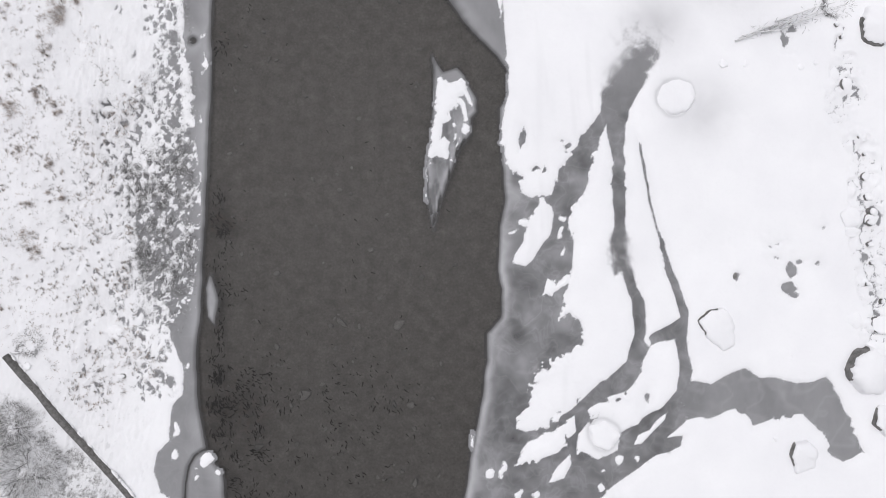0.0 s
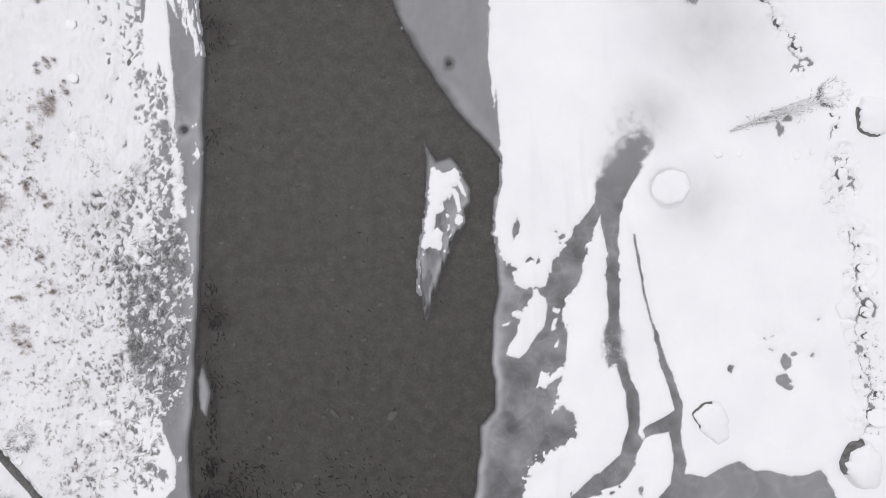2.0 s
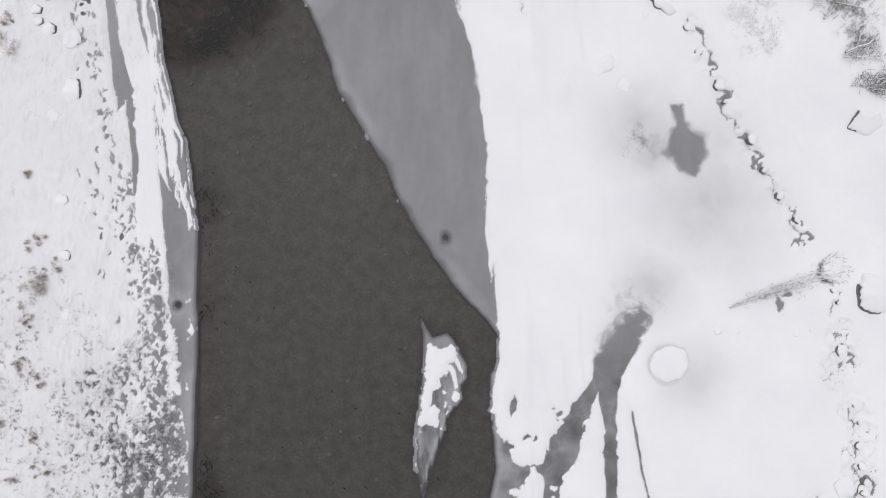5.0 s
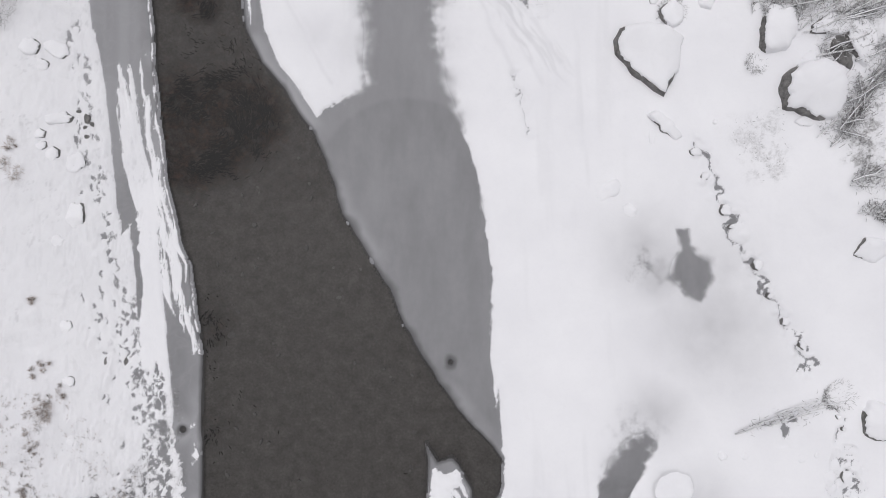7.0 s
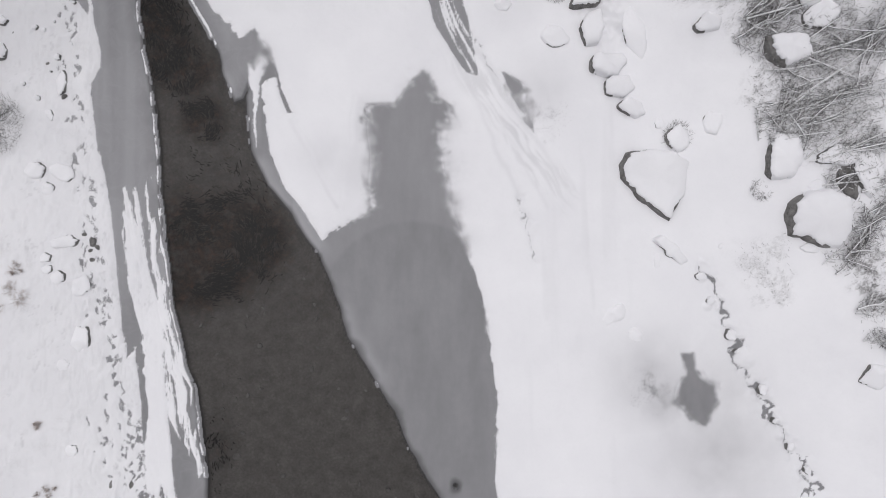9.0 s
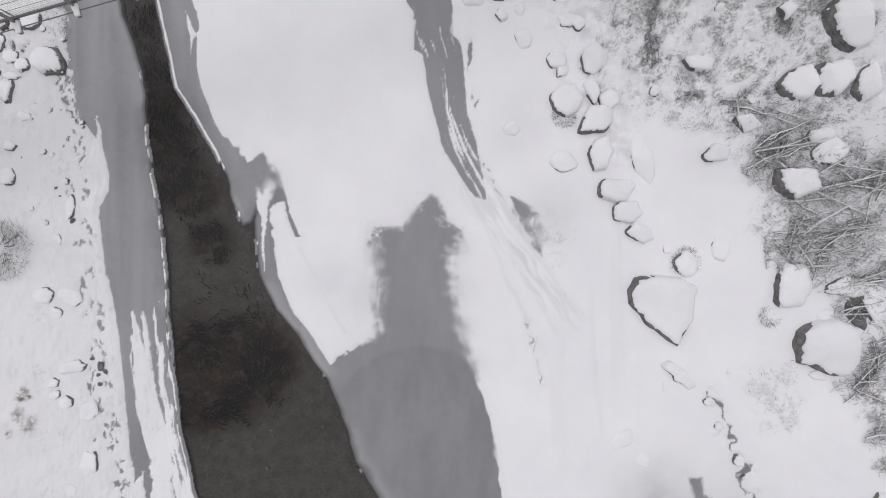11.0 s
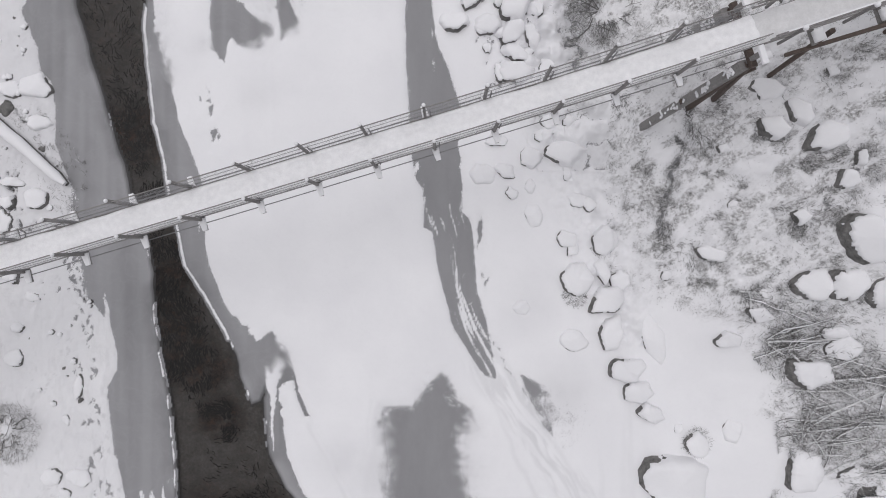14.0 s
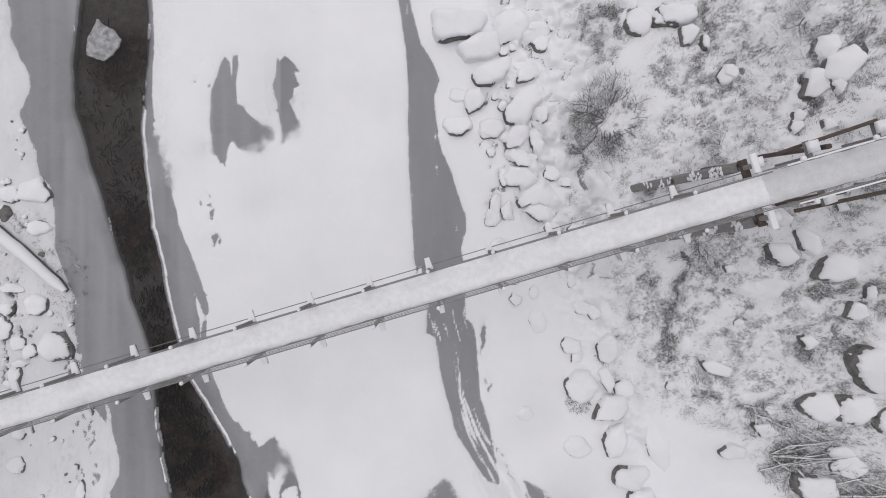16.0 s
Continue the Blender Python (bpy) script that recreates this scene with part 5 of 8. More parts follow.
def boulder(x, y, rx, ry, turn, h, facing=180, bare=0.0, outline=None):
    """A broken stone under a cap of snow that runs down to the ground; bare: how much rock looks out on the side facing (degrees from +x)."""
    rng = random.Random(int(1000 * x) * 7919 + int(1000 * y))
    n, k = 64 if max(rx, ry) > 0.7 else 48, rng.randint(5, 7)
    size, small = max(rx, ry), min(rx, ry)
    h = min(1.25 * h, 0.12 + 0.45 * small)
    if outline:
        corners = [(p[0] / rx, p[1] / ry) for p in outline]
    else:
        spin = rng.uniform(0, math.tau)
        corners = [(r * math.cos(a + spin), r * math.sin(a + spin)) for a, r in ((math.tau * (i + rng.uniform(-0.28, 0.28)) / k, rng.uniform(0.92, 1.22)) for i in range(k))]
    raw = rim_of(corners, n)
    soft = [(raw[i - 1] + 2 * raw[i] + raw[(i + 1) % n]) / 4 for i in range(n)]
    wave = [(math.cos(math.tau * i / n), math.sin(math.tau * i / n)) for i in range(n)]
    rim = [r * (1 + 0.10 * noise.noise((x + 1.6 * c, y + 1.6 * s, 3.0)) + 0.06 * noise.noise((x + 5 * c, y + 5 * s, 9.0))) for r, (c, s) in zip(soft, wave)]
    t = radians(turn)
    ct, st = math.cos(t), math.sin(t)

    def at(i, s, z):
        u, v = s * rim[i] * rx * wave[i][0], s * rim[i] * ry * wave[i][1]
        return Vector((u * ct - v * st, u * st + v * ct, z))

    if bare >= 1:
        label, kind = "bare dark grey rock poking out of the snow", "rock"
    elif bare > 0.09:
        label, kind = ("large grey boulder with a thick smooth cap of snow" if size > 0.9 else "grey stone capped with snow, one dark side showing"), "boulder"
    else:
        label, kind = "low stone buried under smooth snow", "stone"
    base = surface(x, y) - 0.10
    e, w, u, d = ground_height(np.array([x + size, x - size, x, x]), np.array([y, y, y + size, y - size]))
    lean = Vector((e - w, u - d, 0)) * 0.85 / (2 * size)
    ob = thing("boulder" if size > 0.5 else "stone", (x, y, base), label, kind, "stones and boulders on the banks")
    high = h + (0.08 if bare < 1 else 0.02)
    edge = [at(i, 1.0, 0) for i in range(n)]
    floor = ground_height(np.array([x + 1.12 * p.x for p in edge]), np.array([y + 1.12 * p.y for p in edge])) + 0.10 - base
    tilt = Vector((rng.uniform(-0.14, 0.06), rng.uniform(-0.10, 0.12), 0))
    ridge_a = rng.uniform(0, math.tau)
    ridge = Vector((math.cos(ridge_a), math.sin(ridge_a), 0))
    ridge_o = rng.uniform(-0.3, 0.3) * size
    ridge_b = Vector((math.cos(ridge_a + 2.0), math.sin(ridge_a + 2.0), 0))

    def dome(p):
        d = p.dot(tilt) - 0.30 * max(0.0, p.dot(ridge) - ridge_o) - 0.22 * max(0.0, p.dot(ridge_b) - 0.25 * size) + 0.10 * size * noise.noise((x + 1.3 * p.x / size, y + 1.3 * p.y / size, 0.5)) + 0.07 * noise.noise((x + 2.2 * p.x, y + 2.2 * p.y, 2.5)) - 0.05 * abs(noise.noise((x + 1.5 * p.x, y + 1.5 * p.y, 6.5)))
        return max(d, -0.35 * high)

    # the rock, in broken faces
    bm = bmesh.new()
    m = n // 2
    chip = [1 + 0.05 * noise.noise((x * 3 + (i // 3) * 1.7, y, 5.0)) for i in range(m)]
    rings = []
    for f, s in ((-0.4, 1.08), (0.25, 1.03), (0.66, 0.98), (0.84, 0.80), (0.93, 0.40)):
        ring = []
        for i in range(m):
            p = at(2 * i, s * chip[i], 0)
            p.z = min(floor[2 * i] - 0.15, 0) if f < 0 else high * f + 0.8 * dome(p) * f + p.dot(lean)
            if bare >= 1 and f > 0.5:
                p.z += 0.15 * size * noise.noise((x + 2.5 * p.x / size, y + 2.5 * p.y / size, 8.0))
            ring.append(bm.verts.new(p))
        rings.append(ring)
    for a, b in zip(rings, rings[1:]):
        for i in range(m):
            bm.faces.new((a[i - 1], a[i], b[i], b[i - 1]))
    bm.faces.new(rings[-1])
    part("rock", bm, ROCK, ob)
    if bare >= 1:
        return ob
    # its cap: down to the ground all round, but cut back in a ragged line where the rock looks out
    half = 0.85 + 3.0 * min(bare, 0.4)
    c0 = math.cos(min(half, 2.6))
    depth = min(0.03 + 0.55 * min(bare, 0.5), 0.22 / size)
    drift = 0.22 * float(ease(-0.3, 0.3, inside(PILE, np.array([x]), np.array([y])))[0]) * (y > 42)
    shape = (((1.09 + drift, -0.06), (-0.02, 0.80)), ((1.035 + 0.6 * drift, 0.34), (0.01, 0.86)), ((1.01 + 0.2 * drift, 0.76), (0.01, 0.92)), ((0.94, 0.97), (-0.03, 1.04)), ((0.72, 1.06), (-0.2, 1.08)), ((0.38, 1.09), (-0.5, 1.09)))
    rings = []
    for s_shut, s_open in shape:
        ring = []
        for i in range(n):
            a = math.atan2(edge[i].y, edge[i].x) - radians(facing)
            jag = noise.noise((x + 0.55 * i, y, 4.0))
            o = (math.cos(a) - c0 + 0.22 * jag) / (1 - c0) if bare >= 0.05 else -1.0
            o = 0.0 if o <= 0 else min(1.0, o * 3.5)
            back = 1.0 - depth * (0.75 + 0.7 * jag + 0.65 * noise.noise((x + 1.7 * i, y, 7.0)))
            s = s_shut[0] * (1 - o) + (s_shut[0] if s_open[0] <= -0.2 else back + s_open[0]) * o
            if s_open[0] <= -0.2:
                s *= 1 - 0.35 * depth * o
            p = at(i, s, 0)
            f = s_shut[1] * (1 - o) + s_open[1] * o
            up = min(max(f, 0) / 0.72, 1)
            p.z = floor[i] * (1 - up) + p.dot(lean) * up + high * f + (dome(p) * min(1.0, max(0.0, f)) if f > 0.2 else 0) + 0.02
            ring.append(p)
        rings.append(ring)
    bm = bmesh.new()
    rings = [[bm.verts.new(p) for p in ring] for ring in rings]
    for a, b in zip(rings, rings[1:]):
        for i in range(n):
            bm.faces.new((a[i - 1], a[i], b[i], b[i - 1]))
    top = bm.verts.new((0, 0, high * 1.09 + dome(Vector((0, 0, 0))) + 0.02))
    for i in range(n):
        bm.faces.new((rings[-1][i - 1], rings[-1][i], top))
    part("snow_cap", bm, SNOW, ob, "smooth snow cap", True)
    return ob


def stone_row(points, gap, lo, hi, seed):
    """A ragged row of small stones along the edge of the old ice."""
    rng = random.Random(seed)
    for (x0, y0), (x1, y1) in zip(points, points[1:]):
        steps = max(1, round(math.hypot(x1 - x0, y1 - y0) / gap))
        for i in range(steps):
            f = (i + rng.uniform(-0.3, 0.3)) / steps
            r = rng.uniform(lo, hi)
            boulder(round(x0 + (x1 - x0) * f + rng.uniform(-0.2, 0.2), 3), round(y0 + (y1 - y0) * f, 3), r * rng.uniform(0.8, 1.3), r * rng.uniform(0.8, 1.2), rng.randint(0, 90),
                    rng.uniform(0.10, 0.22), rng.choice((150, 180, 205, 235)), rng.choice((0.10, 0.2, 0.3, 0.5)))


# ---- the suspension footbridge ----
ALONG, ACROSS = Vector((0.9581, 0.2865, 0)), Vector((-0.2865, 0.9581, 0))
MIDDLE = Vector((0.143, 43.15, 0)) + ACROSS * 0.08
BAY = 2.102


def deck_z(x):
    if x > 9:
        return 9.40 + 0.17 * (x - 9)
    return 8.31 + 0.0020 * (x + 11) ** 2 + 0.0081 * max(x - 3, 0) ** 2


def on_bridge(s, o, dz=0.0):
    """A place s metres along the bridge, o to its upstream side, dz over the deck's snow."""
    p = MIDDLE + ALONG * s + ACROSS * o
    p.z = deck_z(p.x) + dz
    return p


def strip(name, s0, s1, o, dz, w, h, mat, parent, step=0.7, label=""):
    """A long member that follows the deck's sag."""
    bm = bmesh.new()
    n = max(1, math.ceil((s1 - s0) / step))
    rings = []
    for i in range(n + 1):
        s = s0 + (s1 - s0) * i / n
        rings.append([bm.verts.new(on_bridge(s, o + a * w / 2, dz + b * h / 2)) for a, b in ((-1, -1), (1, -1), (1, 1), (-1, 1))])
    for a, b in zip(rings, rings[1:]):
        for k in range(4):
            bm.faces.new((a[k - 1], a[k], b[k], b[k - 1]))
    bm.faces.new(rings[0])
    bm.faces.new(rings[-1][::-1])
    return part(name, bm, mat, parent, label)


def snow_path(name, s0, s1, half, dz, thick, parent, seed, mat, label):
    """Trodden snow on the deck, uneven at its edges."""
    bm = bmesh.new()
    n, m = round((s1 - s0) / 0.09), 14
    grid = []
    for i in range(n + 1):
        s = s0 + (s1 - s0) * i / n
        row = []
        for j in range(m + 1):
            o = (2 * j / m - 1) * (half + 0.03 * noise.noise((s * 1.7, j // (m // 2 + 1) * 9.0, seed)))
            rise = thick * (1 - (2 * j / m - 1) ** 6) + 0.05 * noise.noise((s * 0.7, o * 3.5, seed)) + 0.035 * noise.noise((s * 1.8, o * 7, seed + 5)) + 0.012 * noise.noise((s * 6, o * 12, seed + 9))
            row.append(bm.verts.new(on_bridge(s, o, dz + rise)))
        grid.append(row)
    for a, b in zip(grid, grid[1:]):
        for j in range(m):
            bm.faces.new((a[j], b[j], b[j + 1], a[j + 1]))
    return part(name, bm, mat, parent, label, True)


def footbridge():
    rng = random.Random(5)
    ob = thing("suspension_footbridge", (MIDDLE.x, MIDDLE.y, 0), "long timber and wire suspension footbridge under trodden snow", "bridge")
    ob.location = (0, 0, 0)
    s0, s1, end = -26.4, 8.95, 17.6
    strip("deck", s0, end, 0, -0.11, 1.02, 0.08, WOOD, ob, label="snow-covered plank deck")
    for o in (-0.42, 0.42):
        strip("stringer", s0, end, o, -0.22, 0.10, 0.14, WOOD, ob)
    snow_path("deck_snow", s0, s1 + 0.3, 0.51, -0.07, 0.13, ob, 3.0, CLEAN_SNOW, "trodden white snow on the deck")
    snow_path("ramp_snow", s1 + 0.3, end, 0.50, -0.08, 0.11, ob, 8.0, OLD_SNOW, "thin greyish trodden snow on the ramp")
    bays = [-1.735 + BAY * k for k in range(-11, 5)]
    for s in bays:
        beam = bmesh.new()
        bar(beam, on_bridge(s, -0.96, -0.38), on_bridge(s, 0.96, -0.38), 0.13, 0.13)
        beam = part("crossbeam", beam, WOOD, ob)
        for side in (-1, 1):
            lump = bmesh.new()
            bar(lump, on_bridge(s, side * 0.55, -0.25), on_bridge(s, side * 0.97, -0.27), 0.25, 0.12, Z, 0.66)
            part("snow_cap", lump, SNOW, beam, "snow lying on the beam's end")
            post = bmesh.new()
            lean = 0.01 + 0.02 * rng.random()
            bar(post, on_bridge(s - 0.02, side * 0.57, -0.50), on_bridge(s - 0.03, side * (0.57 + lean), 1.40), 0.09, 0.11, ACROSS)
            post = part("post", post, WOOD, ob)
            tip = bmesh.new()
            c = on_bridge(s - 0.03, side * (0.57 + lean), 1.40)
            loaf(tip, c, 0.065, 0.07, 0.07, rng, 8)
            part("snow_cap", tip, SNOW, post, "", True)
            stake = bmesh.new()
            bar(stake, on_bridge(s + 0.16, side * 0.54, -0.12), on_bridge(s + 0.15, side * 0.55, 0.62), 0.035, 0.04, ACROSS)
            part("stake", stake, STEEL, ob)
    for side in (-1, 1):
        strip("handrail", s0, s1, side * 0.535, 1.24, 0.030, 0.045, WOOD, ob, 1.03)
        for dz in (0.40, 0.82):
            strip("wire", s0, s1, side * 0.53, dz, 0.012, 0.012, STEEL, ob, 1.03)
        strip("kerb", s0, s1, side * 0.515, -0.06, 0.03, 0.08, WOOD, ob, 1.03)
        strip("cable", s0, s1 + 0.2, side * 0.70, -0.44, 0.03, 0.03, STEEL, ob, 1.03, "steel carrying cable")
        net = bmesh.new()
        s = s0
        while s < s1:
            a, b = on_bridge(s, side * 0.525, -0.05), on_bridge(s + 0.05, side * 0.53, 1.22)
            bar(net, a, b, 0.004, 0.004, ACROSS)
            s += 0.085
        for k in range(1, 12):
            s = s0
            while s < s1:
                bar(net, on_bridge(s, side * 0.528, -0.05 + 0.115 * k), on_bridge(min(s + BAY / 2, s1), side * 0.528, -0.05 + 0.115 * k), 0.004, 0.004)
                s += BAY / 2
        part("netting", net, NETTING, ob, "fine wire netting between the posts")
    # ramp beyond the portal
    for side in (-1, 1):
        for dz in (0.35, 0.72, 1.05):
            strip("rail_board", s1 + 0.2, end, side * 0.60, dz, 0.035, 0.12, WOOD, ob, 2.0)
        strip("snow_ridge", s1 + 0.5, end, side * 0.60, 1.13, 0.045, 0.03, SNOW, ob, 0.5)
        for s in (9.9, 11.9, 13.9, 15.9, 17.4):
            bm = bmesh.new()
            bar(bm, on_bridge(s, side * 0.63, -0.3), on_bridge(s, side * 0.66, 1.12), 0.09, 0.09, ALONG)
            post = part("ramp_post", bm, WOOD, ob)
            bm = bmesh.new()
            loaf(bm, on_bridge(s, side * 0.66, 1.14), 0.09, 0.09, 0.10, rng, 8)
            part("snow_cap", bm, SNOW, post, "", True)
    for s in (10.95, 12.95, 14.95, 16.95):
        bm = bmesh.new()
        bar(bm, on_bridge(s, -1.02, -0.36), on_bridge(s, 1.12, -0.36), 0.16, 0.18)
        beam = part("ramp_beam", bm, WOOD, ob)
        for side in (-1, 1):
            bm = bmesh.new()
            bar(bm, on_bridge(s + 0.06, side * 0.66 + 0.05, -0.16), on_bridge(s + 0.08, side * 1.03 + 0.05, -0.17), 0.34, 0.2)
            part("snow_cap", bm, SNOW, beam, "block of snow on the beam's end", True)
    portal(ob, 8.98, rng)
    portal(ob, -26.4, rng)
    for s in (11.6, 14.6, 17.2):
        for side in (-1, 1):
            bm = bmesh.new()
            foot = on_bridge(s + 0.5, side * 1.0)
            foot.z = surface(foot.x, foot.y) - 0.3
            bar(bm, on_bridge(s, side * 0.75, -0.4), foot, 0.16, 0.16, ALONG)
            part("ramp_leg", bm, TIMBER, ob)
            bm = bmesh.new()
            bar(bm, on_bridge(s - 1.3, side * 0.98, -0.85), on_bridge(s + 1.4, side * 1.12, -0.25), 0.12, 0.2)
            part("brace", bm, TIMBER, ob)
    return ob


def portal(ob, s, rng):
    """The timber trestle that carries the end of the span."""
    base = on_bridge(s, 0)
    bm = bmesh.new()
    bar(bm, on_bridge(s, -1.12, -0.28), on_bridge(s, 1.12, -0.28), 0.22, 0.24)
    beam = part("portal_beam", bm, TIMBER, ob)
    for side in (-1, 1):
        bm = bmesh.new()
        bar(bm, on_bridge(s, side * 0.85, -1.0), on_bridge(s, side * 0.85, 0.34), 0.16, 0.20, ALONG)
        post = part("portal_post", bm, WOOD, ob)
        bm = bmesh.new()
        bar(bm, on_bridge(s, side * 0.62, 0.40), on_bridge(s, side * 1.22, 0.40), 0.20, 0.13)
        part("snow_cap", bm, SNOW, post, "thick snow lying along the post head")
        bm = bmesh.new()
        bar(bm, on_bridge(s + 0.24, side * 0.74, 0.12), on_bridge(s + 0.26, side * 1.06, 0.10), 0.30, 0.2)
        part("snow_block", bm, SNOW, ob, "", True)
        for ds, do, w in ((-1.30, 0.25, 0.34), (0.45, 0.15, 0.24), (1.40, 0.15, 0.22)):
            foot = on_bridge(s + ds, side * (0.95 + do))
            foot.z = surface(foot.x, foot.y) - 0.3
            bm = bmesh.new()
            head = on_bridge(s - 0.05 + 0.1 * ds, side * 0.93, -0.45)
            bar(bm, head, foot, w, w, ALONG)
            leg = part("trestle_leg", bm, WOOD if ds < 0 else TIMBER, ob, "squared timber leg")
            if ds < 0:
                bm = bmesh.new()
                for k in range(46):
                    f = rng.choice((rng.uniform(0.04, 0.16), rng.uniform(0.22, 0.34), rng.uniform(0.45, 0.85)))
                    c = head.lerp(foot, f) - ALONG * (w * 0.5 + 0.01) + ACROSS * rng.uniform(-0.13, 0.13)
                    loaf(bm, c, rng.uniform(0.02, 0.06), rng.uniform(0.05, 0.13), 0.06, rng, 7, rng.uniform(-0.6, 0.6))
                tagged(part("snow_clump", bm, SNOW, leg, "clumps of snow stuck to the timber", True), kind="stuff")
        bm = bmesh.new()
        low = on_bridge(s - 0.9, side * 1.05)
        low.z = base.z - 4.0
        bar(bm, on_bridge(s + 0.6, side * 0.98, -1.3), low, 0.10, 0.2, ACROSS)
        part("brace", bm, TIMBER, ob)
        bm = bmesh.new()
        a, b = on_bridge(s - 0.35, side * 0.96, -2.4), on_bridge(s + 0.75, side * 0.96, -2.5)
        bar(bm, a, b, 0.12, 0.22)
        part("brace", bm, TIMBER, ob)


# ---- plants ----
class Strands:
    """Collects many thin blades or twigs into one mesh."""

    def __init__(self):
        self.v, self.f, self.m = [], [], []

    def blade(self, base, tip, width, bend=0.0, mat=0, rng=random):
        base, tip = Vector(base), Vector(tip)
        d = tip - base
        side = Vector((-d.y, d.x, 0))
        side = side.normalized() * width / 2 if side.length > 1e-6 else Vector((width / 2, 0, 0))
        mid = base + d * 0.55 + Vector((0, 0, bend))
        i = len(self.v)
        self.v += [base - side, base + side, mid + side * 0.8, mid - side * 0.8, tip]
        self.f += [(i, i + 1, i + 2, i + 3), (i + 3, i + 2, i + 4)]
        self.m += [mat, mat]

    def mesh(self, name, mats):
        me = bpy.data.meshes.new(name)
        me.from_pydata([tuple(p) for p in self.v], [], self.f)
        for m in mats:
            me.materials.append(m)
        me.polygons.foreach_set("material_index", np.array(self.m, np.int32))
        me.update()
        return me


def scatter(outline, per_m2, seed):
    """Random places inside an outline, thinned to clumps and gaps."""
    pts = np.array(outline)
    rng = np.random.default_rng(seed)
    lo, hi = pts.min(0), pts.max(0)
    n = int((hi - lo).prod() * per_m2)
    p = rng.uniform(lo, hi, (n, 2))
    d = inside(outline, p[:, 0], p[:, 1])
    lump = wander(p[:, 0], p[:, 1], 0.9, seed, 2)
    keep = (d > rng.uniform(-0.35, 0.25, n)) & (lump > rng.uniform(-0.9, 0.5, n))
    return p[keep]


def scrub(outline, per_m2, seed, reach=0.2, tall=0.16, frost=0.42):
    """Low heath and twigs standing out of the snow, dense in clumps and open between."""
    rng = np.random.default_rng(seed)
    p = scatter(outline, per_m2, seed)
    p = p[clumps(p[:, 0], p[:, 1]) > rng.uniform(0.0, 1.0, len(p))]
    n = len(p)
    z = ground_height(p[:, 0], p[:, 1]) + 0.07 + rng.uniform(0, tall, n) * rng.random(n)
    way = 2.6 * wander(p[:, 0], p[:, 1], 1.3, seed + 9, 2) + rng.normal(0, 0.55, n)
    l = reach * rng.uniform(0.35, 1.2, n)
    d = np.stack([np.cos(way), np.sin(way)], -1)
    w = rng.uniform(0.008, 0.017, n)[:, None] * np.stack([-d[:, 1], d[:, 0]], -1) / 2
    q = p + d * (l * 0.55)[:, None] + 0.22 * l[:, None] * rng.normal(0, 1, (n, 2))
    e = p + d * l[:, None]
    zz = [z - 0.02, z - 0.02, z + 0.5 * tall * rng.random(n), None, z + 0.6 * tall * rng.random(n)]
    zz[3] = zz[2]
    v = np.stack([np.column_stack([a, h]) for a, h in zip((p - w, p + w, q + 0.8 * w, q - 0.8 * w, e), zz)], 1).reshape(-1, 3)
    me = bpy.data.meshes.new("heath_scrub")
    k = 5 * np.arange(n)[:, None]
    loops = np.concatenate([k + np.array([0, 1, 2, 3]), k + np.array([3, 2, 4])], 1)
    me.vertices.add(5 * n)
    me.vertices.foreach_set("co", v.astype(np.float32).ravel())
    me.loops.add(7 * n)
    me.loops.foreach_set("vertex_index", loops.astype(np.int32).ravel())
    me.polygons.add(2 * n)
    me.polygons.foreach_set("loop_start", (7 * np.arange(n)[:, None] + np.array([0, 4])).astype(np.int32).ravel())
    me.polygons.foreach_set("material_index", np.repeat((rng.random(n) < frost).astype(np.int32), 2))
    me.materials.append(TWIG)
    me.materials.append(FROSTED)
    me.update(calc_edges=True)
    return tagged(new("heath_scrub", me), "low grey leafless scrub half buried in snow", "scrub", "", "stuff")


def tuft_mesh(seed, reach, count):
    """Dry stalks that spring from a few roots and bend outwards, some under snow."""
    rng = random.Random(seed)
    st = Strands()
    roots = [(rng.gauss(0, 0.36) * reach, rng.gauss(0, 0.46) * reach, rng.uniform(0.5, 1.0)) for k in range(max(3, round(9 * reach)))]
    for k in range(count):
        x, y, size = rng.choice(roots)
        t = rng.uniform(0, math.tau)
        r = 0.10 * reach * rng.random()
        b = (x + r * math.cos(t), y + r * math.sin(t), -0.03)
        l = size * reach * rng.uniform(0.12, 0.48)
        t += rng.gauss(0, 0.35)
        st.blade(b, (b[0] + l * math.cos(t), b[1] + l * math.sin(t), rng.uniform(0.05, 0.26)), rng.uniform(0.007, 0.014), 0.07, rng.choice((0, 0, 0, 0, 2, 1)), rng)
    return st.mesh("grass_tuft", (GRASS, FROSTED, TWIG))


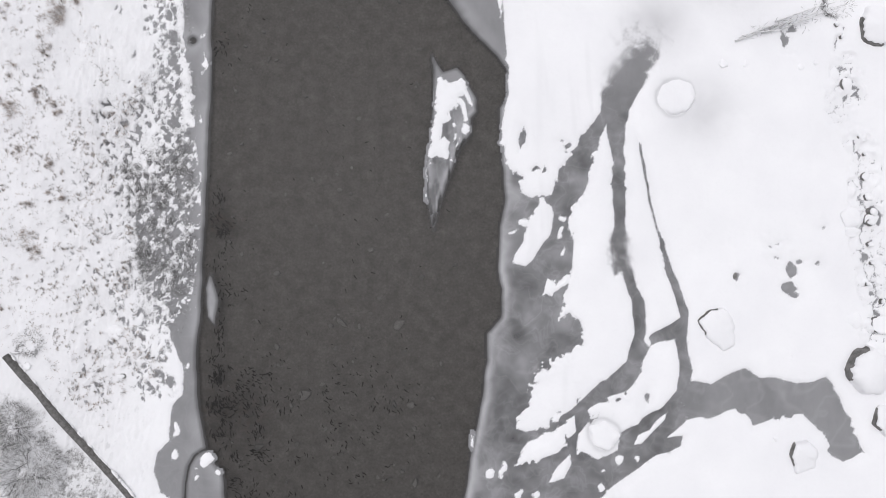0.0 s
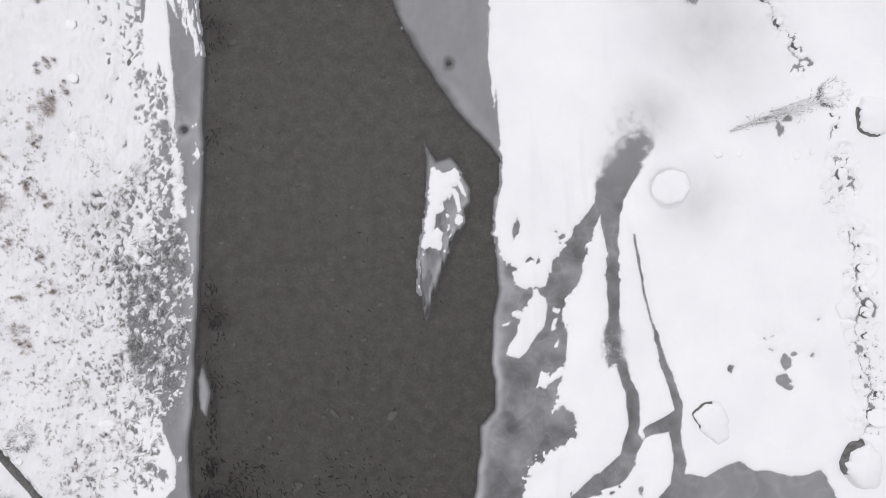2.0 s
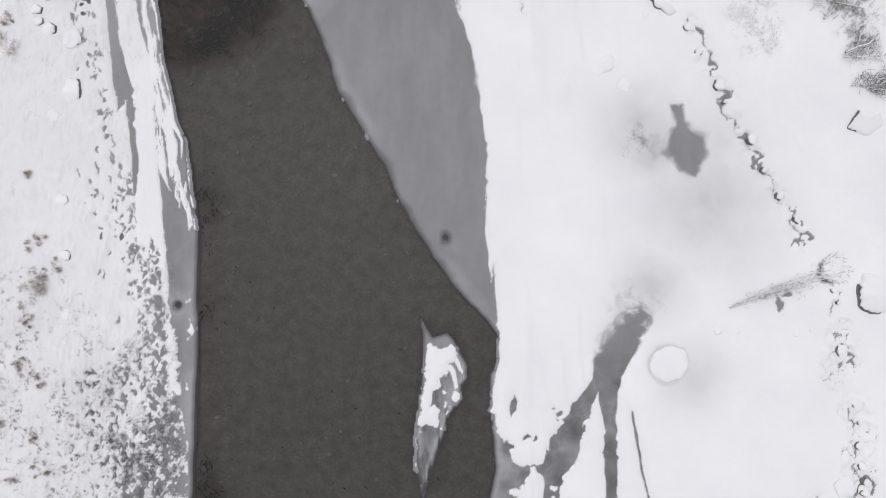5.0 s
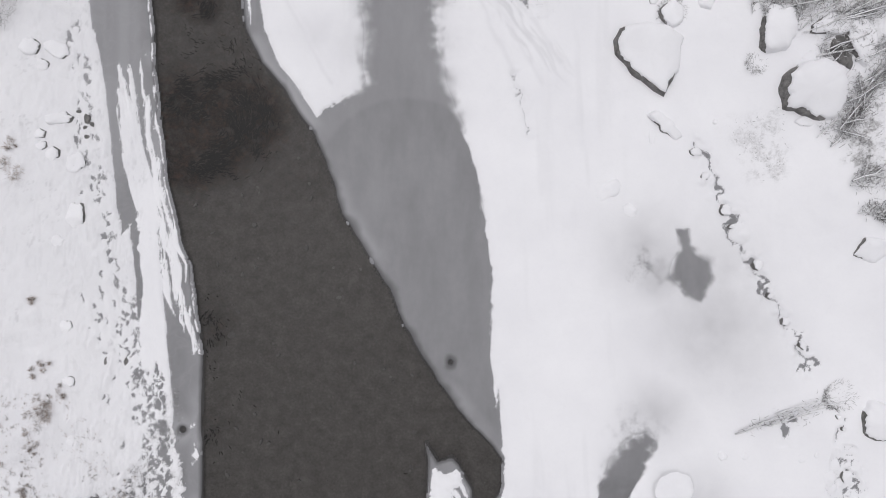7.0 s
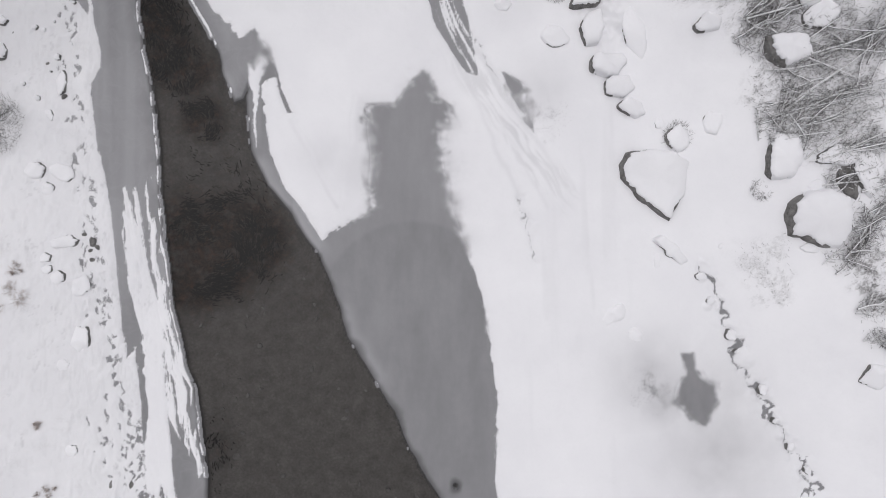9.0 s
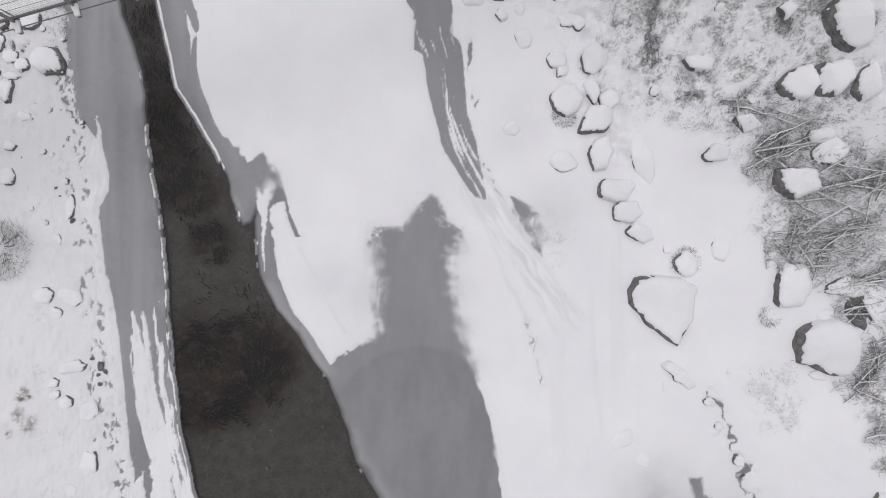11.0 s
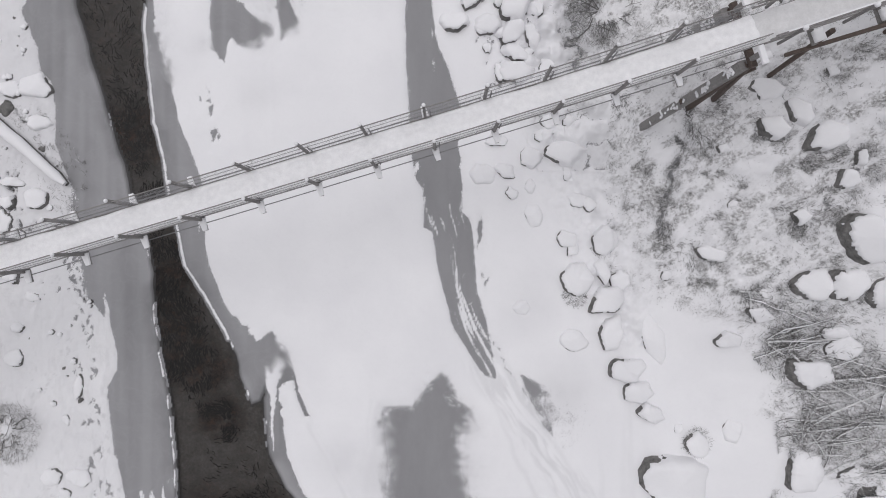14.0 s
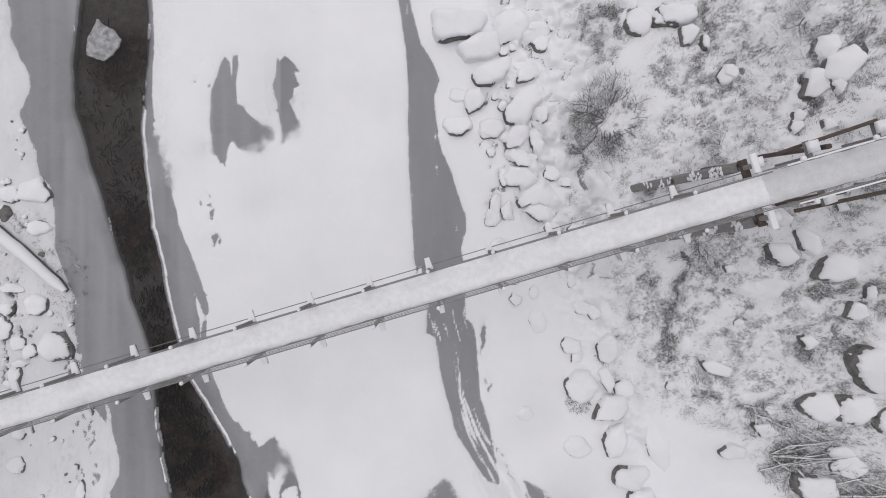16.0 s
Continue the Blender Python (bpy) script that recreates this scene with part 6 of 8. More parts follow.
def shrub(x, y, reach, stems, seed, label, lean=(0.0, 0.0), tall=0.9, frost=0.25, fuzz=0):
    """A leafless bush: main branches that fork three times into fine twigs."""
    rng = random.Random(seed)
    ob = thing("bush", (x, y, surface(x, y) - 0.12), label, "bush", "leafless bushes")

    def grow(bm, p, d, l, r, depth):
        q = p + d * l * 0.5 + Vector((rng.uniform(-1, 1), rng.uniform(-1, 1), 0)) * l * 0.07
        e = p + d * l
        tube(bm, [p, q, e], [r, r * 0.8, r * 0.55], 4)
        if depth == 0:
            return
        for k in range(rng.randint(2, 3) + (depth == 1)):
            w = (d + Vector((rng.gauss(0, 0.55), rng.gauss(0, 0.55), rng.gauss(0.05, 0.3)))).normalized()
            grow(bm, p.lerp(e, rng.uniform(0.45, 1.0)), w, l * rng.uniform(0.5, 0.75), r * 0.55, depth - 1)

    for k in range(stems):
        a = math.tau * (k + rng.uniform(-0.3, 0.3)) / stems
        d = Vector((math.cos(a) + lean[0], math.sin(a) + lean[1], rng.uniform(0.5, 1.1) * tall)).normalized()
        bm = bmesh.new()
        grow(bm, Vector((0.05 * math.cos(a), 0.05 * math.sin(a), 0)), d, reach * rng.uniform(0.4, 0.6), 0.016 + 0.008 * reach, 3)
        part("branch", bm, FROSTED if rng.random() < frost else TWIG, ob)
    fine = Strands()
    for k in range(int((520 + fuzz) * reach * reach) + 120):
        a, r = rng.uniform(0, math.tau), 0.92 * reach * math.sqrt(rng.random())
        b = Vector((r * math.cos(a) + lean[0] * r, r * math.sin(a) + lean[1] * r, 0.12 + tall * 0.55 * reach * (r / reach) * rng.uniform(0.3, 1.0)))
        t = a + rng.gauss(0, 0.8)
        l = rng.uniform(0.08, 0.28) * (0.6 + 0.4 * reach)
        fine.blade(b, b + Vector((l * math.cos(t), l * math.sin(t), l * rng.uniform(0.1, 0.7))), rng.uniform(0.007, 0.014), 0.02, 1 if rng.random() < frost else 0, rng)
    twigs = new("twig_mass", fine.mesh("twig_mass", (TWIG, FROSTED)))
    twigs.parent = ob
    tagged(twigs, "fine bare twigs", kind="stuff")
    return ob


def fallen(points, count, spread, seed, thick, label, name="fallen_branches", frost=0.7, twigs=95, fan=0.17):
    """Long stems lying side by side from the first point to the second."""
    rng = random.Random(seed)
    (x0, y0), (x1, y1) = points
    ob = thing(name, (x0, y0, surface(x0, y0)), label, "branches", "branches brought down by snow")
    d = Vector((x1 - x0, y1 - y0, 0))
    side = Vector((-d.y, d.x, 0)).normalized()
    fine = Strands()
    o = Vector(ob.location)
    for k in range(count):
        a = Vector((x0, y0, 0)) + side * rng.gauss(0, spread) + d * rng.uniform(-0.1, 0.45)
        b = a + (d + side * d.length * rng.gauss(0, fan)) * rng.uniform(0.35, 0.85)
        if fan > 0.1 and rng.random() < 0.25:
            b = a + (d * rng.uniform(0.05, 0.3) + side * rng.choice((-1, 1)) * d.length * rng.uniform(0.15, 0.4))
        for q in range(twigs):
            f = rng.uniform(0.1, 1.0)
            c = a.lerp(b, f) + side * rng.gauss(0, 0.22)
            c.z = surface(c.x, c.y) + rng.uniform(0.0, 0.35)
            w = math.atan2(b.y - a.y, b.x - a.x) + rng.choice((-1, 1)) * rng.uniform(0.1, 2.2)
            l = rng.uniform(0.08, 0.32)
            fine.blade(c - o, c - o + Vector((l * math.cos(w), l * math.sin(w), rng.uniform(-0.02, 0.15))), rng.uniform(0.010, 0.022), 0.03, 1 if rng.random() < 0.25 else 0, rng)
        r = thick * rng.uniform(0.6, 1.3)
        high = rng.uniform(0.10, 0.45)
        pts = []
        for f in (0, 0.33, 0.66, 1):
            p = a.lerp(b, f) + side * rng.uniform(-0.10, 0.10)
            p.z = surface(p.x, p.y) + r + high * (0.4 + 0.6 * f)
            pts.append(p - Vector(ob.location))
        bm = bmesh.new()
        tube(bm, pts, [r, r * 0.9, r * 0.75, r * 0.4], 6)
        white = rng.random() < frost
        stem = part("stem", bm, FROSTED if white else BARK, ob, "", True)
        if not white:
            bm = bmesh.new()
            tube(bm, [p + Vector((0, 0, r * 0.55)) for p in pts], [r * 0.7, r * 0.75, r * 0.6, r * 0.3], 6)
            part("snow_line", bm, SNOW, stem, "snow along its top", True)
    fuzz = new("twig_mass", fine.mesh("twig_mass", (TWIG, FROSTED)))
    fuzz.parent = ob
    tagged(fuzz, "mass of fine bare twigs", kind="stuff")
    return ob


def trunk(a, b, r, seed, label, bare=0.0, name="fallen_log"):
    """A thick log lying on the bank with snow along its back."""
    rng = random.Random(seed)
    ob = thing(name, (*a, surface(*a)), label, "log")
    o = Vector(ob.location)
    pts, rad = [], []
    for k in range(9):
        f = k / 8
        x, y = a[0] + (b[0] - a[0]) * f, a[1] + (b[1] - a[1]) * f
        pts.append(Vector((x + rng.uniform(-0.03, 0.03), y, surface(x, y) + r * 0.7)) - o)
        rad.append(r * (1.05 - 0.25 * f) * rng.uniform(0.94, 1.05) * (0.45 if k == 8 and bare < 0.5 else 1.0))
    bm = bmesh.new()
    tube(bm, pts, rad, 12)
    log = part("trunk", bm, BARK, ob, "dark bark", True)
    bm = bmesh.new()
    side = Vector((-(b[1] - a[1]), b[0] - a[0], 0)).normalized()
    if bare < 0.5:
        tube(bm, [p + Vector((0, 0, r * 0.55)) for p in pts], [k * 0.98 for k in rad], 10)
    else:
        for k in range(110):
            f, s = rng.random(), rng.choice((1, -1))
            c = pts[0].lerp(pts[-1], f) + side * s * r * rng.uniform(0.86, 1.15) + Vector((0, 0, -r * 0.25))
            loaf(bm, c, rng.uniform(0.06, 0.24), rng.uniform(0.03, 0.07), 0.06 + 0.06 * rng.random(), rng, 6, math.atan2(b[1] - a[1], b[0] - a[0]))
    tagged(part("snow_clump" if bare > 0.5 else "snow_cap", bm, SNOW, ob, "snow lying on the log", True), kind="stuff" if bare > 0.5 else "")
    return ob


# stones on the flat snow by the pool
boulder(11.06, 6.65, 0.93, 0.93, 0, 0.12, 215, 0.0, [(-0.85, 0.02), (-0.57, 0.57), (0.09, 0.85), (0.69, 0.63), (0.92, -0.04), (0.56, -0.64), (-0.15, -0.86), (-0.69, -0.53)])
boulder(7.38, -9.56, 0.71, 0.65, 0, 0.12, 180, 0.00)
boulder(15.70, -9.70, 0.30, 0.27, 0, 0.05, 180, 0.00)
boulder(20.63, -8.87, 0.60, 0.76, 0, 0.21, 180, 0.15)
boulder(20.77, 9.96, 1.13, 1.13, 0, 0.35, 215, 0.14, [(-0.88, 0.32), (-0.73, -0.67), (0.24, -0.92), (1.05, -0.41), (0.77, 0.67), (-0.46, 1.01)])
boulder(19.35, 0.79, 0.54, 0.49, 0, 0.13, 180, 0.07)
boulder(20.33, 0.71, 0.35, 0.30, 0, 0.08, 180, 0.09)
boulder(18.45, 7.25, 0.30, 0.44, 0, 0.08, 180, 0.07)
boulder(19.34, 7.25, 0.24, 0.35, 0, 0.08, 180, 0.10)
boulder(20.74, -4.35, 0.49, 0.44, 0, 0.13, 180, 0.07)
boulder(19.42, -4.17, 0.38, 0.41, 0, 0.08, 180, 0.04)
boulder(13.76, -2.01, 0.14, 0.19, 0, 0.06, 0, 1.00)
boulder(19.43, 0.05, 0.38, 0.24, 0, 0.08, 180, 0.00)
boulder(17.20, 8.18, 0.22, 0.22, 0, 0.03, 180, 0.00)
boulder(17.94, 8.29, 0.19, 0.24, 0, 0.03, 180, 0.00)
boulder(13.41, 8.29, 0.24, 0.22, 0, 0.05, 180, 0.06)
boulder(14.57, 8.29, 0.22, 0.24, 0, 0.03, 180, 0.00)
boulder(14.94, 9.16, 0.22, 0.24, 0, 0.03, 180, 0.00)
boulder(16.66, -5.57, 0.27, 0.44, -30, 0.04, 180, 0.00)
boulder(18.74, 2.16, 0.24, 0.19, 0, 0.04, 180, 0.00)
# boulders along the bank
boulder(10.97, 29.48, 0.57, 0.60, 0, 0.36, 180, 0.15)
boulder(10.11, 23.63, 0.19, 0.38, 0, 0.06, 180, 0.00)
boulder(8.06, 21.05, 0.73, 0.38, 40, 0.09, 180, 0.00)
boulder(9.04, 20.05, 0.38, 0.33, -40, 0.09, 180, 0.00)
boulder(17.30, 24.21, 0.64, 0.27, 0, 0.10, 200, 0.09)
boulder(19.12, 27.62, 0.56, 1.18, 20, 0.34, 200, 0.12)
boulder(17.95, 28.48, 0.93, 0.47, 0, 0.21, 180, 0.06)
boulder(17.19, 27.07, 0.37, 0.29, 0, 0.10, 180, 0.04)
boulder(20.22, 18.22, 0.80, 0.59, 0, 0.21, 180, 0.10)
boulder(13.16, 24.28, 0.19, 0.19, 0, 0.06, 180, 0.09)
boulder(18.43, 27.27, 0.41, 0.78, 25, 0.21, 0, 1.00)
boulder(7.29, 37.32, 0.46, 0.51, 0, 0.36, 180, 0.08)
boulder(4.81, 39.24, 0.54, 0.46, 0, 0.27, 180, 0.11)
boulder(10.18, 30.21, 0.22, 0.27, 0, 0.12, 180, 0.11)
boulder(12.61, 30.21, 0.48, 0.62, 10, 0.13, 120, 0.07)
boulder(8.88, 34.52, 0.54, 1.13, 20, 0.18, 180, 0.06)
boulder(5.19, 34.37, 0.62, 0.54, 0, 0.18, 270, 0.06)
boulder(2.62, 35.99, 0.43, 0.38, 0, 0.12, 270, 0.08)
boulder(0.77, 42.40, 0.60, 0.54, 0, 0.15, 270, 0.04)
boulder(3.21, 40.41, 0.41, 0.54, 0, 0.12, 180, 0.06)
boulder(3.07, 41.79, 0.27, 0.38, 0, 0.12, 180, 0.11)
boulder(8.48, 37.07, 0.21, 0.37, 0, 0.09, 180, 0.07)
boulder(16.38, 34.52, 0.64, 0.54, 0, 0.25, 180, 0.08)
boulder(15.85, 35.15, 0.49, 0.34, 0, 0.21, 180, 0.09)
# boulders under and beyond the bridge
boulder(4.52, 43.37, 0.80, 0.53, -10, 0.36, 200, 0.08)
boulder(3.08, 43.16, 0.46, 0.49, 0, 0.24, 180, 0.08)
boulder(1.40, 44.01, 0.57, 0.35, 0, 0.18, 270, 0.07)
boulder(-0.55, 51.18, 0.40, 0.35, 0, 0.18, 0, 0.00)
boulder(0.98, 49.57, 0.64, 0.51, 0, 0.30, 250, 0.07)
boulder(1.06, 45.30, 0.40, 0.40, 0, 0.24, 230, 0.08)
boulder(3.01, 53.86, 0.63, 0.44, 0, 0.48, 300, 0.11)
boulder(7.20, 53.68, 0.49, 0.61, 0, 0.54, 215, 0.14)
boulder(8.23, 53.74, 0.62, 0.48, 0, 0.54, 250, 0.19)
boulder(12.77, 50.17, 0.42, 0.63, -10, 0.38, 205, 0.12)
boulder(13.32, 50.60, 0.53, 0.70, -30, 0.42, 180, 0.06)
boulder(12.91, 51.46, 0.33, 0.46, 0, 0.34, 180, 0.10)
boulder(13.72, 51.04, 0.24, 0.40, 0, 0.34, 0, 1.00)
boulder(10.28, 51.02, 0.28, 0.37, -30, 0.24, 180, 0.11)
boulder(12.33, 48.69, 0.22, 0.30, 0, 0.13, 180, 0.11)
# stones on the other bank
boulder(-20.50, 41.18, 0.61, 0.53, -30, 0.36, 320, 0.20)
boulder(-19.51, 39.19, 0.75, 0.77, -5, 0.48, 0, 0.42)
boulder(-20.42, 44.82, 0.51, 0.37, 0, 0.24, 90, 0.10)
boulder(-21.63, 41.95, 0.64, 0.27, -5, 0.24, 270, 0.25)
boulder(-21.90, 40.95, 0.34, 0.37, 0, 0.30, 300, 0.30)
boulder(-21.93, 40.02, 0.34, 0.61, 0, 0.30, 0, 0.35)
boulder(-21.35, 39.34, 0.35, 0.40, 0, 0.24, 0, 0.25)
boulder(-20.82, 38.96, 0.32, 0.32, 0, 0.21, 0, 0.25)
boulder(-21.25, 38.40, 0.37, 0.21, 0, 0.18, 270, 0.25)
boulder(-21.51, 37.96, 0.26, 0.32, 0, 0.24, 20, 0.50)
boulder(-21.73, 37.48, 0.24, 0.24, 0, 0.21, 20, 0.50)
boulder(-20.54, 46.52, 0.80, 0.64, 0, 0.24, 0, 0.06)
boulder(-21.83, 46.38, 0.51, 0.40, 0, 0.30, 300, 0.28)
boulder(-21.98, 45.50, 0.37, 0.40, 0, 0.30, 0, 1.00)
boulder(-19.70, 27.92, 0.46, 0.46, 0, 0.21, 20, 0.20)
boulder(-18.52, 27.82, 0.52, 0.38, -20, 0.15, 270, 0.10)
boulder(-19.13, 27.05, 0.32, 0.32, 0, 0.15, 20, 0.30)
boulder(-18.34, 24.48, 0.57, 0.35, 0, 0.18, 0, 0.25)
boulder(-19.20, 23.74, 0.32, 0.27, 0, 0.12, 0, 0.35)
boulder(-19.10, 23.15, 0.27, 0.24, 0, 0.12, 0, 0.35)
boulder(-18.63, 22.77, 0.35, 0.35, 0, 0.15, 10, 0.25)
boulder(-17.59, 22.36, 0.46, 0.49, 0, 0.12, 270, 0.08)
boulder(-17.07, 24.48, 0.15, 0.24, 10, 0.21, 0, 1.00)
boulder(-16.86, 24.24, 0.10, 0.16, 40, 0.15, 0, 1.00)
boulder(-17.18, 24.08, 0.12, 0.09, 15, 0.12, 0, 1.00)
boulder(-17.10, 23.62, 0.14, 0.11, -20, 0.12, 0, 1.00)
boulder(-17.49, 24.86, 0.11, 0.08, 0, 0.09, 0, 1.00)
boulder(-21.46, 33.59, 0.46, 0.40, 0, 0.21, 340, 0.25)
boulder(-21.47, 37.74, 0.32, 0.70, 0, 0.30, 0, 0.50)
boulder(-21.25, 35.06, 0.35, 0.27, 0, 0.18, 280, 0.30)
boulder(-19.10, 30.61, 0.16, 0.38, 15, 0.12, 0, 0.60)
boulder(-20.60, 36.47, 0.38, 0.22, -20, 0.15, 0, 0.25)
boulder(-18.57, 32.18, 0.24, 0.54, -10, 0.12, 0, 0.30)
boulder(-17.55, 19.85, 0.46, 0.62, -10, 0.15, 30, 0.22)
boulder(-18.33, 18.58, 0.27, 0.32, 0, 0.12, 0, 0.30)
boulder(-17.88, 14.57, 0.32, 0.32, 0, 0.12, 20, 0.25)
boulder(-15.18, 12.81, 0.11, 0.19, 0, 0.09, 0, 1.00)
boulder(-16.10, 12.85, 0.16, 0.22, 0, 0.09, 0, 1.00)
boulder(-17.73, 11.95, 0.32, 0.27, -20, 0.12, 20, 0.20)
boulder(-17.64, 9.10, 0.22, 0.30, 0, 0.09, 270, 0.20)
boulder(-15.55, -6.77, 0.22, 0.14, 0, 0.09, 0, 0.60)
boulder(-15.88, -4.70, 0.43, 0.35, 0, 0.09, 0, 0.00)
boulder(-19.82, -6.26, 0.21, 0.24, 0, 0.12, 180, 0.50)
# boulders of known outline
boulder(9.81, 27.56, 2.18, 2.18, 0, 0.60, 222, 0.34, [(-1.57, 0.61), (-1.14, 1.25), (0.67, 1.25), (1.61, 0.80), (1.53, -0.63), (0.83, -2.02), (-0.51, -1.16), (-1.41, -0.09)])
boulder(17.24, 25.55, 1.60, 1.60, 0, 0.60, 212, 0.26, [(-1.20, 0.82), (-0.39, 1.26), (0.30, 1.44), (1.21, 0.94), (1.43, -0.46), (1.05, -1.21), (0.41, -1.35), (-0.44, -0.87), (-1.07, -0.67), (-1.31, 0.10)])
boulder(15.66, 28.40, 1.22, 1.22, 0, 0.40, 190, 0.08, [(-0.63, 0.58), (-0.32, 1.18), (0.65, 1.01), (0.77, -0.26), (0.43, -0.86), (-0.27, -0.98), (-0.65, -0.66)])
boulder(10.78, 24.10, 1.02, 1.02, 0, 0.20, 225, 0.12, [(-0.90, 0.49), (-0.43, 0.76), (0.37, -0.05), (0.83, -0.46), (0.43, -0.68), (-0.30, -0.05)])
boulder(5.27, 37.34, 0.90, 0.90, 0, 0.60, 205, 0.08, [(-0.82, 0.15), (-0.24, 0.76), (0.41, 0.80), (0.82, 0.08), (0.57, -0.57), (-0.10, -0.79), (-0.64, -0.44)])
boulder(6.43, 37.73, 0.78, 0.78, 0, 0.50, 270, 0.06, [(-0.40, 0.37), (0.02, 0.65), (0.38, -0.06), (0.20, -0.75), (-0.20, -0.21)])
boulder(6.70, 36.36, 1.06, 1.06, 0, 0.50, 250, 0.25, [(-0.71, -0.11), (-0.33, 0.63), (0.56, 0.65), (0.83, 0.07), (0.48, -0.60), (-0.84, -0.64)])
boulder(6.92, 34.78, 1.01, 1.01, 0, 0.45, 195, 0.09, [(-0.60, 0.00), (-0.25, 0.67), (0.39, 0.93), (0.54, -0.00), (0.29, -0.72), (-0.38, -0.88)])
boulder(7.65, 33.03, 0.97, 0.97, 0, 0.45, 160, 0.07, [(-0.84, 0.27), (-0.57, 0.49), (0.74, 0.49), (0.96, 0.14), (0.50, -0.48), (-0.03, -0.59), (-0.76, -0.32)])
boulder(8.17, 32.01, 0.76, 0.76, 0, 0.40, 190, 0.06, [(-0.67, 0.23), (-0.27, 0.44), (0.53, 0.44), (0.75, -0.09), (0.27, -0.58), (-0.61, -0.44)])
boulder(8.79, 30.93, 0.78, 0.78, 0, 0.35, 200, 0.12, [(-0.74, 0.10), (-0.20, 0.56), (0.47, 0.23), (0.74, -0.25), (0.20, -0.47), (-0.47, -0.17)])
boulder(6.43, 39.12, 0.69, 0.69, 0, 0.50, 200, 0.10, [(-0.51, 0.26), (-0.15, 0.54), (0.38, 0.57), (0.49, -0.19), (0.15, -0.67), (-0.36, -0.51)])
boulder(12.91, -4.55, 1.08, 1.08, 0, 0.30, 150, 0.07, [(-1.03, 0.34), (-0.48, 0.93), (0.32, 0.93), (0.71, 0.08), (0.69, -0.78), (0.29, -1.04), (-0.51, -0.46)])
boulder(19.72, -6.46, 1.45, 1.45, 0, 0.50, 150, 0.18, [(-0.82, 0.15), (-0.35, 0.94), (0.32, 1.08), (0.91, 0.41), (0.86, -1.17), (-0.14, -1.04), (-0.78, -0.38)])
boulder(16.76, -10.46, 0.91, 0.91, 0, 0.25, 180, 0.10, [(-0.63, 0.02), (-0.43, 0.55), (0.18, 0.63), (0.62, 0.29), (0.60, -0.63), (-0.33, -0.85)])
boulder(-0.74, 54.32, 1.64, 1.64, 0, 0.60, 280, 0.06, [(-1.10, 0.53), (-0.85, -0.65), (-0.47, -0.75), (0.48, -0.53), (1.42, -0.03), (1.48, 0.71), (-0.97, 0.72)])
boulder(0.51, 53.32, 1.15, 1.15, 0, 0.70, 300, 0.03, [(-1.15, -0.05), (-0.21, 0.64), (0.73, 0.73), (0.92, -0.15), (0.42, -0.49), (-0.71, -0.67)])
boulder(1.86, 54.21, 0.89, 0.89, 0, 0.70, 300, 0.10, [(-0.57, 0.39), (-0.32, 0.74), (0.52, 0.65), (0.88, -0.11), (0.42, -0.66), (-0.31, -0.79), (-0.62, -0.22)])
boulder(0.98, 52.12, 1.15, 1.15, 0, 0.60, 230, 0.08, [(-0.99, -0.08), (-0.67, 0.24), (0.82, 0.81), (0.95, 0.43), (0.58, -0.23), (-0.03, -0.58), (-0.67, -0.58)])
boulder(2.65, 51.97, 0.70, 0.70, 0, 0.50, 260, 0.20, [(-0.58, -0.39), (-0.40, 0.34), (0.38, 0.40), (0.51, -0.04), (0.09, -0.31)])
boulder(0.21, 50.91, 0.80, 0.80, 0, 0.45, 285, 0.10, [(-0.52, 0.03), (-0.33, 0.47), (0.24, 0.54), (0.56, 0.03), (0.37, -0.35), (-0.33, -0.73)])
boulder(-0.63, 49.66, 0.78, 0.78, 0, 0.35, 280, 0.12, [(-0.69, 0.03), (-0.50, 0.41), (0.52, 0.48), (0.78, -0.03), (0.20, -0.48), (-0.31, -0.41)])
boulder(2.48, 50.55, 1.17, 1.17, 0, 0.50, 200, 0.06, [(-0.89, -0.14), (-0.04, 0.88), (0.56, 0.90), (0.81, 0.26), (0.34, -0.20), (0.10, -0.93), (-0.88, -0.77)])
boulder(2.17, 49.09, 0.70, 0.70, 0, 0.50, 250, 0.06, [(-0.51, -0.06), (-0.21, 0.49), (0.47, 0.52), (0.53, 0.02), (0.17, -0.46), (-0.45, -0.51)])
boulder(3.04, 48.81, 0.65, 0.65, 0, 0.50, 190, 0.15, [(-0.33, 0.49), (0.02, 0.60), (0.39, -0.10), (0.28, -0.59), (-0.08, -0.45), (-0.27, 0.05)])
boulder(2.37, 48.13, 0.66, 0.66, 0, 0.45, 260, 0.10, [(-0.61, 0.14), (-0.39, 0.45), (0.11, 0.37), (0.54, -0.14), (0.48, -0.45), (-0.13, -0.37)])
boulder(1.20, 46.00, 0.58, 0.58, 0, 0.35, 190, 0.12, [(-0.27, 0.13), (0.05, 0.51), (0.31, 0.38), (0.18, -0.51), (-0.27, -0.51)])
boulder(1.75, 45.62, 0.65, 0.65, 0, 0.35, 200, 0.08, [(-0.31, 0.12), (0.13, 0.63), (0.35, -0.39), (-0.18, -0.36)])
boulder(2.96, 46.22, 0.94, 0.94, 0, 0.40, 235, 0.08, [(-0.83, -0.22), (-0.46, 0.28), (0.39, 0.77), (0.93, 0.13), (0.64, -0.37), (-0.09, -0.10), (-0.58, -0.48)])
boulder(3.23, 45.58, 0.73, 0.73, 0, 0.40, 235, 0.08, [(-0.72, 0.09), (-0.24, 0.53), (0.50, 0.15), (0.50, -0.36), (-0.04, -0.42)])
